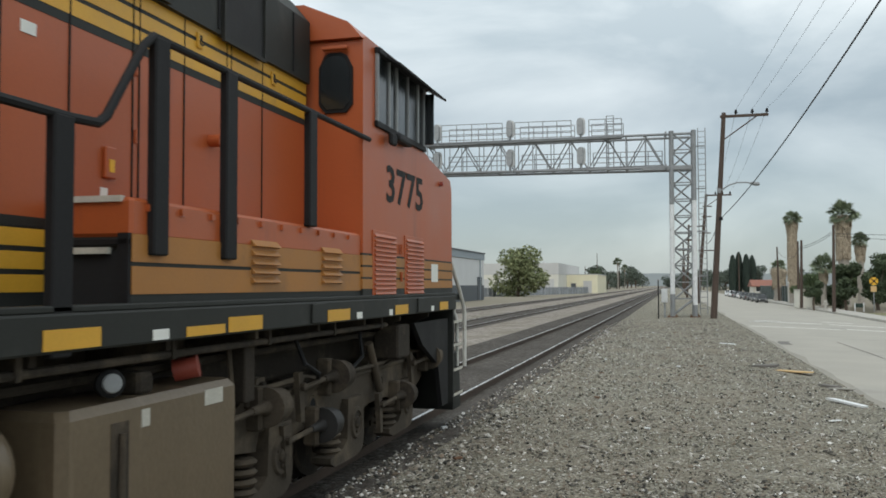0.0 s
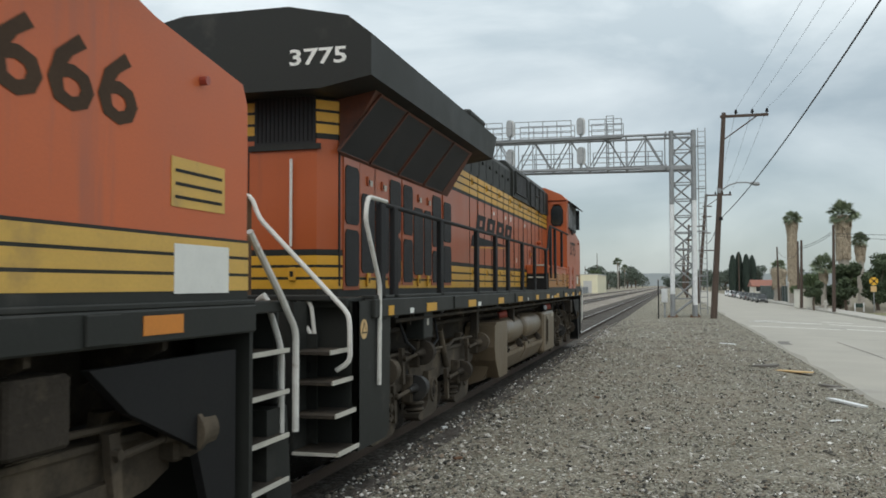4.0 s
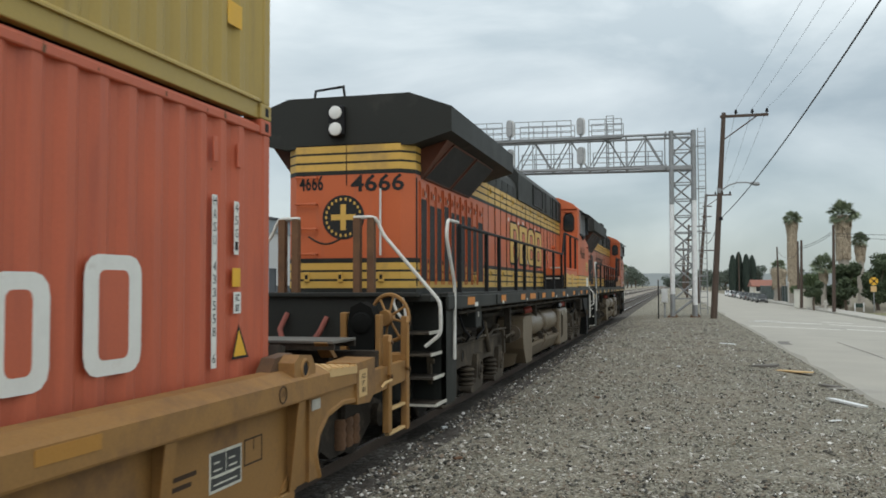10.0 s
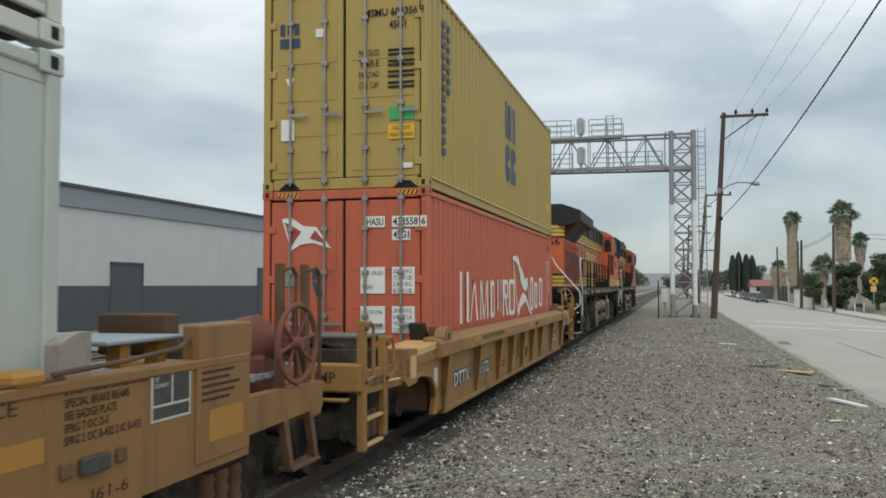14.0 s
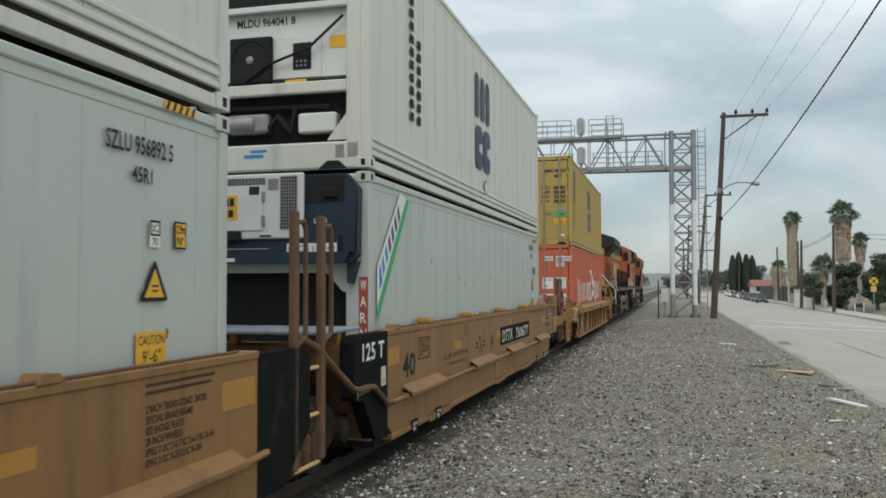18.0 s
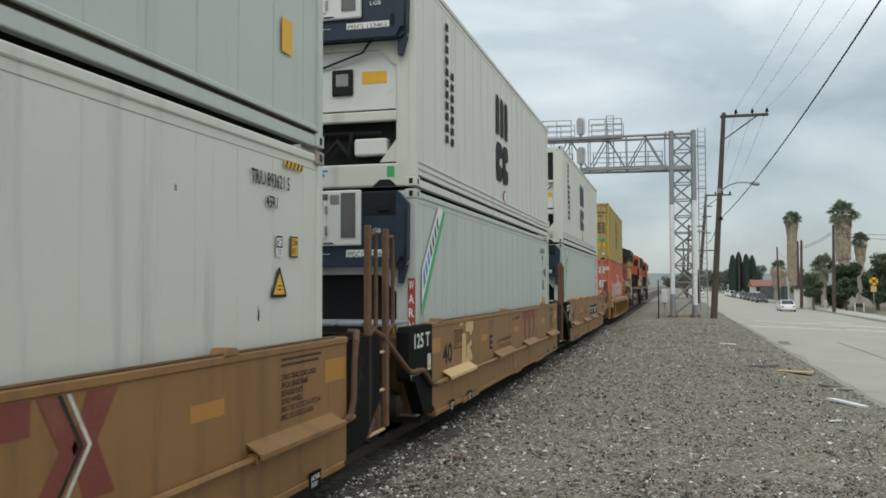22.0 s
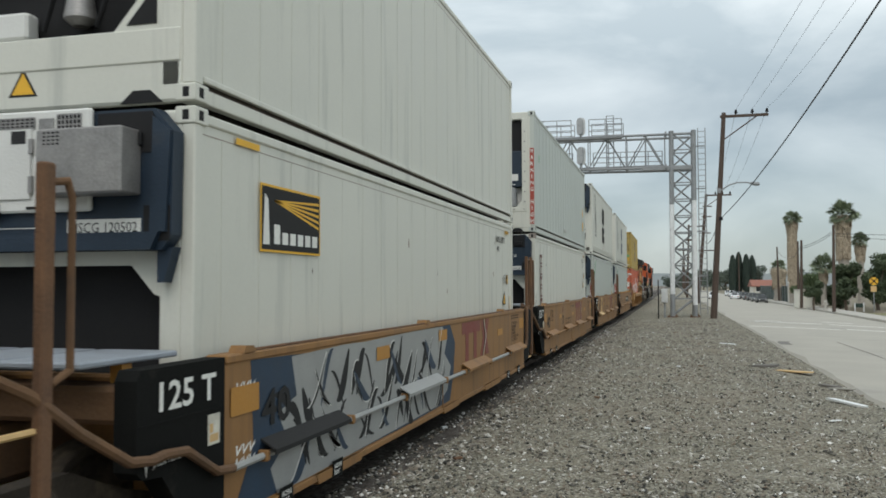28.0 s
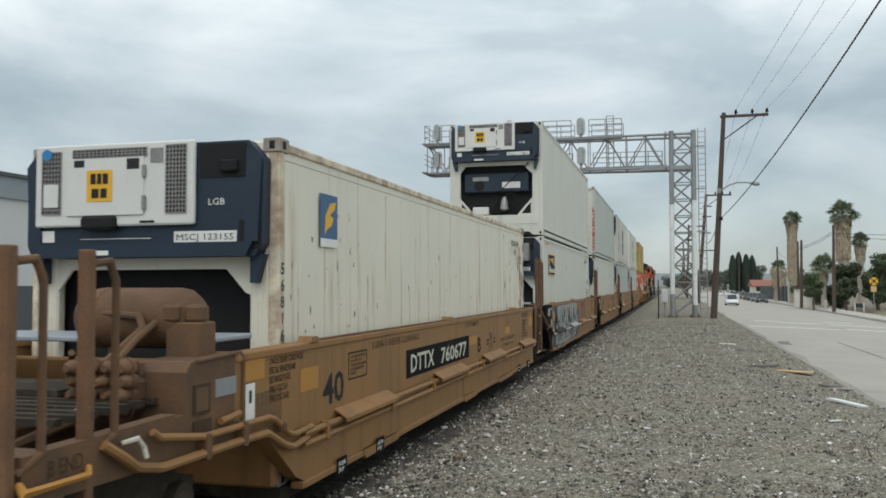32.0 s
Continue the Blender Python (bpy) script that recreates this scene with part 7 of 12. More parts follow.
    for x in (-0.8, -0.65, 0.55, 0.7):
        part("air_hose", Mb().tube([(x, -10.66, 1.05), (x, -10.8, 0.95), (x + 0.02, -10.86, 0.65), (x, -10.8, 0.45)], 0.022, 6), M_BLACK, e)
    lamp = part("headlight_housing", Mb().box(-0.25 if old else -0.62, -0.02 if old else -0.20, hood_rear - 0.12 - (0 if old else 0.1), hood_rear, 3.98 if old else 3.84, 4.42 if old else 4.14, 0.03), M_BLACK, e)
    for dx, dz in (((-0.135, 4.08), (-0.135, 4.31)) if old else ((-0.52, 3.99), (-0.30, 3.99))):
        part("headlight", Mb().lathe((dx, hood_rear - 0.12 - (0 if old else 0.1), dz), (dx, hood_rear - 0.15 - (0 if old else 0.1), dz), [(0, 0.095), (0.02, 0.09), (0.03, 0.05)], 16), M_LENS, lamp)
    # yellow reflector plates along the sill
    plates = ((-9.06, 0.45), (-6.55, 0.40), (-4.57, 0.46), (-3.46, 0.22), (-3.22, 0.46), (-1.77, 0.46), (-0.2, 0.46), (1.98, 0.44), (4.45, 0.6), (6.6, 0.4), (8.4, 0.4)) if old else \
             ((-9.73, 0.17), (-8.30, 0.44), (-6.12, 0.47), (-3.92, 0.46), (-2.0, 0.47), (0.21, 0.36), (1.82, 0.42), (3.56, 0.48), (5.25, 0.52), (7.1, 0.45), (8.9, 0.4))
    for y, w in plates:
        part("sill_plate", Mb().box(1.54, 1.545, y, y + w, 1.60 if not old else 1.63, 1.70 if not old else 1.74), M_YELLOW if not old else M_BRASS, e, "yellow reflective plate")
    for y, w in ((-8.6, 0.2), (-6.45, 0.12), (-3.9, 0.07), (0.62, 0.12), (2.9, 0.22), (5.9, 0.14), (8.05, 0.12)) if old else ((-8.98, 0.14), (-5.5, 0.2), (-0.9, 0.1), (2.7, 0.16), (3.05, 0.46), (5.95, 0.14), (6.9, 0.1), (8.5, 0.12)):
        part("sill_label", Mb().box(1.54, 1.545, y, y + w, 1.60, 1.66), M_WHITEMARK if w < 0.4 else M_YELLOW, e)
    for y in (-7.0, -2.4, 4.9, 7.9):
        part("jack_pad", Mb().box(1.54, 1.56, y, y + 0.28, 1.60, 1.76, 0.008), M_LOCOGREY, e)
    # emblem on the hood side: four slab shapes in the paint colours
    if old:
        a0, w, z0, z1 = -2.43, 1.0, 2.36, 3.33
        zm = (z0 + z1) / 2
        def rounded(y0, y1, a, b, rl, rr):
            pts = []
            for cx, cz, r, t0 in ((y1 - rr, a + rr, rr, -90), (y1 - rr, b - rr, rr, 0), (y0 + rl, b - rl, rl, 90), (y0 + rl, a + rl, rl, 180)):
                pts += [(cx + r * math.cos(math.radians(t0 + 22.5 * q)), cz + r * math.sin(math.radians(t0 + 22.5 * q))) for q in range(5)]
            return pts
        for i in range(4):
            y = a0 + i * 1.17
            rl, rr = ((0.05, 0.34), (0.05, 0.05), (0.32, 0.32), (0.05, 0.12))[i]
            g = part("emblem_slab", Mb().prism(rounded(y - 0.08, y + w + 0.06, z0, z1, rl + 0.04, rr + 0.04), H + 0.008, H + 0.010, "x"), M_DARKMARK, e, "dark outline of a painted emblem block")
            part("emblem_face", Mb().prism(rounded(y - 0.03, y + w + 0.01, z0 + 0.05, z1 - 0.05, rl, rr), H + 0.010, H + 0.012, "x"), M_YELLOW2, g, "pale yellow face of a painted emblem block")
            for a, b in ((z0 + 0.2, zm - 0.07), (zm + 0.07, z1 - 0.2)):
                part("emblem_slot_edge", Mb().prism(rounded(y + 0.31, y + w - 0.25, a - 0.03, b + 0.03, 0.06, 0.14), H + 0.012, H + 0.013, "x"), M_DARKMARK, g)
                part("emblem_gap", Mb().prism(rounded(y + 0.35, y + w - 0.29, a, b, 0.04, 0.11), H + 0.013, H + 0.014, "x"), O, g)
    else:
        for i in range(4):
            y = -3.0 + i * 0.92
            sk = 0.16
            part("emblem_block", Mb().prism([(y, 2.90), (y + 0.72, 2.90), (y + 0.72 + sk, 3.20), (y + sk, 3.20)], H + 0.008, H + 0.010, "x"), M_DARKMARK, e, "dark slanted painted emblem block")
            part("emblem_slot", Mb().prism([(y + 0.3, 2.99), (y + 0.5, 2.99), (y + 0.5 + sk * 0.4, 3.10), (y + 0.3 + sk * 0.4, 3.10)], H + 0.010, H + 0.012, "x"), O, e)
        part("emblem_stripe", Mb().prism([(-3.4, 2.60), (0.2, 2.74), (-3.3, 2.80)], H + 0.008, H + 0.010, "x"), M_DARKMARK, e)
        part("emblem_line", Mb().prism([(-3.4, 2.56), (0.4, 2.70), (0.4, 2.72), (-3.4, 2.585)], H + 0.010, H + 0.012, "x"), M_YELLOW, e)
    return e


# ---- containers ----
def casting(parent, x, y, z, sx, sy, material):
    c = part("corner_casting", Mb().box(x, x - sx * 0.16, y, y - sy * 0.18, z - 0.06, z + 0.06, 0.008), material, parent)
    part("casting_hole", Mb().box(x + sx * 0.001, x - sx * 0.02, y - sy * 0.05, y - sy * 0.11, z - 0.035, z + 0.035).box(x - sx * 0.05, x - sx * 0.10, y + sy * 0.001, y - sy * 0.02, z - 0.035, z + 0.035), M_SHADEBLACK, c)


def container_shell(name, label, material, place, z, group, corrugated=True, frame_mat=None, height=2.896, ridges=3, cast=None):
    """A 40-foot box; its space has z = 0 at its floor, y forward, the end that shows at -6.096."""
    c = thing(name, label, "container", group=group)
    mover(c, place, z)
    fm = frame_mat or material
    L, W, Hh = 6.096, 1.219, height
    for sx in (1, -1):
        for sy in (1, -1):
            part("corner_post", Mb().box(sx * (W - 0.008), sx * (W - 0.11), sy * (L - 0.01), sy * (L - 0.12), 0.12, Hh - 0.12, 0.01), fm, c)
            casting(c, sx * W, sy * L, 0.06, sx, sy, cast or fm)
            casting(c, sx * W, sy * L, Hh - 0.06, sx, sy, cast or fm)
        if corrugated:
            part("top_rail", Mb().box(sx * (W - 0.008), sx * (W - 0.10), -L + 0.18, L - 0.18, Hh - 0.115, Hh - 0.055, 0.008), fm, c)
            part("bottom_rail", Mb().box(sx * (W - 0.026), sx * (W - 0.10), -L + 0.18, L - 0.18, 0.0, 0.13, 0.006), fm, c)
            part("rail_flange", Mb().prism([(sx * (W - 0.004), 0.128), (sx * (W - 0.004), 0.142), (sx * (W - 0.022), 0.165), (sx * (W - 0.08), 0.165), (sx * (W - 0.08), 0.128)], -L + 0.18, L - 0.18, "y"), fm, c)
        else:
            part("top_rail", Mb().box(sx * (W - 0.012), sx * (W - 0.10), -L + 0.18, L - 0.18, Hh - 0.105, Hh - 0.03, 0.012), fm, c)
            part("bottom_rail", Mb().box(sx * (W - 0.016), sx * (W - 0.10), -L + 0.18, L - 0.18, 0.0, 0.10, 0.008), fm, c)
        m = Mb()
        if corrugated:
            prof = []
            y = -L + 0.12
            while y < L - 0.12 - 0.27:
                prof += [(y, 0.0), (y + 0.072, 0.0), (y + 0.14, 0.034), (y + 0.21, 0.034)]
                y += 0.2755
            prof += [(L - 0.12, 0.0)]
            xo = W - 0.02
            m.loop([[(sx * (xo - d), yy, zz) for yy, d in prof] for zz in (0.15, Hh - 0.1)], caps=False, closed=False)
        else:
            m.box(sx * (W - 0.03), sx * (W - 0.05), -L + 0.11, L - 0.11, 0.15, Hh - 0.09)
        part("side_wall", m, material, c)
        if not corrugated:
            part("top_groove", Mb().box(sx * (W - 0.0285), sx * (W - 0.032), -L + 0.12, L - 0.12, Hh - 0.180, Hh - 0.172), M_CASTING, c)
            for k in range(20):
                y = -L + 0.12 + (2 * L - 0.24) * (k + 0.5) / 20
                part("panel_seam", Mb().box(sx * (W - 0.026), sx * (W - 0.031), y - 0.007, y + 0.007, 0.18, Hh - 0.19), material, c)
            if ridges == 1:
                part("top_groove", Mb().box(sx * (W - 0.0285), sx * (W - 0.032), -L + 0.12, L - 0.12, 0.104, 0.110), M_CASTING, c)
            for k in range(ridges):
                part("side_groove", Mb().box(sx * (W - 0.008), sx * (W - 0.032), -L + 0.14, L - 0.14, 0.148 + k * 0.085, 0.190 + k * 0.085, 0.008), material, c)
    part("roof", Mb().box(-W + 0.05, W - 0.05, -L + 0.05, L - 0.05, Hh - 0.06, Hh - 0.03), material, c)
    part("floor", Mb().box(-W + 0.05, W - 0.05, -L + 0.05, L - 0.05, 0.05, 0.16), M_UNDER, c)
    part("front_wall", Mb().box(-W + 0.06, W - 0.06, L - 0.07, L - 0.03, 0.1, Hh - 0.08), material, c)
    return c


def container_doors(c, material, lights, Hh=2.896):
    """Double doors with four lock rods, on the end at -6.096."""
    L, W = 6.096, 1.219
    y = -L + 0.02
    part("door_header", Mb().box(-W + 0.16, W - 0.16, y, y + 0.1, Hh - 0.13, Hh - 0.005, 0.01), material, c)
    part("door_sill", Mb().box(-W + 0.16, W - 0.16, y, y + 0.12, 0.0, 0.15, 0.01), material, c)
    part("door_gasket", Mb().box(-W + 0.1, W - 0.1, y + 0.04, y + 0.07, 0.14, Hh - 0.12), M_SHADEBLACK, c)
    for x0, x1 in ((-W + 0.13, -0.02), (0.02, W - 0.13)):
        d = part("door", Mb().box(x0, x1, y + 0.01, y + 0.045, 0.16, Hh - 0.16, 0.008), material, c)
        for k in range(3):
            z0 = 0.25 + k * 0.5
            part("door_panel", Mb().box(x0 + 0.09, x1 - 0.09, y + 0.003, y + 0.012, z0, z0 + 0.40, 0.012), material, d)
        part("door_panel", Mb().box(x0 + 0.09, x1 - 0.09, y + 0.003, y + 0.012, 1.78, Hh - 0.28, 0.012), material, d)
        for fx in (0.28, 0.76):
            x = x0 + (x1 - x0) * fx
            rod = part("lock_rod", Mb().cyl((x, y - 0.035, 0.06), (x, y - 0.035, Hh - 0.06), 0.019, 8), M_BARE, d)
            for z in (0.12, 0.55, 1.15, 1.75, 2.35, Hh - 0.14):
                part("rod_guide", Mb().box(x - 0.045, x + 0.045, y - 0.055, y + 0.01, z - 0.03, z + 0.03, 0.006), M_BARE, rod)
            part("lock_handle", Mb().box(x - 0.02, x + 0.26, y - 0.06, y - 0.045, 1.02, 1.06, 0.004), M_BARE, rod)
        for z in (0.35, 0.95, 1.65, 2.35):
            xx = x0 if x0 < -0.5 else x1
            part("hinge", Mb().box(xx - 0.07, xx + 0.07, y - 0.012, y + 0.03, z - 0.05, z + 0.05, 0.008), material, d)


def genset_end(c, style, material, Hh=2.896, number=None):
    """The machinery end of a refrigerated box at -6.096: frame, unit, covers. style: 'genset' (clip-on navy generator) or 'reefer' (bare unit)."""
    L, W = 6.096, 1.219
    y = -L
    part("end_frame", Mb().box(-W + 0.12, W - 0.12, y + 0.01, y + 0.10, 0.0, 0.30, 0.02).box(-W + 0.12, W - 0.12, y + 0.01, y + 0.10, Hh - 0.2, Hh - 0.02, 0.02), material, c)
    part("end_post", Mb().box(-W + 0.10, -W + 0.28, y + 0.01, y + 0.12, 0.1, Hh - 0.1, 0.02).box(W - 0.28, W - 0.10, y + 0.01, y + 0.12, 0.1, Hh - 0.1, 0.02), material, c)
    # flat black sheet that paints the shade deep in the machinery bay
    part("unit_recess", Mb().box(-W + 0.2, W - 0.2, y + 0.22, y + 0.30, 0.15, Hh - 0.15), M_SHADEBLACK, c)
    # lower compartment: coils, compressor
    if style == "reefer":
        part("compressor_block", Mb().box(-0.52, -0.02, y + 0.06, y + 0.22, 0.44, 0.66, 0.03), M_BARE, c)
        for k in range(6):
            part("cooling_fin", Mb().box(-0.42 + k * 0.035, -0.41 + k * 0.035, y + 0.05, y + 0.06, 0.48, 0.62), M_SHADEBLACK, c)
    if style not in ("open", "genset_open"):
        part("compressor", Mb().lathe((-0.55, y + 0.14, 0.55), (-0.15, y + 0.14, 0.55), [(0, 0.06), (0.04, 0.12), (0.36, 0.12), (0.4, 0.06)], 14), M_BARE, c)
        part("unit_box", Mb().box(-0.85, -0.6, y + 0.05, y + 0.22, 0.42, 0.66, 0.02), M_COVER, c)
        part("unit_box", Mb().box(0.35, 0.8, y + 0.06, y + 0.22, 0.42, 0.64, 0.02), M_COVER, c)
        part("unit_pipe", Mb().tube([(-0.1, y + 0.12, 0.42), (0.1, y + 0.1, 0.62), (0.25, y + 0.12, 0.44), (0.3, y + 0.12, 0.75)], 0.03, 6).tube([(-0.8, y + 0.14, 0.75), (0.7, y + 0.14, 0.72)], 0.025, 6), M_SHADEBLACK, c)
        part("cross_beam", Mb().box(-W + 0.2, W - 0.2, y + 0.03, y + 0.12, 0.86, 0.99, 0.015), material, c)
        for sx in (-1, 1):
            part("gusset", Mb().prism([(sx * 0.95, 0.32), (sx * 0.72, 0.32), (sx * 0.95, 0.62)], y + 0.02, y + 0.06, "y"), material, c)
    if style in ("genset", "mixed", "genset_open"):
        d = 0.14
        g = part("generator_set", Mb().prism([(-1.10, 1.92), (1.06, 1.90), (1.13, 2.0), (1.14, 2.70), (1.0, 2.86), (-1.02, 2.86), (-1.14, 2.72), (-1.14, 2.02)], y - d, y - 0.01, "y"), M_NAVY, c, "navy clip-on generator housing")
        f = y - d
        part("lower_lip", Mb().prism([(-1.0, 1.90), (1.0, 1.90), (1.06, 2.02), (-1.06, 2.02)], f - 0.05, f, "y"), M_NAVY, g)
        part("lintel", Mb().prism([(-1.05, 1.90), (1.05, 1.90), (1.05, 1.55), (0.90, 1.60), (0.72, 1.80), (-0.80, 1.80), (-0.95, 1.60), (-1.05, 1.55)], y + 0.02, y + 0.05, "y"), material, c)
        cov = part("panel_cover", Mb().box(-1.03, 0.53, f - 0.05, f, 2.17, 2.88, 0.03), M_COVER, g, "white generator cover")
        for a, b, z0, z1, nx, nz in ((0.27, 0.46, 2.27, 2.84, 6, 16), (-0.95, -0.76, 2.28, 2.82, 6, 14), (-0.64, 0.085, 2.76, 2.83, 18, 3)):
            part("vent", Mb().box(a, b, f - 0.054, f - 0.05, z0, z1), M_SHADEBLACK, cov)
            bars = Mb()
            for k in range(nz + 1):
                z = z0 + (z1 - z0) * k / nz
                bars.box(a, b, f - 0.060, f - 0.055, z - 0.005, z + 0.005)
            for k in range(nx + 1):
                x = a + (b - a) * k / nx
                bars.box(x - 0.005, x + 0.005, f - 0.061, f - 0.056, z0, z1)
            part("vent_grid", bars, M_BARE, cov)
        part("vent_plate", Mb().box(-0.93, -0.78, f - 0.066, f - 0.060, 2.34, 2.54, 0.004), M_COVER, cov)
        part("oval_badge", Mb().lathe((-0.90, f - 0.062, 2.80), (-0.90, f - 0.066, 2.80), [(0, 0.05), (0.004, 0.05)], 16), M_CYANMARK, cov, "small blue oval sticker")
        door = part("door_leaf", Mb().box(-0.69, 0.06, f - 0.065, f - 0.05, 2.26, 2.75, 0.01), M_COVER, cov)
        part("square_badge", Mb().box(-0.49, -0.24, f - 0.070, f - 0.065, 2.38, 2.65), M_YELMARK, door, "yellow square sticker")
        part("badge_mark", Mb().box(-0.45, -0.40, f - 0.073, f - 0.070, 2.53, 2.62).box(-0.385, -0.345, f - 0.073, f - 0.070, 2.53, 2.62).box(-0.33, -0.28, f - 0.073, f - 0.070, 2.53, 2.62).box(-0.44, -0.37, f - 0.073, f - 0.070, 2.41, 2.49).box(-0.35, -0.29, f - 0.073, f - 0.070, 2.41, 2.49), M_DARKMARK, door)
        part("latch", Mb().box(0.05, 0.08, f - 0.075, f - 0.05, 2.30, 2.42).box(0.05, 0.08, f - 0.075, f - 0.05, 2.58, 2.68), M_BARE, door)
        part("small_window", Mb().box(-0.10, 0.02, f - 0.068, f - 0.064, 2.65, 2.74).box(-0.62, -0.52, f - 0.068, f - 0.064, 2.68, 2.74), M_SCREEN, door)
        part("door_plate", Mb().box(0.12, 0.24, f - 0.058, f - 0.05, 2.70, 2.82), M_BARE, cov)
        part("cover_note", Mb().box(0.02, 0.16, f - 0.054, f - 0.05, 2.19, 2.21), M_DARKMARK, cov)
        part("handle", Mb().box(-0.55, -0.20, f - 0.09, f, 2.14, 2.26, 0.025), M_SHADEBLACK, g)
        ns = part("number_strip", Mb().box(0.32, 0.90, f - 0.006, f, 2.0, 2.115), M_WHITEMARK, g, "white unit number strip")
        end_text("unit_number", "MSCJ 123155" if number is None else number, 0.345, 2.022, 0.53, 0.07, f - 0.008, M_DARKMARK, ns)
        part("small_sticker", Mb().box(-0.52, -0.28, f - 0.056, f - 0.05, 1.92, 1.96).box(-1.0, -0.86, f - 0.006, f, 2.04, 2.14), M_WHITEMARK, g)
        end_text("maker_letters", "LGB", 0.64, 2.33, 0.15, 0.055, f - 0.006, M_WHITEMARK, g)
        part("side_notch", Mb().box(0.92, 1.12, f - 0.004, f, 1.96, 2.20), M_SHADEBLACK, g)
        part("top_intake", Mb().prism([(0.56, 2.56), (1.0, 2.56), (1.08, 2.66), (0.98, 2.84), (0.56, 2.84)], f - 0.01, f, "y"), M_SHADEBLACK, g)
        part("intake_cowl", Mb().box(0.76, 0.92, f - 0.05, f - 0.01, 2.60, 2.70, 0.015), M_BLACK, g)
        part("seam_line", Mb().box(-0.6, 0.1, f - 0.003, f, 2.06, 2.066), M_COVER, g)
        for sx in (1, -1):
            part("side_bracket", Mb().prism([(sx * 1.0, 1.92), (sx * 1.12, 1.92), (sx * 1.05, 1.68), (sx * 1.0, 1.68)], y - 0.1, y, "y"), M_NAVY, g)
            part("side_step", Mb().prism([(sx * 0.98, 2.02), (sx * 1.10, 2.02), (sx * 1.13, 2.7), (sx * 1.0, 2.8)], f - 0.03, f, "y"), M_NAVY, g)
    if style == "mixed":
        part("service_panel", Mb().box(-W + 0.24, W - 0.24, y + 0.06, y + 0.20, 1.02, 1.86), M_COVER, c)
        cb = part("control_box", Mb().box(0.05, 0.34, y + 0.02, y + 0.06, 1.22, 1.56, 0.01), M_BLACK, c)
        part("control_frame", Mb().box(0.11, 0.28, y + 0.016, y + 0.02, 1.34, 1.50), M_BARE, cb)
        part("yellow_notice", Mb().box(0.46, 0.80, y + 0.054, y + 0.06, 1.36, 1.52), M_YELMARK, c)
        part("panel_door", Mb().box(-0.85, -0.10, y + 0.045, y + 0.06, 1.10, 1.75, 0.008), M_COVER, c)
        part("cable", Mb().tube([(0.9, y - 0.12, 2.2), (0.5, y - 0.04, 1.75), (0.0, y + 0.02, 1.62), (-0.4, y + 0.02, 1.5)], 0.015, 6), M_BLACK, c)
    if style == "genset_open":
        part("base_panel", Mb().box(-W + 0.12, W - 0.12, y + 0.0, y + 0.06, 0.28, 0.52, 0.01), material, c)
        for sx in (-1, 1):
            part("frame_brace", Mb().prism([(sx * 0.95, 0.52), (sx * 0.55, 0.52), (sx * 0.95, 0.98)], y + 0.02, y + 0.05, "y"), material, c)
            part("brace_gap", Mb().prism([(sx * 0.90, 0.56), (sx * 0.66, 0.56), (sx * 0.90, 0.84)], y + 0.012, y + 0.02, "y"), M_SHADEBLACK, c)
        mu = part("machinery_unit", Mb().box(-0.85, 0.85, y + 0.08, y + 0.2, 1.12, 1.62, 0.03), M_NAVY, c, "navy machinery unit behind the frame")
        part("machinery_plate", Mb().box(0.15, 0.62, y + 0.07, y + 0.08, 1.22, 1.38), M_COVER, mu)
        part("machinery_plate", Mb().box(-0.62, -0.2, y + 0.07, y + 0.08, 1.42, 1.52), M_BARE, mu)
        part("machinery_fan", Mb().lathe((-0.45, y + 0.075, 1.30), (-0.45, y + 0.06, 1.30), [(0, 0.13), (0.015, 0.12)], 18), M_SHADEBLACK, mu)
        part("junction_box", Mb().box(-0.62, -0.2, y + 0.04, y + 0.18, 0.54, 0.74, 0.02), M_COVER, c)
        part("compressor", Mb().lathe((0.2, y + 0.12, 0.62), (0.2, y + 0.12, 1.05), [(0, 0.06), (0.05, 0.12), (0.25, 0.09), (0.4, 0.05)], 12), M_BARE, c)
        part("unit_pipe", Mb().tube([(-0.1, y + 0.1, 0.6), (0.05, y + 0.06, 0.95), (0.4, y + 0.08, 1.1)], 0.02, 6).tube([(0.35, y + 0.1, 0.6), (0.5, y + 0.06, 0.9), (0.45, y + 0.1, 1.1)], 0.018, 6).tube([(0.85, y + 0.0, 1.85), (0.3, y - 0.05, 1.3), (0.0, y + 0.0, 1.05)], 0.014, 6), M_BLACK, c)
    if style == "open":
        # bolted white frame round a navy fan unit, pipes and a grey canister
        part("base_panel", Mb().box(-W + 0.12, W - 0.12, y + 0.0, y + 0.06, 0.10, 0.49, 0.01), material, c)
        fr = part("bolted_frame", Mb().box(-1.03, 1.03, y - 0.012, y + 0.02, 0.48, 0.60, 0.006).box(0.91, 1.03, y - 0.012, y + 0.02, 0.60, 2.72, 0.006).box(-1.03, -0.91, y - 0.012, y + 0.02, 0.60, 2.72, 0.006).prism([(0.91, 0.60), (0.78, 0.60), (0.91, 0.75)], y - 0.012, y + 0.02, "y").prism([(-0.91, 0.60), (-0.78, 0.60), (-0.91, 0.75)], y - 0.012, y + 0.02, "y"), material, c)
        for k in range(9):
            part("bolt", Mb().cyl((-0.96 + 0.24 * k, y - 0.03, 0.54), (-0.96 + 0.24 * k, y - 0.01, 0.54), 0.018, 6), M_BARE, fr)
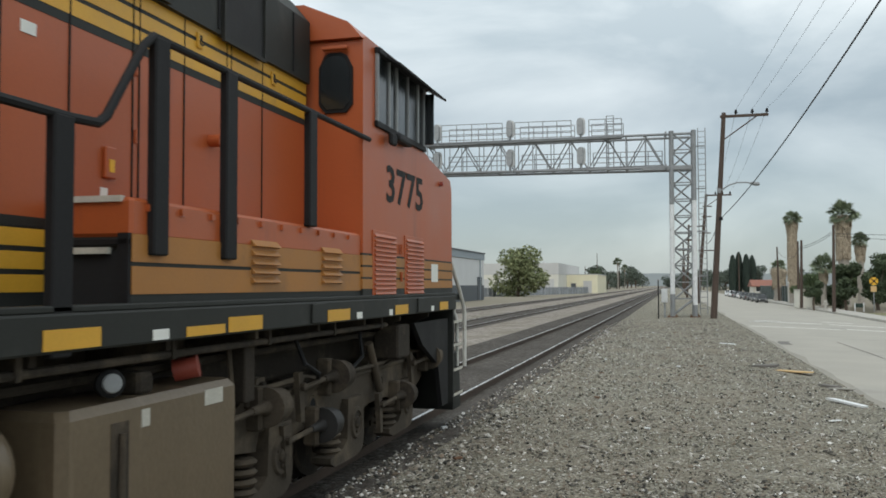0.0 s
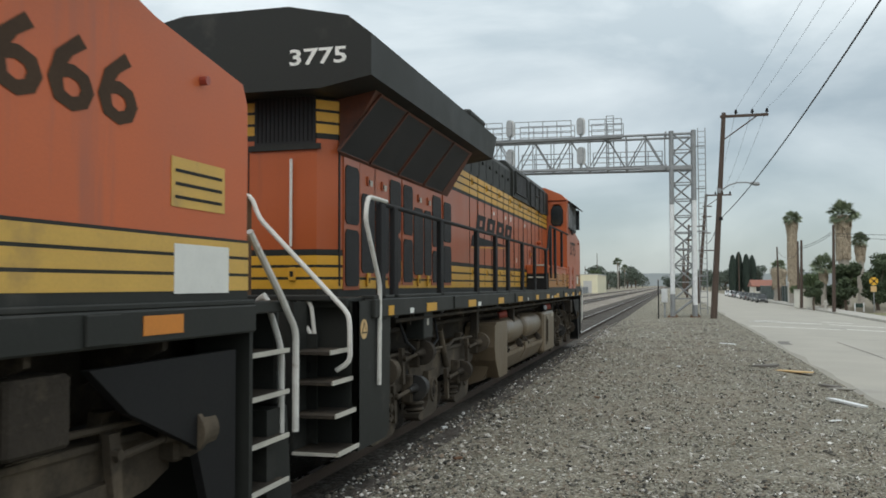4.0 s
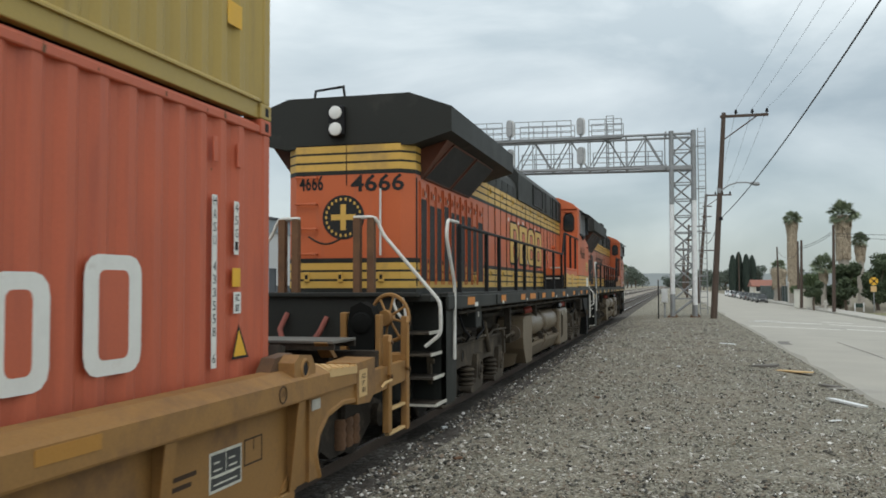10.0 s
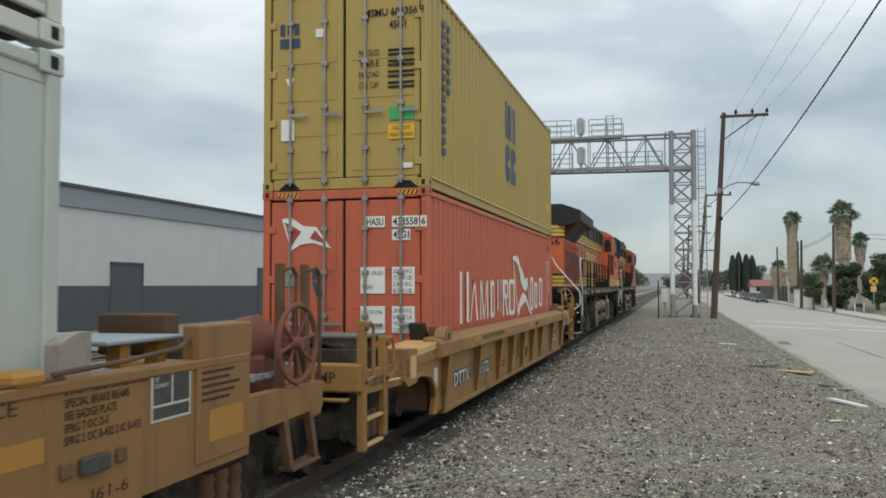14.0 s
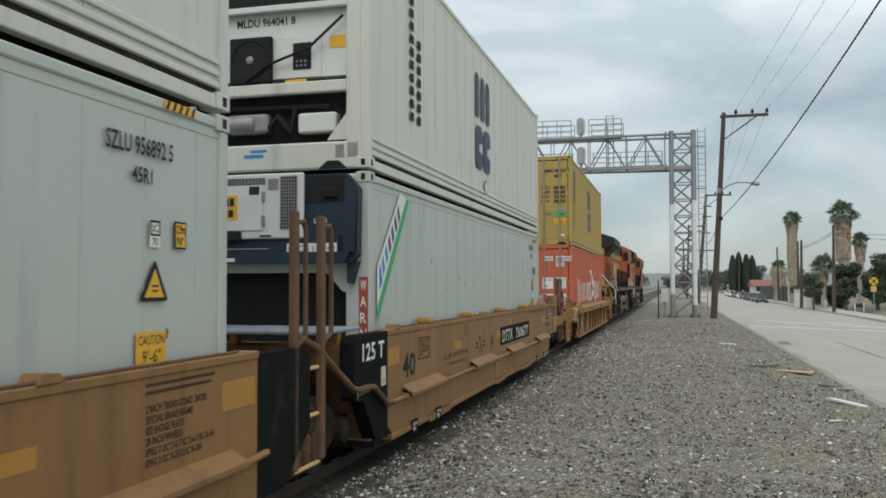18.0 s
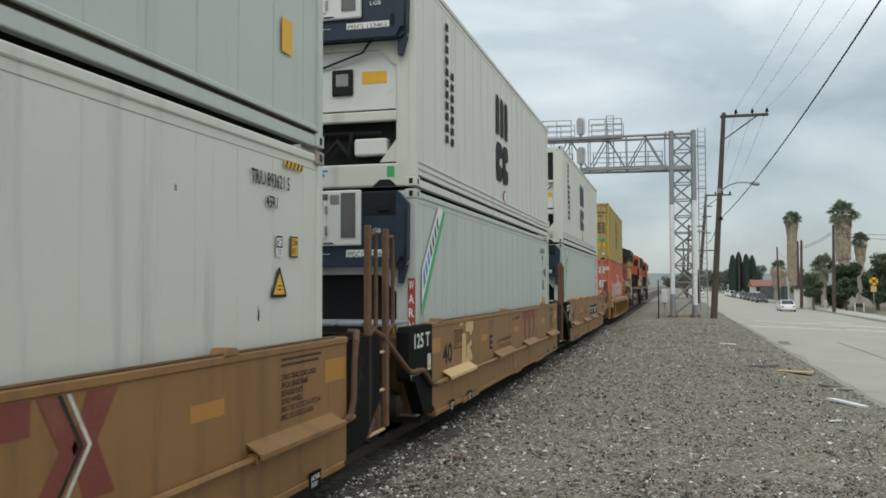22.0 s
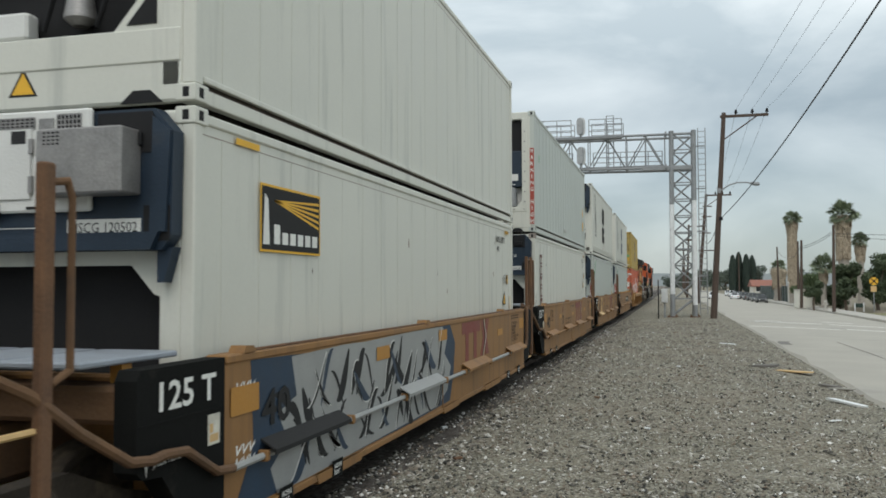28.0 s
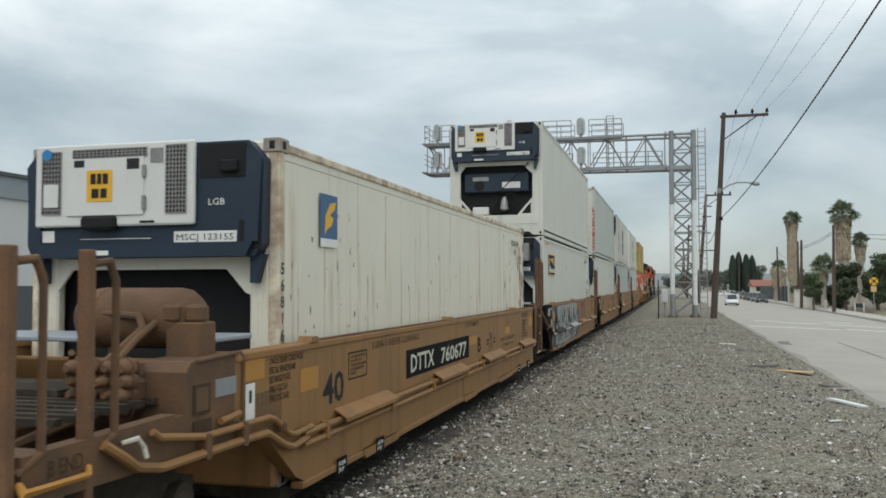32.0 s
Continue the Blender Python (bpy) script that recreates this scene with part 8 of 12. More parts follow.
        for k in range(8):
            for sx in (-1, 1):
                part("bolt", Mb().cyl((sx * 0.98, y - 0.03, 0.72 + 0.24 * k), (sx * 0.98, y - 0.01, 0.72 + 0.24 * k), 0.018, 6), M_BARE, fr)
        part("back_panel", Mb().box(-0.92, 0.92, y + 0.20, y + 0.22, 0.58, 2.7), M_COVER, c)
        nav = part("fan_unit", Mb().box(-0.91, 0.91, y + 0.04, y + 0.20, 1.08, 1.95, 0.02), M_NAVY, c, "navy fan unit with dark round opening")
        part("fan_ring", Mb().lathe((-0.32, y + 0.045, 1.45), (-0.32, y + 0.02, 1.45), [(0, 0.28), (0.025, 0.28), (0.026, 0.25), (0.004, 0.24), (0.004, 0.10)], 28), M_BLACK, nav)
        part("fan_opening", Mb().lathe((-0.32, y + 0.042, 1.45), (-0.32, y + 0.034, 1.45), [(0, 0.24), (0.006, 0.24)], 24), M_SHADEBLACK, nav)
        part("fan_hub", Mb().lathe((-0.32, y + 0.04, 1.45), (-0.32, y + 0.0, 1.45), [(0, 0.10), (0.03, 0.09), (0.04, 0.05)], 16), M_NAVY, nav)
        part("name_plate", Mb().box(0.31, 0.81, y + 0.03, y + 0.04, 1.23, 1.39), M_COVER, nav)
        part("small_sticker", Mb().box(-0.10, -0.02, y + 0.034, y + 0.04, 1.14, 1.24).box(0.36, 0.46, y + 0.034, y + 0.04, 1.12, 1.17).box(0.52, 0.74, y + 0.034, y + 0.04, 1.13, 1.145), M_WHITEMARK, nav)
        # near-black block fills the opening above the fan unit
        part("upper_cowl", Mb().box(-0.91, 0.91, y + 0.10, y + 0.2, 1.95, 2.7), M_SHADEBLACK, c)
        part("canister", Mb().lathe((0.67, y + 0.12, 0.62), (0.67, y + 0.12, 1.08), [(0, 0.10), (0.42, 0.10), (0.46, 0.06)], 16), M_GALV, c)
        part("junction_box", Mb().box(-0.82, -0.36, y + 0.02, y + 0.18, 0.62, 0.86, 0.02), M_COVER, c)
        part("compressor", Mb().lathe((0.25, y + 0.14, 0.62), (0.25, y + 0.14, 1.02), [(0, 0.05), (0.03, 0.10), (0.15, 0.07), (0.3, 0.09), (0.4, 0.04)], 12), M_BLACK, c)
        part("unit_pipe", Mb().tube([(0.35, y + 0.1, 0.62), (0.38, y + 0.06, 0.85), (0.46, y + 0.08, 1.1)], 0.02, 6).tube([(-0.85, y + 0.06, 0.9), (-0.6, y + 0.04, 0.98), (-0.3, y + 0.06, 0.92), (-0.25, y + 0.1, 0.62)], 0.014, 6), M_SHADEBLACK, c)
    if style == "reefer":
        fan = part("fan_square", Mb().box(-0.48, 0.03, y + 0.03, y + 0.10, 1.01, 1.53, 0.01), M_SHADEBLACK, c)
        part("fan_ring", Mb().torus((-0.225, y + 0.028, 1.27), (0, 1, 0), 0.22, 0.008, 28, 5), M_BLACK, fan)
        part("fan_hub", Mb().lathe((-0.225, y + 0.04, 1.27), (-0.225, y + 0.01, 1.27), [(0, 0.05), (0.02, 0.045), (0.03, 0.02)], 12), M_BARE, fan)
        dr = part("control_door", Mb().box(0.06, 0.62, y + 0.085, y + 0.10, 1.05, 1.52, 0.008), M_COVER, c)
        kp = part("keypad", Mb().box(0.28, 0.50, y + 0.075, y + 0.088, 1.14, 1.44, 0.008), M_BLACK, dr)
        for a in range(3):
            for b in range(2):
                part("key", Mb().box(0.32 + a * 0.05, 0.345 + a * 0.05, y + 0.072, y + 0.076, 1.17 + b * 0.05, 1.195 + b * 0.05), M_BARE, kp)
        part("display", Mb().box(0.31, 0.47, y + 0.072, y + 0.076, 1.29, 1.41), M_SHADEBLACK, kp)
        end_text("box_code", "MLDU 964041 8", -0.42, 1.66, 0.72, 0.10, y + 0.097, M_DARKMARK, c)
        part("fan_deck", Mb().box(-W + 0.24, W - 0.24, y + 0.10, y + 0.22, 1.05, 2.70), M_COVER, c)
        part("yellow_notice", Mb().box(0.72, 0.90, y + 0.094, y + 0.10, 1.36, 1.50), M_YELMARK, c)
        part("yellow_notice", Mb().box(0.18, 0.44, y + 0.094, y + 0.10, 1.0, 1.035), M_YELMARK, c)
        # near-black block fills the upper opening of the white end
        part("upper_cowl", Mb().box(-0.95, 0.95, y + 0.02, y + 0.10, 1.86, 2.72, 0.02), M_SHADEBLACK, c)
        part("cowl_frame", Mb().box(-0.95, 0.95, y + 0.0, y + 0.06, 1.80, 1.87, 0.01), M_COVER, c)
        part("cable", Mb().tube([(0.9, y + 0.03, 1.7), (0.5, y + 0.0, 1.35), (0.0, y + 0.02, 1.2), (-0.3, y + 0.02, 1.0)], 0.015, 6), M_BLACK, c)
# ---- marks on the boxes ----
def block_emblem(c, y0, z0, k, x, material):
    """Three rounded uprights over two rounded blocks with slots: a carrier's emblem as plain shapes."""
    for i in range(3):
        part("emblem_block", Mb().prism([(y0 + i * 0.42 * k, z0 + 0.86 * k), (y0 + (i * 0.42 + 0.26) * k, z0 + 0.86 * k), (y0 + (i * 0.42 + 0.26) * k, z0 + 1.50 * k), (y0 + (i * 0.42 + 0.18) * k, z0 + 1.58 * k), (y0 + i * 0.42 * k, z0 + 1.58 * k)], x, x + 0.003, "x"), material, c, "dark painted emblem block")
    for i in range(2):
        a = y0 + i * 0.62 * k
        part("emblem_block", Mb().prism([(a + 0.08 * k, z0), (a + 0.44 * k, z0), (a + 0.52 * k, z0 + 0.1 * k), (a + 0.52 * k, z0 + 0.26 * k), (a + 0.26 * k, z0 + 0.30 * k), (a + 0.26 * k, z0 + 0.42 * k), (a + 0.52 * k, z0 + 0.46 * k), (a + 0.52 * k, z0 + 0.62 * k), (a + 0.44 * k, z0 + 0.72 * k), (a + 0.08 * k, z0 + 0.72 * k), (a, z0 + 0.6 * k), (a, z0 + 0.12 * k)], x, x + 0.003, "x"), material, c, "dark painted emblem block")


def hazard(c, x0, x1, z0, z1, y):
    h = part("hazard_strip", Mb().box(x0, x1, y - 0.003, y, z0, z1), M_YELMARK, c, "black and yellow hazard strip")
    n = 5
    for i in range(n):
        a = x0 + (x1 - x0) * i / n
        w = (x1 - x0) / n * 0.45
        part("hazard_bar", Mb().prism([(a, z0), (a + w, z0), (a + w + 0.03, z1), (a + 0.03, z1)], y - 0.005, y - 0.003, "y"), M_DARKMARK, h)


def decorate_red(c):
    x = 1.2002
    # white strokes of a painted name, as plain bars and rings
    def lozenge(y0, y1, a, b, r):
        pts = []
        for cx, cz, t0 in ((y1 - r, a + r, -90), (y1 - r, b - r, 0), (y0 + r, b - r, 90), (y0 + r, a + r, 180)):
            pts += [(cx + r * math.cos(math.radians(t0 + 30 * q)), cz + r * math.sin(math.radians(t0 + 30 * q))) for q in range(4)]
        return pts
    def stroke(a0, a1, b0, b1, z0, z1):
        m = (z0 + z1) / 2
        part("painted_stroke", Mb().prism([(a0, z0), (a1, z0), (a1 * 0.5 + b1 * 0.5 - 0.012, m), (b1, z1), (b0, z1), (a0 * 0.5 + b0 * 0.5 + 0.012, m)], x, x + 0.003, "x"), M_WHITEMARK, c, "white painted stroke")
    for q in ((-4.28, -4.14, -4.28, -4.15, 0.98, 1.78), (-3.84, -3.67, -3.85, -3.68, 0.98, 1.78), (-3.59, -3.54, -3.30, -3.22, 0.98, 1.67), (-3.10, -2.99, -3.32, -3.22, 0.98, 1.67),
              (-2.82, -2.76, -2.82, -2.75, 0.98, 1.66), (-2.58, -2.49, -2.80, -2.70, 0.98, 1.66), (-2.56, -2.50, -2.30, -2.24, 0.98, 1.66), (-2.27, -2.17, -2.30, -2.19, 0.98, 1.66),
              (-1.97, -1.90, -1.98, -1.91, 0.98, 1.66), (-1.36, -1.27, -1.36, -1.26, 1.10, 1.67), (-1.03, -0.98, -1.03, -0.97, 1.05, 1.67), (-0.83, -0.70, -0.84, -0.70, 0.98, 1.68), (-0.42, -0.25, -0.62, -0.50, 0.98, 1.30)):
        stroke(*q)
    for y0, y1, z0, z1, t in ((-1.91, -1.63, 0.98, 1.66, 0.06), (-0.70, -0.28, 1.30, 1.68, 0.10), (-0.16, 0.48, 0.97, 1.69, 0.13), (2.46, 2.92, 0.99, 1.76, 0.12), (3.10, 3.55, 1.02, 1.64, 0.13), (3.82, 4.36, 1.05, 1.75, 0.13)):
        g = part("painted_ring", Mb().prism(lozenge(y0, y1, z0, z1, 0.12), x, x + 0.003, "x"), M_WHITEMARK, c, "white painted rounded block")
        part("ring_gap", Mb().prism(lozenge(y0 + t, y1 - t, z0 + 0.09, z1 - 0.09, 0.05), x + 0.003, x + 0.005, "x"), M_CRED, g)
    # flying flag emblem
    part("flag_emblem", Mb().prism([(0.25, 2.13), (0.38, 2.17), (0.74, 2.19), (1.02, 2.11), (1.18, 1.96), (1.47, 1.87), (1.78, 1.70), (2.12, 1.75), (2.12, 1.57), (1.88, 1.43), (1.58, 1.48), (1.22, 1.64), (1.10, 1.83), (0.92, 1.97), (0.64, 2.06), (0.31, 2.08)], x, x + 0.003, "x"), M_WHITEMARK, c, "white painted flag shape")
    part("flag_emblem", Mb().prism([(0.81, 0.87), (0.86, 1.02), (0.97, 1.17), (1.23, 1.32), (1.51, 1.42), (1.88, 1.34), (2.08, 1.25), (2.39, 1.07), (2.73, 0.85), (2.29, 0.97), (1.88, 1.21), (1.48, 1.15), (1.19, 1.11), (1.00, 0.98)], x, x + 0.003, "x"), M_WHITEMARK, c, "white painted flag shape")
    part("flag_line", Mb().prism([(0.25, 2.12), (0.31, 2.12), (0.55, 1.70), (0.86, 1.02), (0.81, 1.0), (0.50, 1.66)], x, x + 0.003, "x"), M_WHITEMARK, c)
    part("flag_line", Mb().prism([(2.09, 1.62), (2.14, 1.66), (2.28, 1.36), (2.75, 0.85), (2.68, 0.87), (2.22, 1.36)], x, x + 0.003, "x"), M_WHITEMARK, c)
    st = part("code_strip", Mb().box(x, x + 0.003, 5.20, 5.27, 0.98, 2.22), M_WHITEMARK, c, "white vertical code strip")
    for i, ch in enumerate("HASU 433558 6"):
        if ch != " ":
            side_text("box_code", ch, 5.213, 2.145 - i * 0.094, 0.044, 0.066, x + 0.0045, M_DARKMARK, st)
    st = part("code_strip", Mb().box(x, x + 0.003, 5.52, 5.59, 1.80, 2.20), M_WHITEMARK, c, "white vertical code strip")
    for i, ch in enumerate("45G1"):
        side_text("box_code", ch, 5.533, 2.12 - i * 0.096, 0.044, 0.066, x + 0.0045, M_DARKMARK, st)
    part("sticker", Mb().box(x, x + 0.003, 5.50, 5.62, 1.56, 1.70), M_YELMARK, c)
    ic = part("rail_sticker", Mb().box(x, x + 0.003, 5.52, 5.63, 1.36, 1.52), M_WHITEMARK, c, "white railway sticker")
    side_text("sticker_text", "IC\n81", 5.545, 1.375, 0.06, 0.13, x + 0.0045, M_DARKMARK, ic)
    wt = part("warning_triangle", Mb().prism([(5.50, 1.02), (5.76, 1.02), (5.60, 1.28)], x, x + 0.003, "x"), M_DARKMARK, c, "yellow warning triangle with dark border")
    part("triangle_face", Mb().prism([(5.525, 1.04), (5.72, 1.04), (5.60, 1.235)], x + 0.003, x + 0.0045, "x"), M_YELMARK, wt)
    for y in (5.23, 5.58):
        part("handle_slot", Mb().box(x, x + 0.012, y - 0.03, y + 0.03, 2.46, 2.64, 0.006), M_CRED, c)
    rnd = random.Random(31)
    for i in range(34):
        a, z, q, t = rnd.uniform(-5.8, 5.8), rnd.choice((2.80, 2.79, rnd.uniform(0.4, 2.7))), rnd.uniform(0.008, 0.022), rnd.uniform(0.4, 3.0)
        part("rust_fleck", Mb().prism([(a, z), (a + q, z - q * 0.6), (a + q * 1.4, z + q * t * 0.6), (a + q * 0.4, z + q * t)], x - 0.001 if z < 2.75 else 1.2105, x + 0.0012 if z < 2.75 else 1.2125, "x"), M_RUST, c)
    # door end
    y = -6.096 + 0.012
    for a, b, z0, z1, txt, tw in ((0.32, 0.60, 2.36, 2.51, "HASU", 0.24), (0.70, 1.08, 2.36, 2.51, "433558", 0.35), (1.10, 1.19, 2.36, 2.51, "6", 0.06), (0.70, 0.96, 2.18, 2.33, "45G1", 0.22)):
        p = part("code_plate", Mb().box(a, b, y - 0.006, y - 0.002, z0, z1), M_WHITEMARK, c, "white code plate")
        end_text("box_code", txt, a + (b - a - tw) / 2, z0 + 0.025, tw, z1 - z0 - 0.05, y - 0.008, M_DARKMARK, p)
    for z0, t1, t2, t3, t4, t5, t6 in ((1.46, "MAX. GROSS", "TARE", "32.500 KG.", "71.650 LB.", "3.860 KG.", "8.510 LB."), (0.93, "MAX.PAYLOAD", "CU.CAP.", "28.640 KG.", "63.140 LB.", "76.4 CU.M", "2.700 CU.FT")):
        p = part("data_plate", Mb().box(0.25, 0.60, y - 0.006, y - 0.002, z0, z0 + 0.36), M_WHITEMARK, c, "white data plate")
        end_text("data_text", t1, 0.27, z0 + 0.25, 0.30, 0.055, y - 0.008, M_DARKMARK, p)
        end_text("data_text", t2, 0.27, z0 + 0.06, 0.16, 0.055, y - 0.008, M_DARKMARK, p)
        q = part("data_plate", Mb().box(0.70, 1.02, y - 0.006, y - 0.002, z0, z0 + 0.36), M_WHITEMARK, c, "white data plate")
        for i, t in enumerate((t3, t4, t5, t6)):
            end_text("data_text", t, 0.72, z0 + 0.275 - i * 0.088, 0.27, 0.055, y - 0.008, M_DARKMARK, q)
    f = part("flag_emblem", Mb().prism([(-0.92, 2.50), (-0.78, 2.52), (-0.6, 2.40), (-0.40, 2.38), (-0.18, 2.08), (-0.45, 2.16), (-0.64, 2.14), (-0.78, 2.05)], y - 0.006, y - 0.002, "y"), M_WHITEMARK, c, "white and red flag emblem")
    part("flag_field", Mb().prism([(-0.88, 2.46), (-0.62, 2.32), (-0.70, 2.22), (-0.77, 2.12)], y - 0.008, y - 0.006, "y"), M_REDMARK, f)
    part("flag_field", Mb().prism([(-0.42, 2.34), (-0.25, 2.14), (-0.50, 2.22)], y - 0.008, y - 0.006, "y"), M_REDMARK, f)
    part("blue_badge", Mb().box(-0.46, -0.34, y - 0.006, y - 0.002, 1.66, 1.78), M_BLUEMARK, c)
    part("worn_patch", Mb().box(-0.95, -0.66, y - 0.006, y - 0.002, 1.56, 1.74), M_CASTING, c, "scraped-off sticker patch")
    part("scrape", Mb().prism([(-0.46, 1.62), (-0.36, 1.62), (-0.28, 1.42), (-0.40, 1.42)], y - 0.006, y - 0.002, "y"), M_BLUEMARK, c)
    for a in (-0.98, 0.78):
        hazard(c, a, a + 0.30, 2.80, 2.86, y + 0.004)


def decorate_yellow(c):
    block_emblem(c, -0.45, 0.75, 1.0, 1.2002, M_BLUEMARK)
    for i in range(13):
        part("vertical_mark", Mb().box(1.2002, 1.203, -5.30, -5.10, 0.55 + i * 0.155, 0.65 + i * 0.155), M_BLUEMARK, c)
        if i > 5:
            part("vertical_mark", Mb().box(1.2002, 1.203, -4.98, -4.84, 0.55 + i * 0.155, 0.65 + i * 0.155), M_BLUEMARK, c)
    part("sticker", Mb().box(1.2002, 1.203, 5.4, 5.62, 0.62, 0.80), M_YELMARK, c)
    y = -6.096 + 0.012
    end_text("box_code", "MSMU 609356 3", 0.30, 2.36, 0.86, 0.11, y - 0.004, M_DARKMARK, c, "dark box code")
    end_text("box_code", "45G1", 0.66, 2.18, 0.24, 0.11, y - 0.004, M_DARKMARK, c)
    for i, t in enumerate(("MAX.GROSS", "TARE", "PAYLOAD", "CUB. CAP.")):
        end_text("data_text", t, 0.22, 1.82 - i * 0.15, 0.30, 0.09, y - 0.004, M_DARKMARK, c)
        for q in (0, 1):
            part("data_line", Mb().box(0.64, 1.02, y - 0.004, y - 0.001, 1.87 - i * 0.15 - q * 0.06, 1.90 - i * 0.15 - q * 0.06), M_DARKMARK, c)
    for i in range(3):
        part("emblem_block", Mb().box(-0.96 + i * 0.11, -0.89 + i * 0.11, y - 0.004, y - 0.001, 2.20, 2.36), M_BLUEMARK, c)
    part("emblem_block", Mb().box(-0.96, -0.82, y - 0.004, y - 0.001, 2.02, 2.15).box(-0.79, -0.66, y - 0.004, y - 0.001, 2.02, 2.15), M_BLUEMARK, c)
    part("paper_label", Mb().box(-0.42, -0.30, y - 0.004, y - 0.001, 2.14, 2.26).box(-0.94, -0.74, y - 0.004, y - 0.001, 0.70, 1.00), M_WHITEMARK, c)
    part("triangle_sticker", Mb().prism([(-0.88, 1.58), (-0.74, 1.58), (-0.81, 1.44)], y - 0.004, y - 0.001, "y"), M_WHITEMARK, c)
    part("green_sticker", Mb().box(0.66, 1.02, y - 0.004, y - 0.001, 0.92, 1.10), M_GREENMARK, c, "green notice sticker")
    p = part("caution_sticker", Mb().box(0.64, 1.02, y - 0.004, y - 0.001, 0.66, 0.86), M_YELMARK, c, "yellow caution sticker")
    end_text("caution_text", "CAUTION", 0.70, 0.78, 0.26, 0.055, y - 0.006, M_DARKMARK, p)
    end_text("caution_text", "HIGH TRAILER", 0.66, 0.69, 0.34, 0.055, y - 0.006, M_DARKMARK, p)
    part("paper_label", Mb().box(0.86, 0.99, y - 0.004, y - 0.001, 0.26, 0.33), M_WHITEMARK, c)
    for a in (-0.98, 0.72):
        hazard(c, a, a + 0.30, 2.80, 2.86, y + 0.004)
        part("fork_notch", Mb().prism([(a + 0.0, 0.0), (a + 0.34, 0.0), (a + 0.24, 0.09), (a + 0.10, 0.09)], y + 0.002, y + 0.012, "y"), M_SHADEBLACK, c)


def slanted_strip(c):
    x = 1.208
    b = part("emblem_strip", Mb().prism([(-5.82, 1.24), (-4.62, 2.70), (-4.98, 2.76), (-5.82, 1.86)], x, x + 0.003, "x"), M_WHITEMARK, c, "white slanted emblem strip with blue and green shapes")
    part("strip_edge", Mb().prism([(-5.82, 1.24), (-4.62, 2.70), (-4.74, 2.72), (-5.82, 1.42)], x + 0.003, x + 0.005, "x"), M_GREENMARK, b)
    for i in range(7):
        t = 0.08 + i * 0.115
        yy, zz = -5.82 + 0.98 * t, 1.62 + 1.08 * t
        part("strip_block", Mb().prism([(yy + 0.02, zz - 0.06), (yy + 0.08, zz + 0.02), (yy + 0.0, zz + 0.17), (yy - 0.04, zz + 0.08)] if i else [(yy, zz - 0.1), (yy + 0.1, zz), (yy + 0.02, zz + 0.2), (yy - 0.02, zz + 0.1)], x + 0.003, x + 0.005, "x"), M_CYANMARK if i < 3 else M_BLUEMARK, b)


def warn_strip(c, z0, z1, text):
    y = -6.096
    p = part("warning_strip", Mb().box(1.10, 1.20, y - 0.004, y + 0.01, z0, z1), M_REDMARK, c, "red vertical warning strip")
    n = len(text)
    for i, ch in enumerate(text):
        h = (z1 - z0) / n
        if ch == " ":
            continue
        end_text("warning_text", ch, 1.115 if ch != "I" else 1.14, z1 - (i + 0.82) * h, 0.07 if ch != "I" else 0.018, h * 0.64, y - 0.006, M_WHITEMARK, p)
    part("warning_strip", Mb().box(-1.20, -1.10, y - 0.004, y + 0.01, z0, z1), M_REDMARK, c)


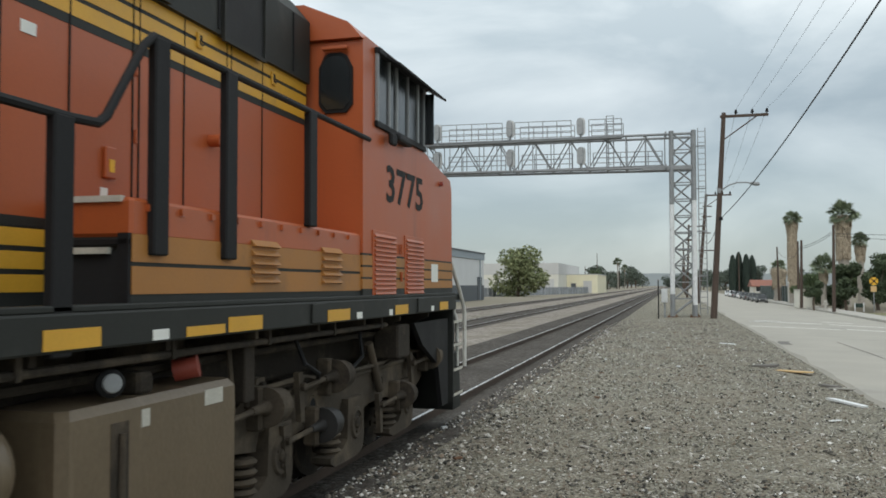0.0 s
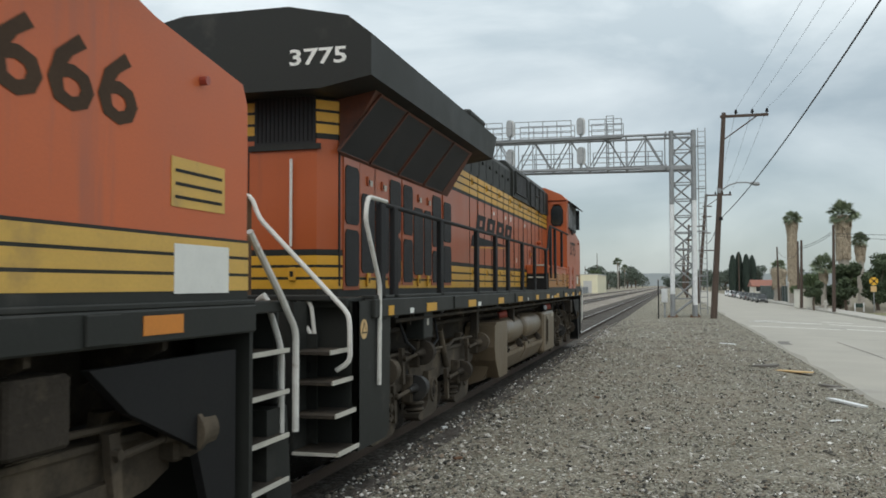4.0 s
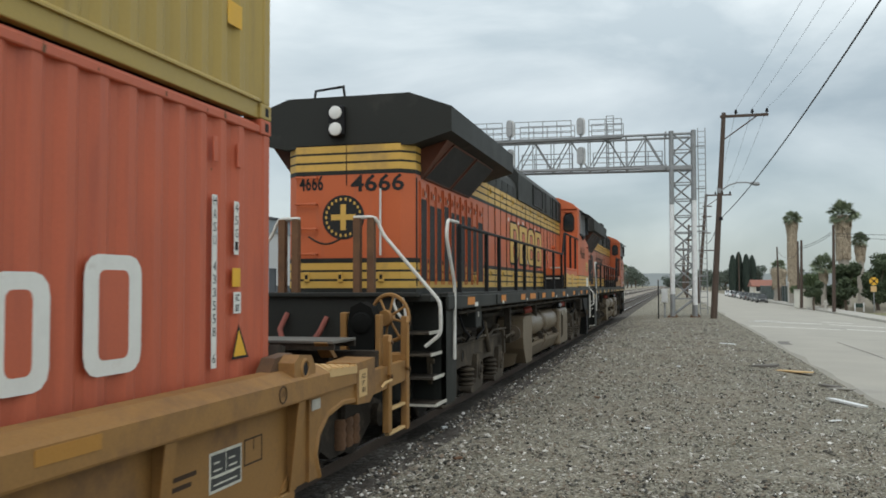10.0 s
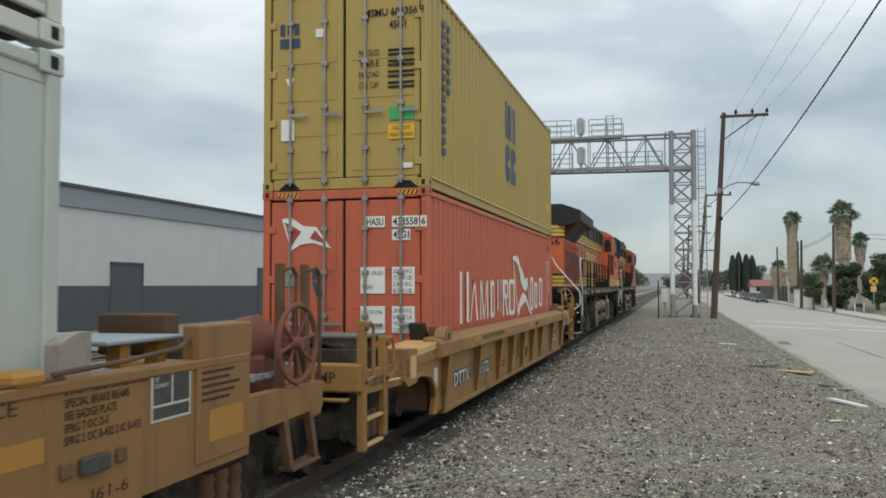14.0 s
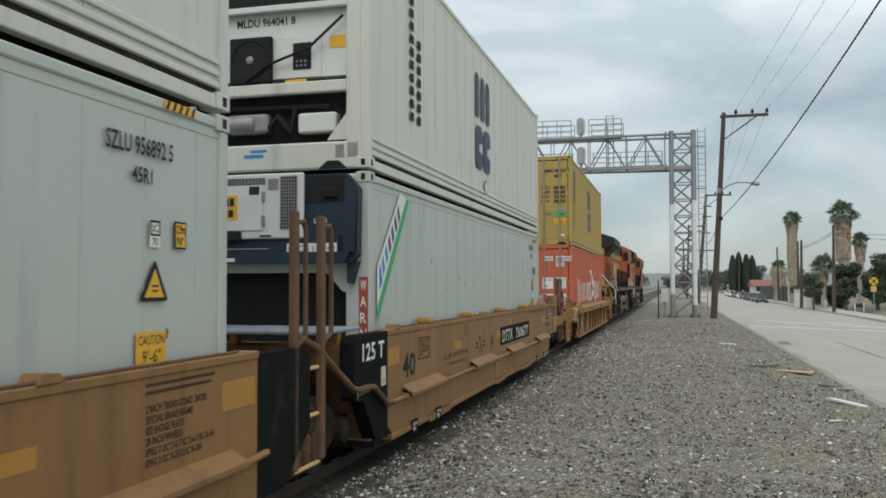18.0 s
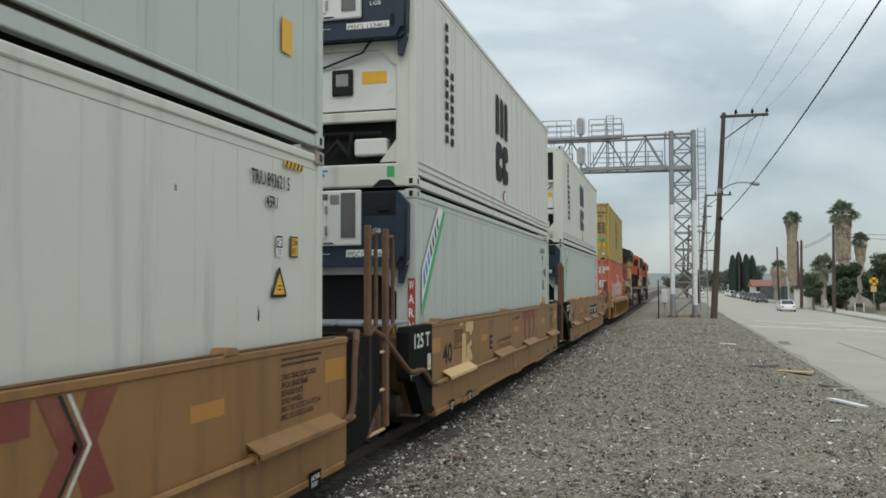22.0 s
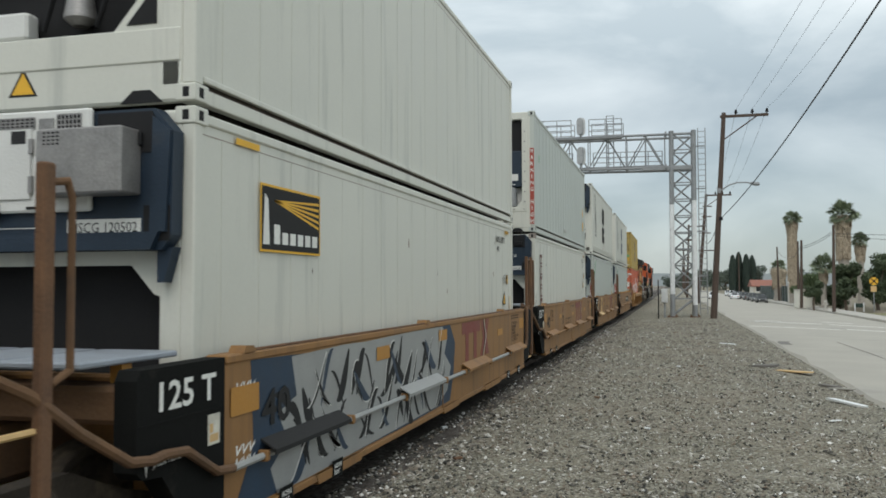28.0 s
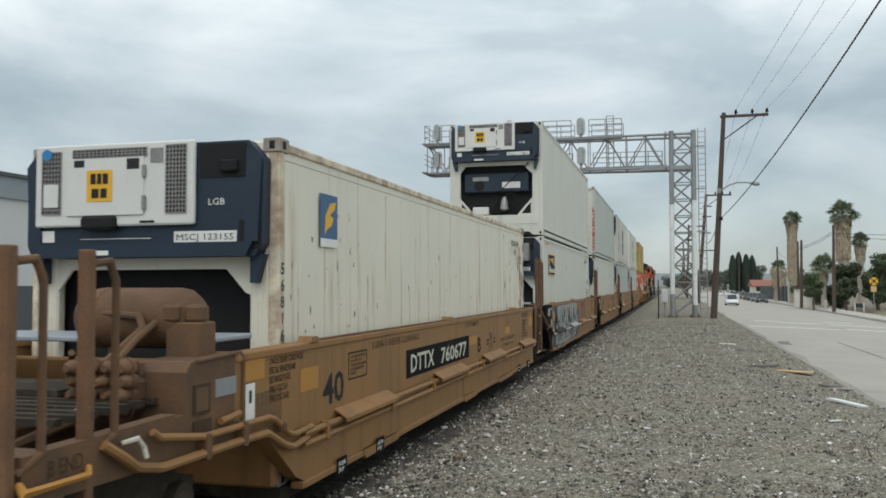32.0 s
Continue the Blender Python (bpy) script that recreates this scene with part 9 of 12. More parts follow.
def decorate_low(c, k):
    x = 1.208
    if k in "AE":
        slanted_strip(c)
        warn_strip(c, 1.05, 1.75, "WARN")
    if k == "D":
        for i in range(5):
            z = 2.22 - i * 0.27
            bm_ = part("brown_mark", Mb().box(x, x + 0.002, -5.26, -4.95, z - 0.04, z + 0.20), M_BROWNMARK, c, "brown painted block mark")
            part("mark_gap", Mb().box(x + 0.002, x + 0.0035, -5.26, -5.155, z + 0.0, z + (0.16 if i % 2 else 0.12)).box(x + 0.002, x + 0.0035, -5.055, -4.95, z + 0.0, z + (0.16 if i % 2 else 0.12)), M_CWHITE, bm_)
        side_text("post_code", "8\n9\n3\n8", -6.05, 0.95, 0.06, 0.5, 1.213, M_DARKMARK, c)
    if k == "C":
        p = part("emblem_panel", Mb().box(x, x + 0.003, -5.10, -3.90, 1.93, 2.48), M_YELMARK, c, "black emblem panel with yellow border and rays")
        part("panel_field", Mb().box(x + 0.003, x + 0.005, -5.08, -3.92, 1.95, 2.46), M_DARKMARK, p)
        for i in range(5):
            part("panel_ray", Mb().prism([(-4.86, 2.36), (-3.94, 2.41 - i * 0.055), (-3.94, 2.385 - i * 0.055), (-4.86, 2.35)], x + 0.005, x + 0.006, "x"), M_YELMARK, p)
        part("panel_tower", Mb().prism([(-5.06, 1.99), (-4.94, 1.99), (-4.97, 2.36), (-5.03, 2.40)], x + 0.005, x + 0.006, "x"), M_WHITEMARK, p)
        for i in range(6):
            part("panel_block", Mb().box(x + 0.005, x + 0.006, -4.86 + i * 0.155, -4.75 + i * 0.155, 2.0, 2.10 + (0.06 if i == 0 else 0)), M_WHITEMARK, p)
        part("hazard_strip", Mb().box(x, x + 0.003, -5.5, -5.12, 2.72, 2.77), M_YELMARK, c)
    if k == "B":
        p = part("emblem_panel", Mb().box(x, x + 0.003, -5.22, -4.80, 2.02, 2.52), M_BLUEPANEL, c, "blue emblem panel with a yellow swoosh")
        part("panel_bar", Mb().box(x + 0.003, x + 0.005, -5.22, -4.80, 2.02, 2.10), M_WHITEMARK, p)
        part("panel_swoosh", Mb().prism([(-5.12, 2.14), (-5.10, 2.32), (-4.98, 2.44), (-4.84, 2.46), (-4.88, 2.38), (-5.0, 2.33), (-4.9, 2.30), (-4.96, 2.22), (-5.04, 2.20)], x + 0.003, x + 0.005, "x"), M_YELMARK, p)
        side_text("post_code", "5\n6\n8\n1\n6\n9", -6.06, 1.05, 0.07, 0.8, 1.213, M_DARKMARK, c)
        rnd = random.Random(6)
        for i in range(90):
            a, z = (rnd.gauss(-4.9, 0.5) if i < 34 else rnd.uniform(4.4, 5.9) if i < 48 else rnd.gauss(-1.0, 0.5) if i < 66 else rnd.uniform(-5.8, 5.8)), rnd.uniform(0.55, 2.45)
            a = max(-5.9, min(5.9, a))
            s, t = rnd.uniform(0.005, 0.014), rnd.uniform(0.8, 5.0)
            part("rust_spot", Mb().prism([(a, z), (a + s, z - s * 0.7), (a + s * 1.3, z + s * t), (a + s * 0.5, z + s * t * 1.7), (a - s * 0.4, z + s * t * 0.6)], 1.190, 1.1915, "x"), M_RUST if i % 3 else M_STENCIL, c, "rust spot")
        for a, z, q in ((5.72, 0.75, 0.10), (5.85, 1.05, 0.08), (5.6, 1.3, 0.07), (5.8, 2.2, 0.09), (5.45, 2.05, 0.06), (4.2, 1.2, 0.07), (4.1, 1.55, 0.04), (5.9, 1.7, 0.07), (5.3, 0.62, 0.05)):
            pts = [(a + q * rnd.uniform(0.35, 1.0) * math.cos(t * 0.785) * 0.6, z + q * rnd.uniform(0.5, 1.6) * math.sin(t * 0.785)) for t in range(8)]
            part("rust_blotch", Mb().prism(pts, 1.1905, 1.192, "x"), M_RUST, c, "flaking rust blotch")
        for i in range(20):
            a = -5.97 + 11.952 * (i + 0.5) / 20
            z0 = rnd.uniform(0.5, 1.6)
            z1 = min(2.68, z0 + rnd.uniform(0.5, 1.6))
            q = rnd.uniform(0.008, 0.02)
            part("rust_streak", Mb().prism([(a - q * 0.3, z0), (a + q * 0.3, z0), (a + q, (z0 + z1) / 2), (a + q * 0.7, z1), (a - q * 0.6, z1), (a - q, z0 * 0.6 + z1 * 0.4)], 1.193, 1.1945, "x"), M_RUSTYCREAM, c, "pale rust streak below a seam")
        for i in range(30):
            a = min(6.02, 5.15 + 0.9 * rnd.random() ** 0.6)
            z1 = rnd.uniform(0.7, 2.66)
            z0, q = max(0.3, z1 - rnd.uniform(0.08, 0.55)), rnd.uniform(0.004, 0.018)
            part("rust_streak", Mb().prism([(a, z0), (a + q * 0.6, z0 + 0.02), (a + q, (z0 + z1) / 2), (a + q * 1.6, z1), (a - q * 0.8, z1 - 0.02), (a - q * 0.4, (z0 + z1) / 2)], 1.1945, 1.196, "x"), M_RUST, c, "dark rust run near the corner")
        for i in range(7):
            z = 0.35 + 0.33 * i + rnd.uniform(-0.06, 0.06)
            part("post_rust", Mb().prism([(5.98, z), (6.06, z + 0.03), (6.08, z + rnd.uniform(0.1, 0.3)), (6.03, z + 0.2), (5.99, z + 0.12)], 1.2108, 1.2122, "x"), M_RUST, c, "rust on the corner post")
        part("scuff", Mb().prism([(3.95, 1.62), (4.01, 1.59), (4.03, 1.65), (4.0, 1.72), (3.985, 1.78), (3.955, 1.79), (3.965, 1.70)], 1.1945, 1.196, "x"), M_STENCIL, c, "dark scuff")
        part("scuff", Mb().prism([(3.87, 2.57), (3.91, 2.57), (3.91, 2.64), (3.88, 2.64)], 1.1945, 1.196, "x"), M_STENCIL, c, "dark scuff")
        part("paint_scratch", Mb().prism([(-2.35, 0.62), (-2.32, 0.62), (-2.31, 1.35), (-2.34, 1.6)], 1.190, 1.1915, "x"), M_RUSTYCREAM, c)


def decorate_up(c, k):
    x = 1.208
    if k in "AE":
        block_emblem(c, -0.80, 0.70, 1.02, x, M_BLUEMARK if k == "A" else M_DARKMARK)
        part("round_notice", Mb().lathe((x, 0.0, 0.44), (x + 0.003, 0.0, 0.44), [(0, 0.13), (0.003, 0.13)], 18), M_REDMARK, c, "small round notice")
        part("round_notice", Mb().lathe((x + 0.003, 0.0, 0.44), (x + 0.005, 0.0, 0.44), [(0, 0.10), (0.002, 0.10)], 18), M_WHITEMARK, c)
        for i in range(11):
            for j in (0, 1):
                if j and i > 6:
                    continue
                part("vertical_mark", Mb().box(x, x + 0.003, -4.55 + j * 0.32, -4.40 + j * 0.32, 0.80 + i * 0.165, 0.91 + i * 0.165), M_DARKMARK, c)
    if k == "D":
        p = part("notice_plate", Mb().box(x, x + 0.003, -0.27, 0.34, 0.34, 0.43), M_COVER, c, "white notice plate")
        side_text("notice_text", "Use No Fork Lifts", -0.24, 0.36, 0.55, 0.05, x + 0.005, M_DARKMARK, p)
        part("green_patch", Mb().box(x, x + 0.003, -5.35, -5.28, 1.75, 1.92), M_GREENMARK, c)
        warn_strip(c, 0.18, 2.0, "WARNING HIGH")
        part("warning_triangle", Mb().prism([(5.1, 1.22), (5.34, 1.22), (5.22, 1.49)], x, x + 0.003, "x"), M_YELMARK, c, "yellow warning triangle")
        part("sticker", Mb().box(x, x + 0.003, 5.2, 5.4, 0.7, 1.0), M_YELMARK, c)
    y = -6.096 + 0.01
    if k in "CD":
        a = -0.12 if k == "D" else -0.32
        q, h = (y - 0.012, 0.19) if k == "D" else (y, 0.10)
        wt = part("warning_triangle", Mb().prism([(a, h), (a + 0.25, h), (a + 0.125, h + 0.21)], q - 0.003, q, "y"), M_DARKMARK, c, "yellow warning triangle with dark border")
        part("triangle_face", Mb().prism([(a + 0.03, h + 0.016), (a + 0.22, h + 0.016), (a + 0.125, h + 0.175)], q - 0.005, q - 0.003, "y"), M_YELMARK, wt)
    if k == "C":
        p = part("caution_sticker", Mb().box(-0.86, -0.56, y - 0.003, y, 0.02, 0.29), M_YELMARK, c, "yellow caution sticker")
        for i, t in enumerate(("CAUTION", "9 - 6", "HIGH")):
            end_text("caution_text", t, -0.84, 0.21 - i * 0.085, 0.26 if i != 2 else 0.16, 0.06, y - 0.005, M_DARKMARK, p)
    if k in "AE":
        part("blue_sticker", Mb().box(-0.28, -0.04, y - 0.003, y, 0.15, 0.19).box(-0.2, 0.0, y - 0.003, y, 0.21, 0.24), M_CYANMARK, c)
        part("patch", Mb().box(0.82, 0.92, y - 0.003, y, 0.12, 0.26), M_GREENMARK if k == "E" else M_BARE, c)
    for a in (-0.95, 0.62):
        part("fork_notch", Mb().prism([(a, 0.0), (a + 0.34, 0.0), (a + 0.24, 0.09), (a + 0.10, 0.09)], y - 0.002, y + 0.01, "y"), M_SHADEBLACK, c)



# ---- well cars ----
def freight_truck(e, cy):
    """A two-axle freight truck under a car end."""
    for sx in (1, -1):
        prof = [(cy - 1.15, 0.40), (cy - 1.15, 0.58), (cy - 0.85, 0.66), (cy - 0.35, 0.86), (cy + 0.35, 0.86), (cy + 0.85, 0.66), (cy + 1.15, 0.58), (cy + 1.15, 0.40), (cy + 0.8, 0.40), (cy + 0.4, 0.20), (cy - 0.4, 0.20), (cy - 0.8, 0.40)]
        fr = part("side_frame", Mb().prism(prof, sx * 0.93, sx * 1.08, "x"), M_UNDER, e)
        for k in (-0.9, 0.9):
            part("bearing_cap", Mb().lathe((sx * 1.0, cy + k, 0.457), (sx * 1.2, cy + k, 0.457), [(0, 0.13), (0.16, 0.13), (0.18, 0.08), (0.2, 0.05)], 14), M_UNDER, fr)
        for k in (-0.2, 0.0, 0.2):
            part("coil_spring", Mb().lathe((sx * 1.09, cy + k, 0.26), (sx * 1.09, cy + k, 0.56), [(0, 0.07), (0.05, 0.085), (0.1, 0.07), (0.15, 0.085), (0.2, 0.07), (0.25, 0.085), (0.3, 0.07)], 10), M_RUST, fr)
    part("bolster", Mb().box(-1.15, 1.15, cy - 0.2, cy + 0.2, 0.55, 0.80, 0.03), M_UNDER, e)
    for k in (-0.9, 0.9):
        wheelset(e, cy + k, 0.457)


def end_platform(e, y0, sy, body, deck=M_UNDER):
    """Walkway over the truck at a car's end: beams, grating, posts and pipes. y0: inner edge, sy: way outwards."""
    y1 = y0 + sy * 2.75
    part("centre_sill", Mb().box(-0.3, 0.3, y0, y1, 0.62, 1.02, 0.03), body, e)
    part("end_sill", Mb().box(-1.40, 1.40, y1 - sy * 0.28, y1, 0.78, 1.08, 0.03), body, e)
    for sx in (1, -1):
        part("side_beam", Mb().prism([(y0, 0.80), (y0, 1.12), (y1, 1.08), (y1, 0.86)], sx * 1.28, sx * 1.40, "x"), body, e)
    gr = Mb()
    for k in range(9):
        a = y0 + sy * (1.1 + 0.15 * k)
        gr.box(-1.2, 1.2, a - 0.03, a + 0.03, 1.16, 1.20)
    part("deck_grating", gr, deck, e)
    part("walkway", Mb().box(-0.95, 0.55, y0 + sy * 0.9, y0 + sy * 1.5, 1.20, 1.24), deck, e)
    part("air_pipe", Mb().tube([(1.1, y0, 0.95), (1.15, y0 + sy * 0.9, 1.12), (0.9, y0 + sy * 1.7, 1.12), (0.7, y1, 0.9)], 0.03, 6), body, e)
    part("coupler", Mb().box(-0.1, 0.1, y1, y1 + sy * 0.45, 0.75, 0.98, 0.03).box(-0.19, 0.19, y1 + sy * 0.4, y1 + sy * 0.6, 0.68, 1.04, 0.05), M_RUST, e)
    part("air_hose", Mb().tube([(0.35, y1, 0.85), (0.38, y1 + sy * 0.2, 0.55), (0.35, y1 + sy * 0.5, 0.45)], 0.03, 6), M_BLACK, e)


def hand_wheel(e, c, axis, R, material):
    c, d = Vector(c), Vector(axis).normalized()
    u = d.orthogonal().normalized()
    v = d.cross(u)
    wheel = part("brake_wheel", Mb().torus(c, d, R, 0.024, 36), material, e, "rusty spoked handbrake wheel")
    for k in range(8):
        a = k * math.pi / 4 + 0.2
        part("spoke", Mb().cyl(c - d * 0.03, c + (u * math.cos(a) + v * math.sin(a)) * R, 0.016, 6), material, wheel)
    part("hub", Mb().lathe(c - d * 0.12, c + d * 0.05, [(0, 0.09), (0.04, 0.10), (0.09, 0.06), (0.17, 0.045)], 14), material, wheel)


def old_end_side(e, sx, sy):
    """Side pieces over the truck of the old wagon: arch, socket, tread plate, jacking box."""
    Y = lambda *q: [(sy * a, b) for a, b in q]
    part("side_taper", Mb().prism(Y((6.4, 1.02), (6.4, 0.28), (6.62, 0.28), (6.52, 0.48), (6.58, 0.64), (6.78, 0.78), (7.15, 0.84), (7.5, 0.82), (7.5, 1.02)), sx * 1.36, sx * 1.43, "x"), M_WELL1, e)
    part("arch_flange", Mb().tube([(sx * 1.42, sy * a, b) for a, b in ((6.62, 0.28), (6.52, 0.48), (6.58, 0.64), (6.78, 0.78), (7.15, 0.84), (7.5, 0.82))], 0.03, 6), M_WELL1, e)
    so = part("socket_bracket", Mb().prism(Y((5.95, 1.16), (5.95, 1.30), (6.05, 1.36), (6.28, 1.34), (6.36, 1.24), (6.36, 1.0), (5.95, 1.0)), sx * 1.36, sx * 1.50, "x"), M_WELL1, e)
    part("socket_hole", Mb().lathe((sx * 1.498, sy * 6.15, 1.24), (sx * 1.502, sy * 6.15, 1.24), [(0, 0.065), (0.004, 0.065)], 14), M_SHADEBLACK, so)
    part("socket_ring", Mb().torus((sx * 1.50, sy * 6.15, 1.24), (1, 0, 0), 0.07, 0.016, 16, 6), M_WELL1, so)
    part("socket_flap", Mb().prism(Y((5.75, 1.18), (6.2, 1.20), (6.2, 1.36), (5.9, 1.34)), sx * 1.24, sx * 1.36, "x"), M_WELLEND, so)
    part("twist_lock", Mb().prism(Y((6.05, 1.18), (6.30, 1.18), (6.38, 1.40), (6.28, 1.42), (6.15, 1.28)), sx * 1.02, sx * 1.22, "x"), M_UNDER, e)
    tp = part("tread_plate", Mb().prism(Y((6.36, 1.12), (6.36, 1.19), (7.45, 1.15), (7.45, 1.08)), sx * 0.98, sx * 1.46, "x"), M_WELLPALE, e, "worn pale tread plate")
    for a in range(14 if sx > 0 else 0):
        for b in range(6):
            y, x = 6.42 + a * 0.074, 1.02 + b * 0.078 + (0.036 if a % 2 else 0)
            z = 1.19 - (y - 6.36) * 0.037
            part("tread_lug", Mb().box(x - 0.026, x + 0.026, sy * (y - 0.018), sy * (y + 0.018), z - 0.004, z + 0.012), M_WELLPALE, tp)
    part("tread_face", Mb().prism(Y((6.36, 0.98), (6.36, 1.12), (7.45, 1.08), (7.5, 0.98)), sx * 1.37, sx * 1.455, "x"), M_WELL1, e)
    jb = part("jacking_box", Mb().prism(Y((7.45, 0.78), (7.45, 1.17), (7.95, 1.19), (7.95, 0.84), (7.8, 0.76)), sx * 1.14, sx * 1.46, "x"), M_WELL1, e)
    if sx > 0:
        side_text("box_text", "JACK\nLIFT\nHERE", 7.56 if sy > 0 else -7.9, 0.88, 0.12, 0.18, 1.463, M_STENCIL, jb)
        part("jack_patch", Mb().box(1.46, 1.4625, sy * 7.50, sy * 7.72, 0.84, 1.10), M_WELLPALE, jb)
    part("end_beam", Mb().prism(Y((7.9, 0.80), (7.9, 1.04), (9.2, 1.06), (9.2, 0.84)), sx * 1.34, sx * 1.42, "x"), M_WELL1, e)
    if sy < 0 and sx > 0:
        side_text("beam_text", "R END\nDO NOT CUT LEVERS\nOR HANG ON HERE", -8.95, 0.89, 0.42, 0.13, 1.423, M_STENCIL, e)
        side_text("beam_text", "WHEEL\n36 INCH", -8.2, 0.88, 0.2, 0.09, 1.423, M_STENCIL, e)
    part("brace", Mb().prism(Y((7.85, 1.18), (7.95, 1.18), (7.72, 1.36), (7.66, 1.34)), sx * 0.92, sx * 1.06, "x"), M_WELL1, e)
    for y, z0, z1, gz in ((8.52, 0.34, 1.38, 0.94), (9.16, 0.28, 1.56, 0.96)):
        po = part("post", Mb().box(sx * 1.36, sx * 1.44, sy * (y - 0.05), sy * (y + 0.05), z0, z1, 0.01), M_WELL1, e)
        part("grab_iron", Mb().tube([(sx * 1.42, sy * y, z1 - 0.04), (sx * 1.46, sy * (y - 0.08), z1 - 0.02), (sx * 1.47, sy * (y - 0.14), z1 - 0.07), (sx * 1.47, sy * (y - 0.14), gz + 0.04), (sx * 1.44, sy * (y - 0.02), gz)], 0.017, 6), M_WELL1, po)
        for z in (z1 - 0.08, gz):
            part("bolt", Mb().cyl((sx * 1.44, sy * y, z), (sx * 1.465, sy * y, z), 0.022, 6), M_WELLEND, po)
    for z in (0.30, 0.56):
        part("ladder_rung", Mb().box(sx * 1.36, sx * 1.42, sy * 8.55, sy * 9.14, z, z + 0.03, 0.006), M_WELLPALE, e)
    part("cut_lever", Mb().tube([(sx * 1.44, sy * 8.5, 0.90), (sx * 1.48, sy * 8.42, 0.91), (sx * 1.48, sy * 8.2, 0.90), (sx * 1.46, sy * 8.16, 0.86)], 0.014, 6), M_WELLPALE, e)


def old_end(e, sy):
    """Cross pieces at one end of the old wagon: sills, raised walkway, grey deck, pipes and coupler."""
    a = sy * 6.5
    part("centre_sill", Mb().box(-0.3, 0.3, a, sy * 9.25, 0.60, 0.95, 0.03), M_WELLEND, e)
    part("end_sill", Mb().box(-1.42, 1.42, sy * 9.12, sy * 9.26, 0.86, 1.14, 0.02), M_WELL1, e)
    part("bulkhead", Mb().box(-1.3, 1.3, sy * 6.42, sy * 6.50, 0.3, 1.12, 0.02), M_WELLEND, e)
    for y, z0, z1 in ((7.45, 0.82, 1.10), (8.35, 0.90, 1.22)):
        part("cross_beam", Mb().box(-1.34, 1.34, sy * y, sy * (y + 0.08), z0, z1, 0.01), M_UNDER, e)
    wk = part("walkway", Mb().box(-1.15, 1.12, sy * 7.68, sy * 8.32, 1.33, 1.36, 0.006), M_GREYDECK, e, "grey raised crossover walkway")
    for y in (7.70, 8.28):
        part("walkway_lip", Mb().box(-1.15, 1.12, sy * y, sy * (y + 0.03), 1.27, 1.335), M_UNDER, wk)
    for x in (-0.9, 0.1, 0.95):
        part("walkway_leg", Mb().box(x - 0.03, x + 0.03, sy * 7.9, sy * 8.0, 0.95, 1.33), M_UNDER, wk)
    part("deck_sheet", Mb().box(-1.32, 1.32, sy * 8.5, sy * 9.1, 0.98, 1.0), M_GREYDECK, e)
    gr = Mb()
    for k in range(11):
        y = sy * (6.62 + 0.075 * k)
        gr.box(-0.9, 0.92, y - 0.008, y + 0.008, 1.05, 1.09)
    for k in range(16):
        x = -0.9 + k * 0.12
        gr.box(x - 0.006, x + 0.006, sy * 6.6, sy * 7.4, 1.055, 1.085)
    part("deck_grating", gr, M_UNDER, e)
    part("brake_hose", Mb().tube([(0.6, sy * 7.5, 1.12), (0.3, sy * 7.7, 1.22), (-0.1, sy * 7.6, 1.15), (-0.5, sy * 7.8, 1.20), (-0.9, sy * 7.6, 1.10)], 0.03, 6), M_BLACK, e)
    part("brake_hose", Mb().tube([(0.9, sy * 8.7, 1.02), (0.5, sy * 8.6, 1.10), (0.1, sy * 8.75, 1.06), (-0.6, sy * 8.7, 1.08)], 0.028, 6), M_BLACK, e)
    part("valve_body", Mb().box(0.0, 0.4, sy * 7.1, sy * 7.35, 1.06, 1.2, 0.04).lathe((0.45, sy * 7.2, 1.14), (0.65, sy * 7.2, 1.14), [(0, 0.07), (0.16, 0.07), (0.2, 0.03)], 10), M_UNDER, e)
    part("lever_arm", Mb().box(-0.5, 0.9, sy * 7.38, sy * 7.43, 1.12, 1.16), M_UNDER, e)
    if sy < 0:
        end_text("sill_text", "HUMP", 0.78, 0.95, 0.38, 0.11, -9.262, M_STENCIL, e)
        end_text("sill_text", "DO NOT", 0.18, 0.95, 0.5, 0.11, -9.262, M_STENCIL, e)
        part("grab_iron", Mb().tube([(1.3, -9.26, 0.80), (1.3, -9.34, 0.80), (0.7, -9.34, 0.80), (0.7, -9.26, 0.80)], 0.016, 6), M_WELL1, e)
    part("coupler", Mb().box(-0.1, 0.1, sy * 9.25, sy * 9.75, 0.72, 0.95, 0.03), M_RUST, e)
    part("coupler_head", Mb().prism([(-0.2, sy * 9.7), (0.2, sy * 9.7), (0.24, sy * 9.95), (0.05, sy * 10.0), (-0.05, sy * 9.9), (-0.22, sy * 9.98)], 0.66, 1.0, "z"), M_RUST, e)
    part("air_hose", Mb().tube([(0.35, sy * 9.26, 0.85), (0.38, sy * 9.45, 0.55), (0.3, sy * 9.7, 0.42), (0.15, sy * 9.95, 0.5)], 0.03, 6), M_BLACK, e)


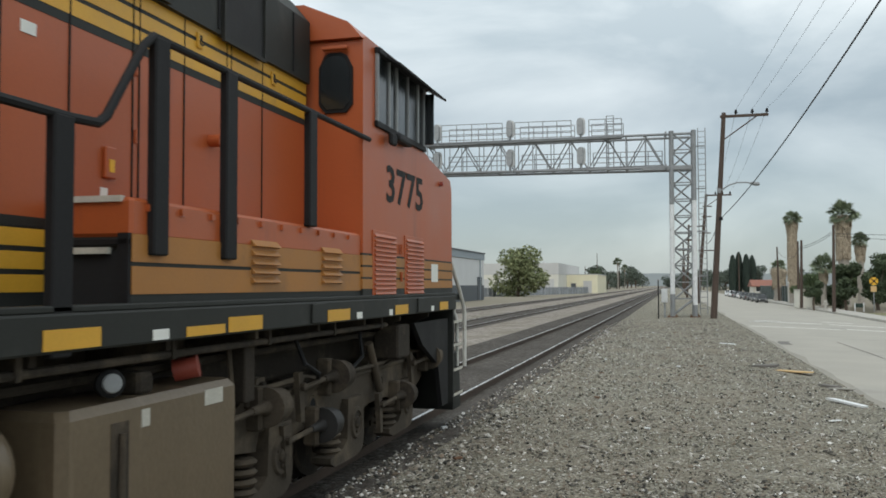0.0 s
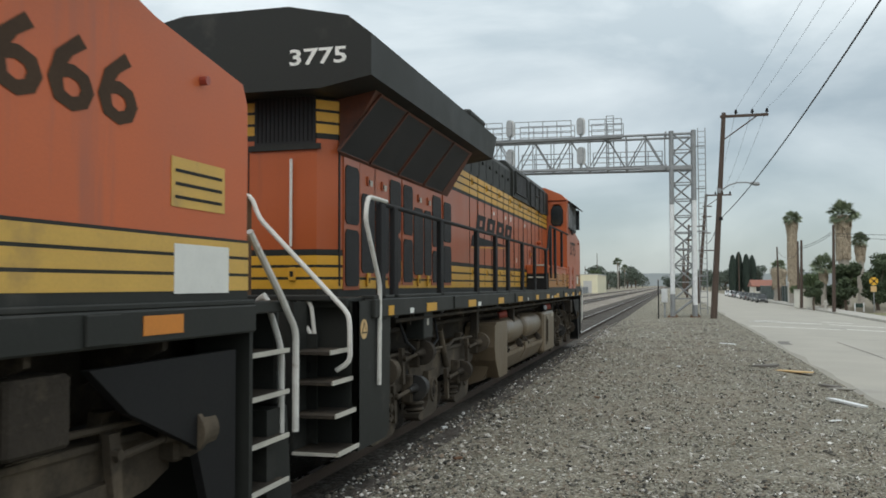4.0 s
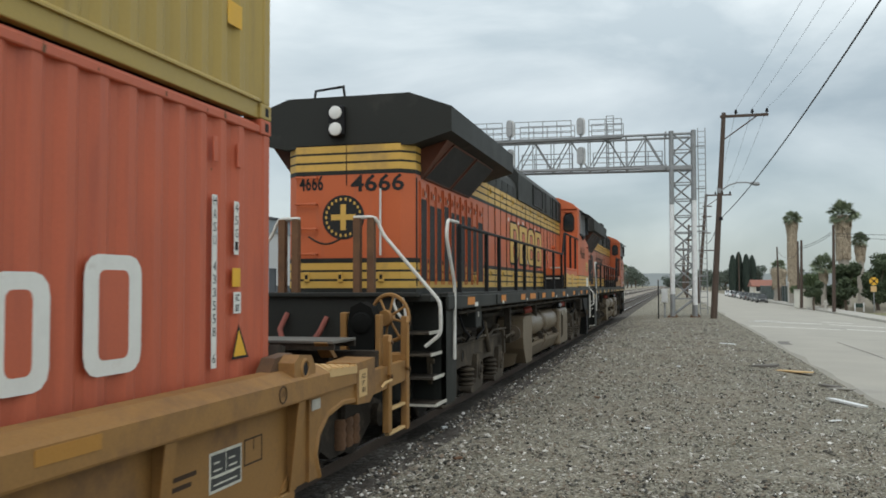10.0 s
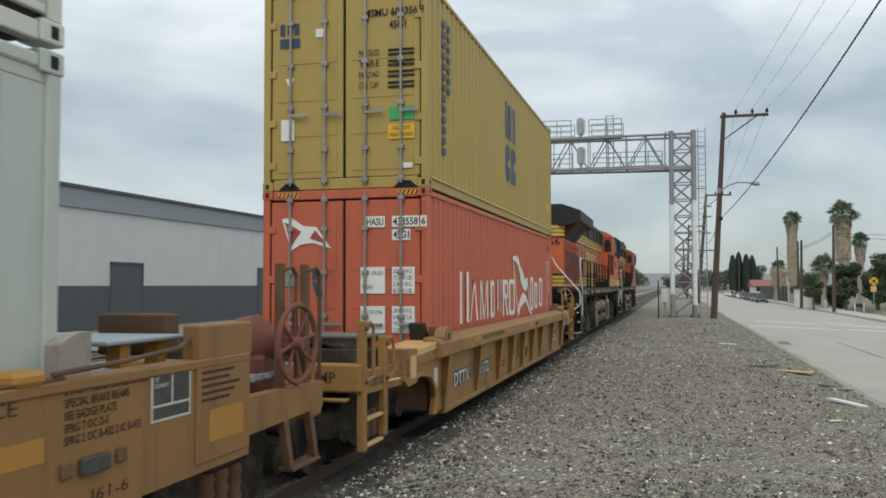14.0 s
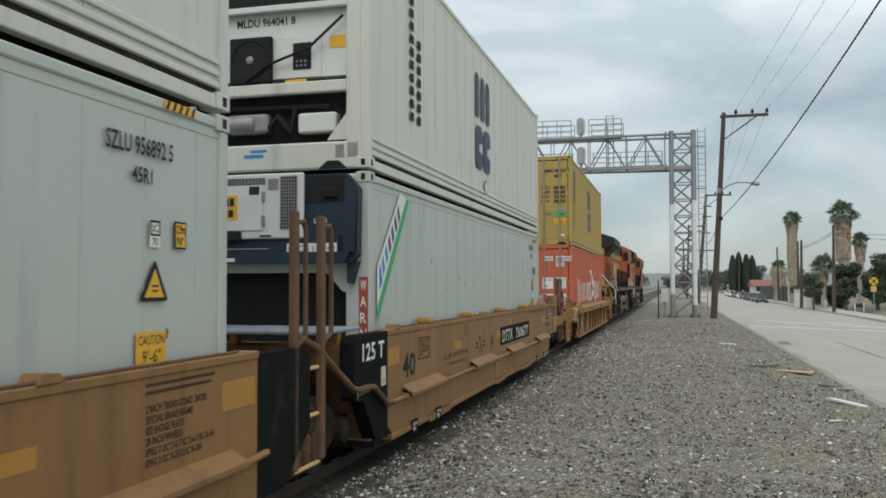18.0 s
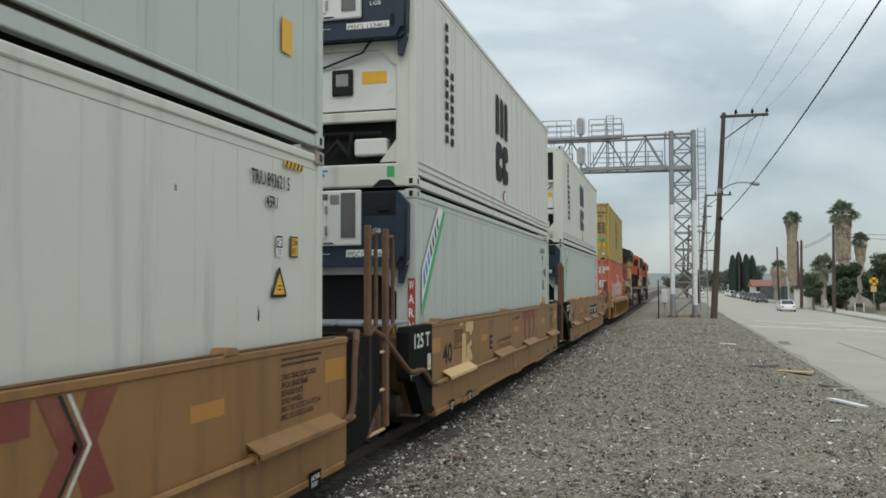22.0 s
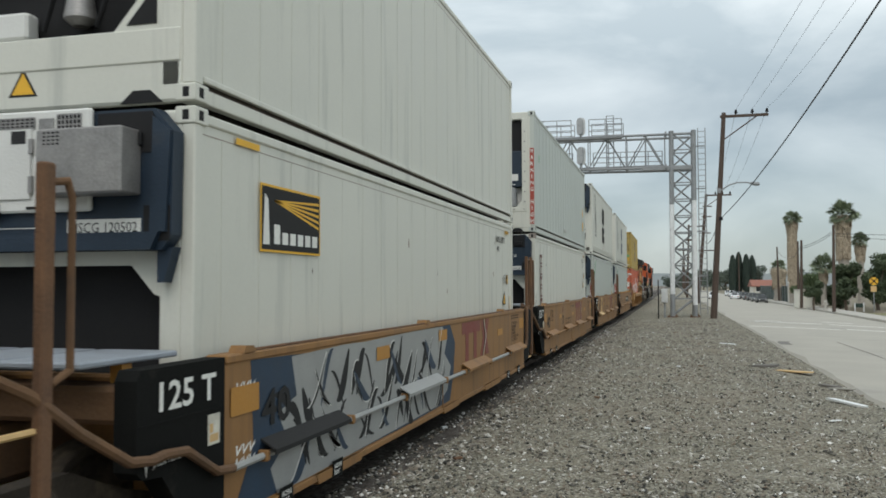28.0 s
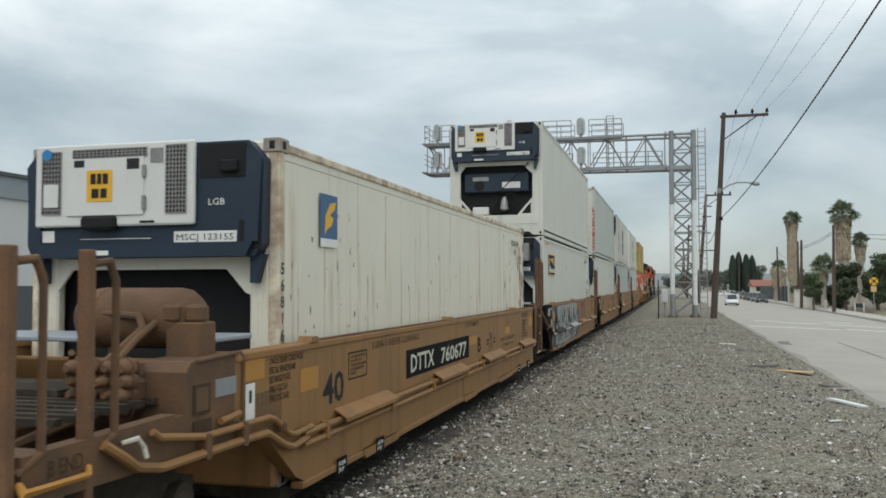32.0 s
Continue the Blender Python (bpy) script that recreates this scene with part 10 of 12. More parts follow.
def old_well():
    """The single well car behind the engines: deep ribbed sides with an angled yellow top sill."""
    P = -41.56
    e = thing("well_car", "old yellow well wagon with ribbed sides carrying two stacked boxes", "rail wagon")
    mover(e, P)
    for sx in (1, -1):
        part("side_web", Mb().box(sx * 1.36, sx * 1.40, -6.4, 6.4, 0.28, 1.02), M_WELL1, e)
        part("top_sill", Mb().prism([(sx * 1.28, 0.995), (sx * 1.53, 0.995), (sx * 1.535, 1.01), (sx * 1.53, 1.165), (sx * 1.50, 1.185), (sx * 1.40, 1.235), (sx * 1.28, 1.24)], -6.6, 6.6, "y"), M_WELL1, e)
        part("bottom_sill", Mb().box(sx * 1.26, sx * 1.44, -6.1, 6.1, 0.22, 0.29, 0.01), M_WELL1, e)
        for y in (-6.1, -4.15, -2.45, -1.27, -0.05, 1.17, 2.4, 4.2, 6.05):
            rib = part("side_rib", Mb().prism([(sx * 1.40, 0.29), (sx * 1.435, 0.29), (sx * 1.51, 0.99), (sx * 1.40, 0.99)], y - 0.012, y + 0.012, "y").prism([(sx * 1.435, 0.29), (sx * 1.445, 0.29), (sx * 1.522, 0.99), (sx * 1.51, 0.99)], y - 0.06, y + 0.06, "y"), M_WELL1, e)
            part("gusset", Mb().prism([(y - 0.02, 0.30), (y - 0.16, 0.30), (y - 0.02, 0.42)], sx * 1.40, sx * 1.415, "x"), M_WELL1, rib)
        for sy in (1, -1):
            old_end_side(e, sx, sy)
    part("well_floor", Mb().box(-1.25, 1.25, -6.2, 6.2, 0.22, 0.30), M_UNDER, e)
    for sy in (1, -1):
        old_end(e, sy)
        freight_truck(e, sy * 8.1)
    hand_wheel(e, (1.15, 9.36, 1.53), (0.3, 1, 0), 0.27, M_WELL1)
    bh = part("brake_housing", Mb().prism([(0.78, 1.18), (1.08, 1.18), (1.10, 1.52), (1.04, 1.66), (0.92, 1.72), (0.80, 1.66), (0.76, 1.5)], 9.0, 9.22, "y"), M_SIGNBLACK, e, "black gear housing of the handbrake")
    part("housing_cap", Mb().lathe((0.93, 9.0, 1.48), (0.93, 8.95, 1.48), [(0, 0.13), (0.03, 0.11), (0.05, 0.05)], 14), M_SIGNBLACK, bh)
    part("brake_bracket", Mb().box(0.66, 0.74, 9.02, 9.14, 0.95, 1.60, 0.01), M_WELL1, e)
    part("brake_bracket", Mb().box(1.10, 1.16, 8.98, 9.10, 0.95, 1.58, 0.01), M_WELL1, e)
    np_ = part("number_panel", Mb().box(1.40, 1.403, -4.08, -3.06, 0.49, 0.71), M_FADEDBLACK, e, "faded black number panel")
    side_text("reporting_number", "51172", -3.99, 0.50, 0.86, 0.19, 1.405, M_STENCILPALE, np_, label="worn white reporting number")
    dp = part("mark_panel", Mb().box(1.40, 1.403, -5.50, -4.45, 0.49, 0.71), M_FADEDBLACK, e, "faded black mark panel")
    side_text("reporting_mark", "DTTX", -5.46, 0.50, 0.93, 0.19, 1.405, M_STENCILPALE, dp, label="worn white reporting mark")
    bp = part("placard", Mb().box(1.40, 1.403, 4.84, 5.28, 0.53, 0.80), M_STENCILPALE, e, "black stencil placard with pale border")
    for y0, y1, z0, z1 in ((4.86, 5.05, 0.645, 0.78), (5.065, 5.26, 0.645, 0.78), (4.86, 5.26, 0.55, 0.63)):
        pf = part("placard_field", Mb().box(1.403, 1.405, y0, y1, z0, z1), M_FADEDBLACK, bp)
        for q in range(2):
            part("stencil_line", Mb().box(1.405, 1.406, y0 + 0.03, y1 - 0.05 - 0.03 * q, z0 + 0.025 + 0.05 * q, z0 + 0.037 + 0.05 * q), M_STENCILPALE, pf)
    for y0, y1, z0, z1 in ((5.32, 5.60, 0.62, 0.81), (-2.99, -2.75, 0.49, 0.73)):
        part("stencil_edge", Mb().box(1.40, 1.402, y0, y1, z1 - 0.012, z1).box(1.40, 1.402, y0, y1, z0, z0 + 0.012).box(1.40, 1.402, y0, y0 + 0.014, z0, z1).box(1.40, 1.402, y1 - 0.014, y1, z0, z1).box(1.40, 1.402, (y0 + y1) / 2, (y0 + y1) / 2 + 0.01, (z0 + z1) / 2, z1), M_STENCIL, e)
    side_text("inspection_mark", "H", -2.91, 0.53, 0.08, 0.07, 1.403, M_STENCIL, e)
    for q in range(2):
        part("stencil_line", Mb().box(1.40, 1.402, -2.26, -1.72 - 0.06 * q, 0.53 - 0.06 * q, 0.56 - 0.06 * q), M_STENCIL, e)
        part("stencil_line", Mb().box(1.40, 1.402, 4.40, 4.68 - 0.06 * q, 0.70 - 0.06 * q, 0.73 - 0.06 * q), M_STENCIL, e)
    side_text("size_mark", "40", -1.07, 0.56, 0.42, 0.34, 1.403, M_STENCIL, e, label="large dark size number")
    part("chalk_scrawl", Mb().tube([(1.403, -0.55, 0.42), (1.403, -0.45, 0.62), (1.403, -0.38, 0.86), (1.403, -0.32, 0.50), (1.403, -0.2, 0.56)], 0.006, 5), M_STENCIL, e, "dark spray scrawl")
    part("chalk_scrawl", Mb().tube([(1.403, 0.3, 0.48), (1.403, 0.45, 0.72), (1.403, 0.6, 0.44), (1.403, 0.75, 0.66), (1.403, 0.85, 0.5)], 0.006, 5), M_STENCIL, e, "dark spray scrawl")
    side_text("weight_note", "75,000 LBS. MAX. GROSS WT. FOR 20 FT. CONTAINERS", -4.17, 1.065, 1.72, 0.075, 1.536, M_STENCIL, e, label="dark stencilled weight note")
    for y0, y1, z0, z1 in ((3.06, 3.54, 1.075, 1.155), (-4.75, -4.30, 1.07, 1.15), (-2.20, -1.74, 1.06, 1.13), (0.25, 0.78, 1.05, 1.13)):
        part("paint_patch", Mb().box(1.531, 1.5365, y0, y1, z0, z1), M_WELLPATCH, e, "fresher yellow paint patch")
    part("red_scrawl", Mb().tube([(1.5365, 1.08, 1.06), (1.5365, 1.16, 1.14), (1.5365, 1.2, 1.06), (1.5365, 1.3, 1.13), (1.5365, 1.36, 1.06), (1.5365, 1.46, 1.14), (1.5365, 1.6, 1.08)], 0.006, 5), M_REDRUST, e)
    rg = part("round_mark", Mb().torus((1.536, 5.67, 1.09), (1, 0, 0), 0.062, 0.006, 24, 4), M_STENCIL, e, "circled painted number")
    side_text("mark_number", "110", 5.635, 1.07, 0.07, 0.045, 1.537, M_STENCIL, rg)
    part("placard", Mb().box(1.432, 1.436, 6.44, 6.62, 0.86, 0.95), M_STEP, e, "pale square placard")
    part("placard", Mb().box(1.432, 1.436, -6.62, -6.46, 0.62, 0.86), M_STEP, e, "pale square placard")
    return e


def well_unit(P, tag_label, front_end=False, rear_end=False, graffiti=False, letter="A", plate=False, logo=True, patches=0):
    """One unit of the articulated well car, smooth brown-yellow sides."""
    e = thing("well_unit", tag_label, "rail wagon", group="units of the articulated well wagon")
    mover(e, P)
    ya, yb = (-6.12, 6.12)
    yf = 7.79 if front_end else yb
    yr = -7.15 if rear_end else ya
    for sx in (1, -1):
        prof = [(yr, 1.40), (yf, 1.40), (yf, 0.70 if front_end else 0.62)]
        prof += [(6.5, 0.70), (6.2, 0.28)] if front_end else [(yb, 0.28)]
        prof += [(ya + 0.2, 0.28), (ya, 0.36), (-6.7, 0.80), (yr, 0.80)] if rear_end else [(ya + 0.2, 0.28), (ya, 0.42)]
        part("side_wall", Mb().prism(prof, sx * 1.28, sx * 1.40, "x"), M_WELL, e)
        part("top_chord", Mb().box(sx * 1.25, sx * 1.415, yr, yf, 1.37, 1.43, 0.01), M_WELL, e)
        part("bottom_rail", Mb().box(sx * 1.30, sx * 1.425, ya + 0.1, yb - 0.1, 0.24, 0.30, 0.01), M_WELL, e)
        for zp in ((0.70, 0.61) if rear_end else (0.66,)):
            part("side_pipe", Mb().tube([(sx * 1.44, ya + 0.05, zp), (sx * 1.44, yb - 0.2, zp), (sx * 1.43, yb + 0.1, zp + 0.01)], 0.028, 8), M_SILVERPAINT if graffiti else M_WELL, e)
        part("seam_strip", Mb().box(sx * 1.40, sx * 1.408, -0.36, -0.335, 0.29, 0.62), M_WELL, e)
        for y, w in ((-4.6, 1.1), (-0.40, 0.85), (2.2, 1.3)):
            part("sill_foot", Mb().prism([(y, 0.30), (y + w, 0.30), (y + w, 0.225), (y + 0.05, 0.215)], sx * 1.30, sx * 1.43, "x"), M_WELL, e)
        for y, w in ((-5.58, 1.55), (-2.2, 1.6), (0.76, 1.58), (4.15, 1.6)) if not rear_end else ((-5.3, 1.5), (-1.95, 1.5), (0.96, 1.52), (4.36, 1.5)):
            zl = 0.02 if rear_end else 0.0
            part("step_ledge", Mb().prism([(sx * 1.40, 0.762 + zl), (sx * 1.515, 0.690 + zl), (sx * 1.515, 0.664 + zl), (sx * 1.527, 0.664 + zl), (sx * 1.527, 0.700 + zl), (sx * 1.40, 0.778 + zl)], y, y + w, "y"), M_DARKMARK if graffiti and y < -5 else M_SILVERPAINT if graffiti and y < 0 else M_WELLPALE if patches and y < -5 else M_WELL, e)
        for y in (-5.9, -1.2, 3.8):
            part("chord_tab", Mb().prism([(y, 1.43), (y + 0.20, 1.43), (y + 0.16, 1.475), (y + 0.04, 1.48)], sx * 1.30, sx * 1.425, "x"), M_WELL, e)
        part("chord_cable", Mb().tube([(sx * 1.40, ya + 0.3, 1.445), (sx * 1.40, 0.0, 1.44), (sx * 1.40, yb - 0.3, 1.445)], 0.010, 6), M_RUST, e)
        for y in (-5.32, -4.25, 4.12, 5.20):
            jp = part("jack_placard", Mb().box(sx * 1.43, sx * 1.434, y, y + 0.24, 0.19, 0.35), M_SIGNBLACK, e, "small dark jacking sign")
            if sx == 1:
                side_text("sign_text", "JACKING\nPOINT", y + 0.03, 0.22, 0.18, 0.10, 1.4355, M_WHITEMARK, jp)
        for y in (-5.61, -3.83, -2.15, -0.36, 0.75, 2.53, 4.2):
            part("pipe_clamp", Mb().box(sx * 1.40, sx * 1.482, y - 0.025, y + 0.025, 0.58 if rear_end else 0.62, 0.74 if rear_end else 0.70, 0.008), M_WELL, e)
        if sx == 1 and front_end:
            for y in (-4.5, -2.2, 0.4, 2.8, 5.45):
                part("box_guide", Mb().box(1.24, 1.43, y, y + 0.22, 1.43, 1.50, 0.025), M_WELLPATCH, e)
        # black panel at the trailing end, with the load mark
        if not rear_end:
            pn = part("end_panel", Mb().prism([(-6.14, 1.42), (-7.10, 1.42), (-7.14, 1.36), (-7.14, 0.84), (-7.08, 0.79), (-6.88, 0.77), (-6.52, 0.34), (-6.14, 0.30)], sx * 1.26, sx * 1.41, "x"), M_SIGNBLACK, e, "black end panel with white load mark")
            if sx == 1:
                side_text("load_mark", "125 T", -6.92, 1.155, 0.66, 0.18, 1.413, M_WHITEMARK, pn, label="white stencilled load mark")
                part("panel_seam", Mb().box(1.41, 1.414, -7.12, -6.16, 1.085, 1.10), M_SIGNBLACK, pn)
                side_text("jack_note", "JACK HERE", -6.98, 0.83, 0.30, 0.055, 1.413, M_WHITEMARK, pn)
                part("jack_arrow", Mb().prism([(-7.06, 0.89), (-7.03, 0.89), (-7.045, 0.80)], 1.411, 1.413, "x"), M_WHITEMARK, pn)
                part("placard", Mb().box(1.411, 1.415, -6.36, -6.21, 0.86, 1.06), M_STENCILPALE, pn)
                part("placard_mark", Mb().box(1.415, 1.4165, -6.34, -6.23, 0.88, 0.93).box(1.415, 1.4165, -6.34, -6.30, 0.94, 1.0), M_WELLPALE, pn)
        if not front_end:
            if letter in "DCB":
                part("air_pipe", Mb().tube([(sx * 1.44, 5.98, 0.67), (sx * 1.45, 6.10, 0.70), (sx * 1.45, 6.18, 0.84), (sx * 1.45, 6.20, 1.2), (sx * 1.45, 6.24, 1.38), (sx * 1.42, 6.34, 1.46), (sx * 1.30, 6.46, 1.46)], 0.030, 8), M_WELLEND, e)
            part("end_panel", Mb().prism([(6.12, 1.40), (6.96, 1.40), (7.05, 1.36), (7.08, 1.28), (7.08, 0.72), (6.62, 0.36), (6.12, 0.34)], sx * 1.26, sx * 1.40, "x"), M_SIGNBLACK, e)
    part("well_floor", Mb().box(-1.25, 1.25, -6.1, 6.1, 0.16, 0.25), M_UNDER, e)
    part("end_bulkhead", Mb().box(-1.28, 1.28, -6.3, -6.2, 0.3, 1.30, 0.02).box(-1.28, 1.28, 6.2, 6.3, 0.3, 1.30, 0.02), M_WELL, e)
    if not rear_end:
        # articulation: bolster, grates, posts with grab irons, pipes
        part("articulation_beam", Mb().box(-0.4, 0.4, -7.65, -6.3, 0.70, 1.10, 0.04), M_WELLEND, e)
        part("end_beam", Mb().box(-1.28, 1.28, -7.1, -6.8, 1.10, 1.32, 0.03), M_WELLEND, e)
        for k in range(4):
            part("deck_plate", Mb().box(-1.25 + 0.62 * k, -0.68 + 0.62 * k, -7.35, -6.35, 1.44, 1.48, 0.01), M_DECKGRATE, e)
        for k in range(3):
            part("deck_leg", Mb().box(-1.1 + k * 1.1 - 0.04, -1.1 + k * 1.1 + 0.04, -6.9, -6.8, 1.32, 1.44), M_WELLPATCH, e)
        for y in (-8.42, -7.86):
            post = part("post", Mb().box(1.34, 1.40, y - 0.045, y + 0.045, 0.40, 2.52, 0.01), M_RUST, e, "rusty brown vertical post")
            part("grab_iron", Mb().tube([(1.36, y, 2.42), (1.40, y + 0.12, 2.44), (1.40, y + 0.16, 2.36), (1.40, y + 0.16, 1.48), (1.38, y + 0.05, 1.42)], 0.02, 8), M_WELLEND, post)
            part("post", Mb().box(-1.40, -1.30, y - 0.055, y + 0.055, 0.40, 2.52, 0.012), M_RUST, e)
        for z in (0.38, 0.80, 1.20):
            part("ladder_rung", Mb().cyl((1.36, -8.40, z), (1.36, -7.88, z), 0.018, 6), M_WELLPALE, e)
        part("brake_hose", Mb().tube([(1.2, -8.1, 1.50), (1.36, -7.92, 1.37), (1.42, -7.64, 1.15), (1.45, -7.26, 0.93), (1.45, -7.05, 0.90), (1.45, -6.92, 0.91), (1.45, -6.68, 0.89), (1.45, -6.31, 0.69), (1.44, -6.07, 0.66)], 0.032, 8), M_WELLEND, e)
        freight_truck(e, -7.63)
    else:
        end_platform(e, -6.4, -1, M_WELLEND, M_UNDER)
        freight_truck(e, -8.3)
        res = part("air_reservoir", Mb().lathe((0.22, -7.22, 1.68), (1.18, -7.22, 1.68), [(0, 0.06), (0.03, 0.15), (0.10, 0.205), (0.16, 0.215), (0.80, 0.215), (0.86, 0.205), (0.93, 0.15), (0.96, 0.06)], 24), M_WELLEND, e, "rust brown air reservoir")
        part("strap", Mb().lathe((0.42, -7.22, 1.68), (0.46, -7.22, 1.68), [(0, 0.219), (0.04, 0.219)], 24), M_RUST, res)
        part("reservoir_pipe", Mb().tube([(0.5, -7.40, 1.72), (0.85, -7.47, 1.70), (0.9, -7.5, 1.62), (0.82, -7.62, 1.50), (0.72, -7.74, 1.36)], 0.026, 8).tube([(0.95, -7.42, 1.66), (0.90, -7.56, 1.56), (0.86, -7.72, 1.42)], 0.026, 8).tube([(0.30, -7.46, 1.2), (0.5, -7.7, 1.42), (0.62, -7.86, 1.48)], 0.022, 8), M_WELLEND, e)
        for k, x in enumerate((-0.6, 0.5, 1.0)):
            part("reservoir_leg", Mb().box(x - 0.04, x + 0.04, -7.28, -7.16, 1.0, 1.5, 0.01), M_WELLEND, e)
        rnd = random.Random(4)
        vb = part("valve_body", Mb().box(0.72, 1.12, -7.92, -7.66, 1.12, 1.34, 0.04), M_WELLEND, e)
        for k in range(16):
            x, z = 0.70 + 0.12 * (k % 4) + rnd.uniform(-0.02, 0.02), 1.14 + 0.085 * (k // 4)
            r = rnd.uniform(0.035, 0.06)
            L = rnd.uniform(0.05, 0.14)
            part("valve_port", Mb().lathe((x, -7.88, z), (x, -7.92 - L, z), [(0, r * 1.2), (0.03, r * 1.25), (0.035, r * 0.8), (L * 0.7, r * 0.8), (L * 0.75, r * 1.05), (L + 0.03, r * 0.5)], 10), M_WELLEND if k % 3 else M_RUST, vb)
        for k in range(6):
            part("bolt", Mb().cyl((0.74 + 0.07 * k, -7.80, 1.34), (0.74 + 0.07 * k, -7.80, 1.38 + 0.04 * (k % 2)), 0.022, 6), M_WELLEND, vb)
        cb = part("control_box", Mb().box(1.02, 1.27, -7.42, -7.18, 1.40, 1.66, 0.012), M_WELLEND, e)
        part("box_lug", Mb().box(1.00, 1.12, -7.44, -7.3, 1.66, 1.78, 0.02).box(1.15, 1.27, -7.40, -7.26, 1.66, 1.78, 0.02), M_WELLEND, cb)
        cs = part("equipment_case", Mb().prism([(-7.78, 0.84), (-7.78, 1.36), (-7.72, 1.42), (-7.05, 1.44), (-7.05, 0.80)], 1.02, 1.40, "x"), M_WELLEND, e, "rust brown equipment case")
        part("case_rim", Mb().tube([(1.405, -7.05, 0.84), (1.405, -7.05, 1.40), (1.405, -7.09, 1.44), (1.405, -7.66, 1.42)], 0.014, 6), M_WELLEND, cs)
        part("case_plate", Mb().box(1.40, 1.405, -7.42, -7.14, 1.16, 1.28), M_GALV, cs, "blank grey plate")
        fr = part("case_frame", Mb().box(1.40, 1.412, -7.70, -7.50, 1.08, 1.27).box(1.40, 1.412, -7.70, -7.48, 0.94, 1.04), M_STENCIL, cs)
        part("case_inset", Mb().box(1.412, 1.414, -7.675, -7.525, 1.10, 1.25), M_WELLEND, fr)
        part("case_handle", Mb().cyl((1.43, -7.40, 1.00), (1.43, -7.14, 1.02), 0.024, 8), M_WELL, cs)
        part("angle_cock", Mb().tube([(1.42, -8.46, 1.04), (1.48, -8.40, 1.06), (1.48, -8.34, 1.0), (1.50, -8.34, 0.94)], 0.014, 6).tube([(1.0, -8.3, 1.18), (1.08, -8.3, 1.21), (1.1, -8.28, 1.18)], 0.014, 6), M_STEP, e, "worn bright cock handles")
        part("rear_beam", Mb().prism([(-9.2, 0.86), (-9.2, 1.10), (-7.9, 1.12), (-7.9, 0.90)], 1.30, 1.40, "x"), M_WELLEND, e)
        side_text("beam_text", "B END", -9.02, 0.97, 0.26, 0.08, 1.403, M_STENCIL, e)
        part("placard", Mb().box(1.402, 1.406, -7.0, -6.86, 0.94, 1.20), M_WHITEMARK, e, "white inspection placard")
        part("placard_mark", Mb().box(1.406, 1.4075, -6.95, -6.91, 1.06, 1.15), M_DARKMARK, e)
        part("paint_patch", Mb().box(1.40, 1.4025, -7.0, -6.70, 1.22, 1.38), M_WELLPATCH, e)
        side_text("stencil_text", "2 INCH TREAD COND SHOES\nSPECIAL BRAKE BEAMS\nSEE BADGE PLATE\nSPRG 7 OC D-5\nSPRG 2 OC B-432", -6.62, 1.02, 0.62, 0.34, 1.403, M_STENCIL, e)
        side_text("stencil_text", "S-2054-11 REEFER CLEARANCE", -4.3, 1.26, 1.7, 0.075, 1.403, M_STENCIL, e)
        for y in (-9.27, -8.70):
            post = part("post", Mb().box(1.33, 1.40, y - 0.035, y + 0.035, 0.50, 2.10, 0.008), M_RUST, e, "rusty brown vertical post")
            part("grab_iron", Mb().tube([(1.36, y, 2.02), (1.40, y + 0.14, 2.04), (1.40, y + 0.2, 1.94), (1.40, y + 0.2, 1.10), (1.38, y + 0.05, 1.02)], 0.022, 8), M_WELLEND, post)
        part("side_pipe", Mb().tube([(1.44, -8.20, 1.06), (1.45, -8.14, 1.02), (1.45, -7.63, 0.94), (1.45, -6.72, 0.93), (1.45, -6.62, 0.90), (1.45, -6.38, 0.76), (1.45, -6.26, 0.73), (1.44, -5.9, 0.74)], 0.024, 8), M_WELL, e)
        part("side_pipe", Mb().tube([(1.42, -8.62, 1.06), (1.45, -8.5, 0.98), (1.45, -8.36, 0.89), (1.45, -8.12, 0.84), (1.45, -7.1, 0.83), (1.45, -6.75, 0.82), (1.45, -6.45, 0.68), (1.45, -6.30, 0.64), (1.44, -6.0, 0.66)], 0.030, 8), M_WELL, e)
        for y in (-7.62, -7.12, -6.5):
            part("pipe_clamp", Mb().box(1.40, 1.485, y - 0.03, y + 0.03, 0.79, 0.96 if y < -6.9 else 0.86, 0.008), M_WELLEND, e)
        part("grab_iron", Mb().tube([(1.40, -9.22, 0.98), (1.45, -9.24, 0.94), (1.45, -8.78, 0.94), (1.42, -8.74, 0.97)], 0.018, 6), M_WELLPATCH, e)
        part("deck_plate", Mb().box(-1.25, 1.2, -7.2, -6.5, 1.50, 1.54, 0.01), M_DECKGRATE, e)
    if front_end:
        end_platform(e, 6.4, 1, M_WELL, M_DECKGRATE)
        freight_truck(e, 7.9)
        wy = 8.72
        hand_wheel(e, (1.42, 8.58, 1.44), (1, -0.08, 0), 0.31, M_REDRUST)
        part("brake_stand", Mb().lathe((0.80, wy - 0.02, 1.42), (1.20, wy, 1.42), [(0, 0.1), (0.03, 0.22), (0.2, 0.25), (0.3, 0.17), (0.38, 0.08)], 18), M_REDRUST, e)
        part("brake_stand", Mb().box(0.84, 1.14, wy - 0.22, wy + 0.16, 1.0, 1.36, 0.05), M_REDRUST, e)
        part("brake_bracket", Mb().box(0.80, 1.12, wy - 0.25, wy + 0.14, 0.80, 1.02, 0.03), M_WELL, e)
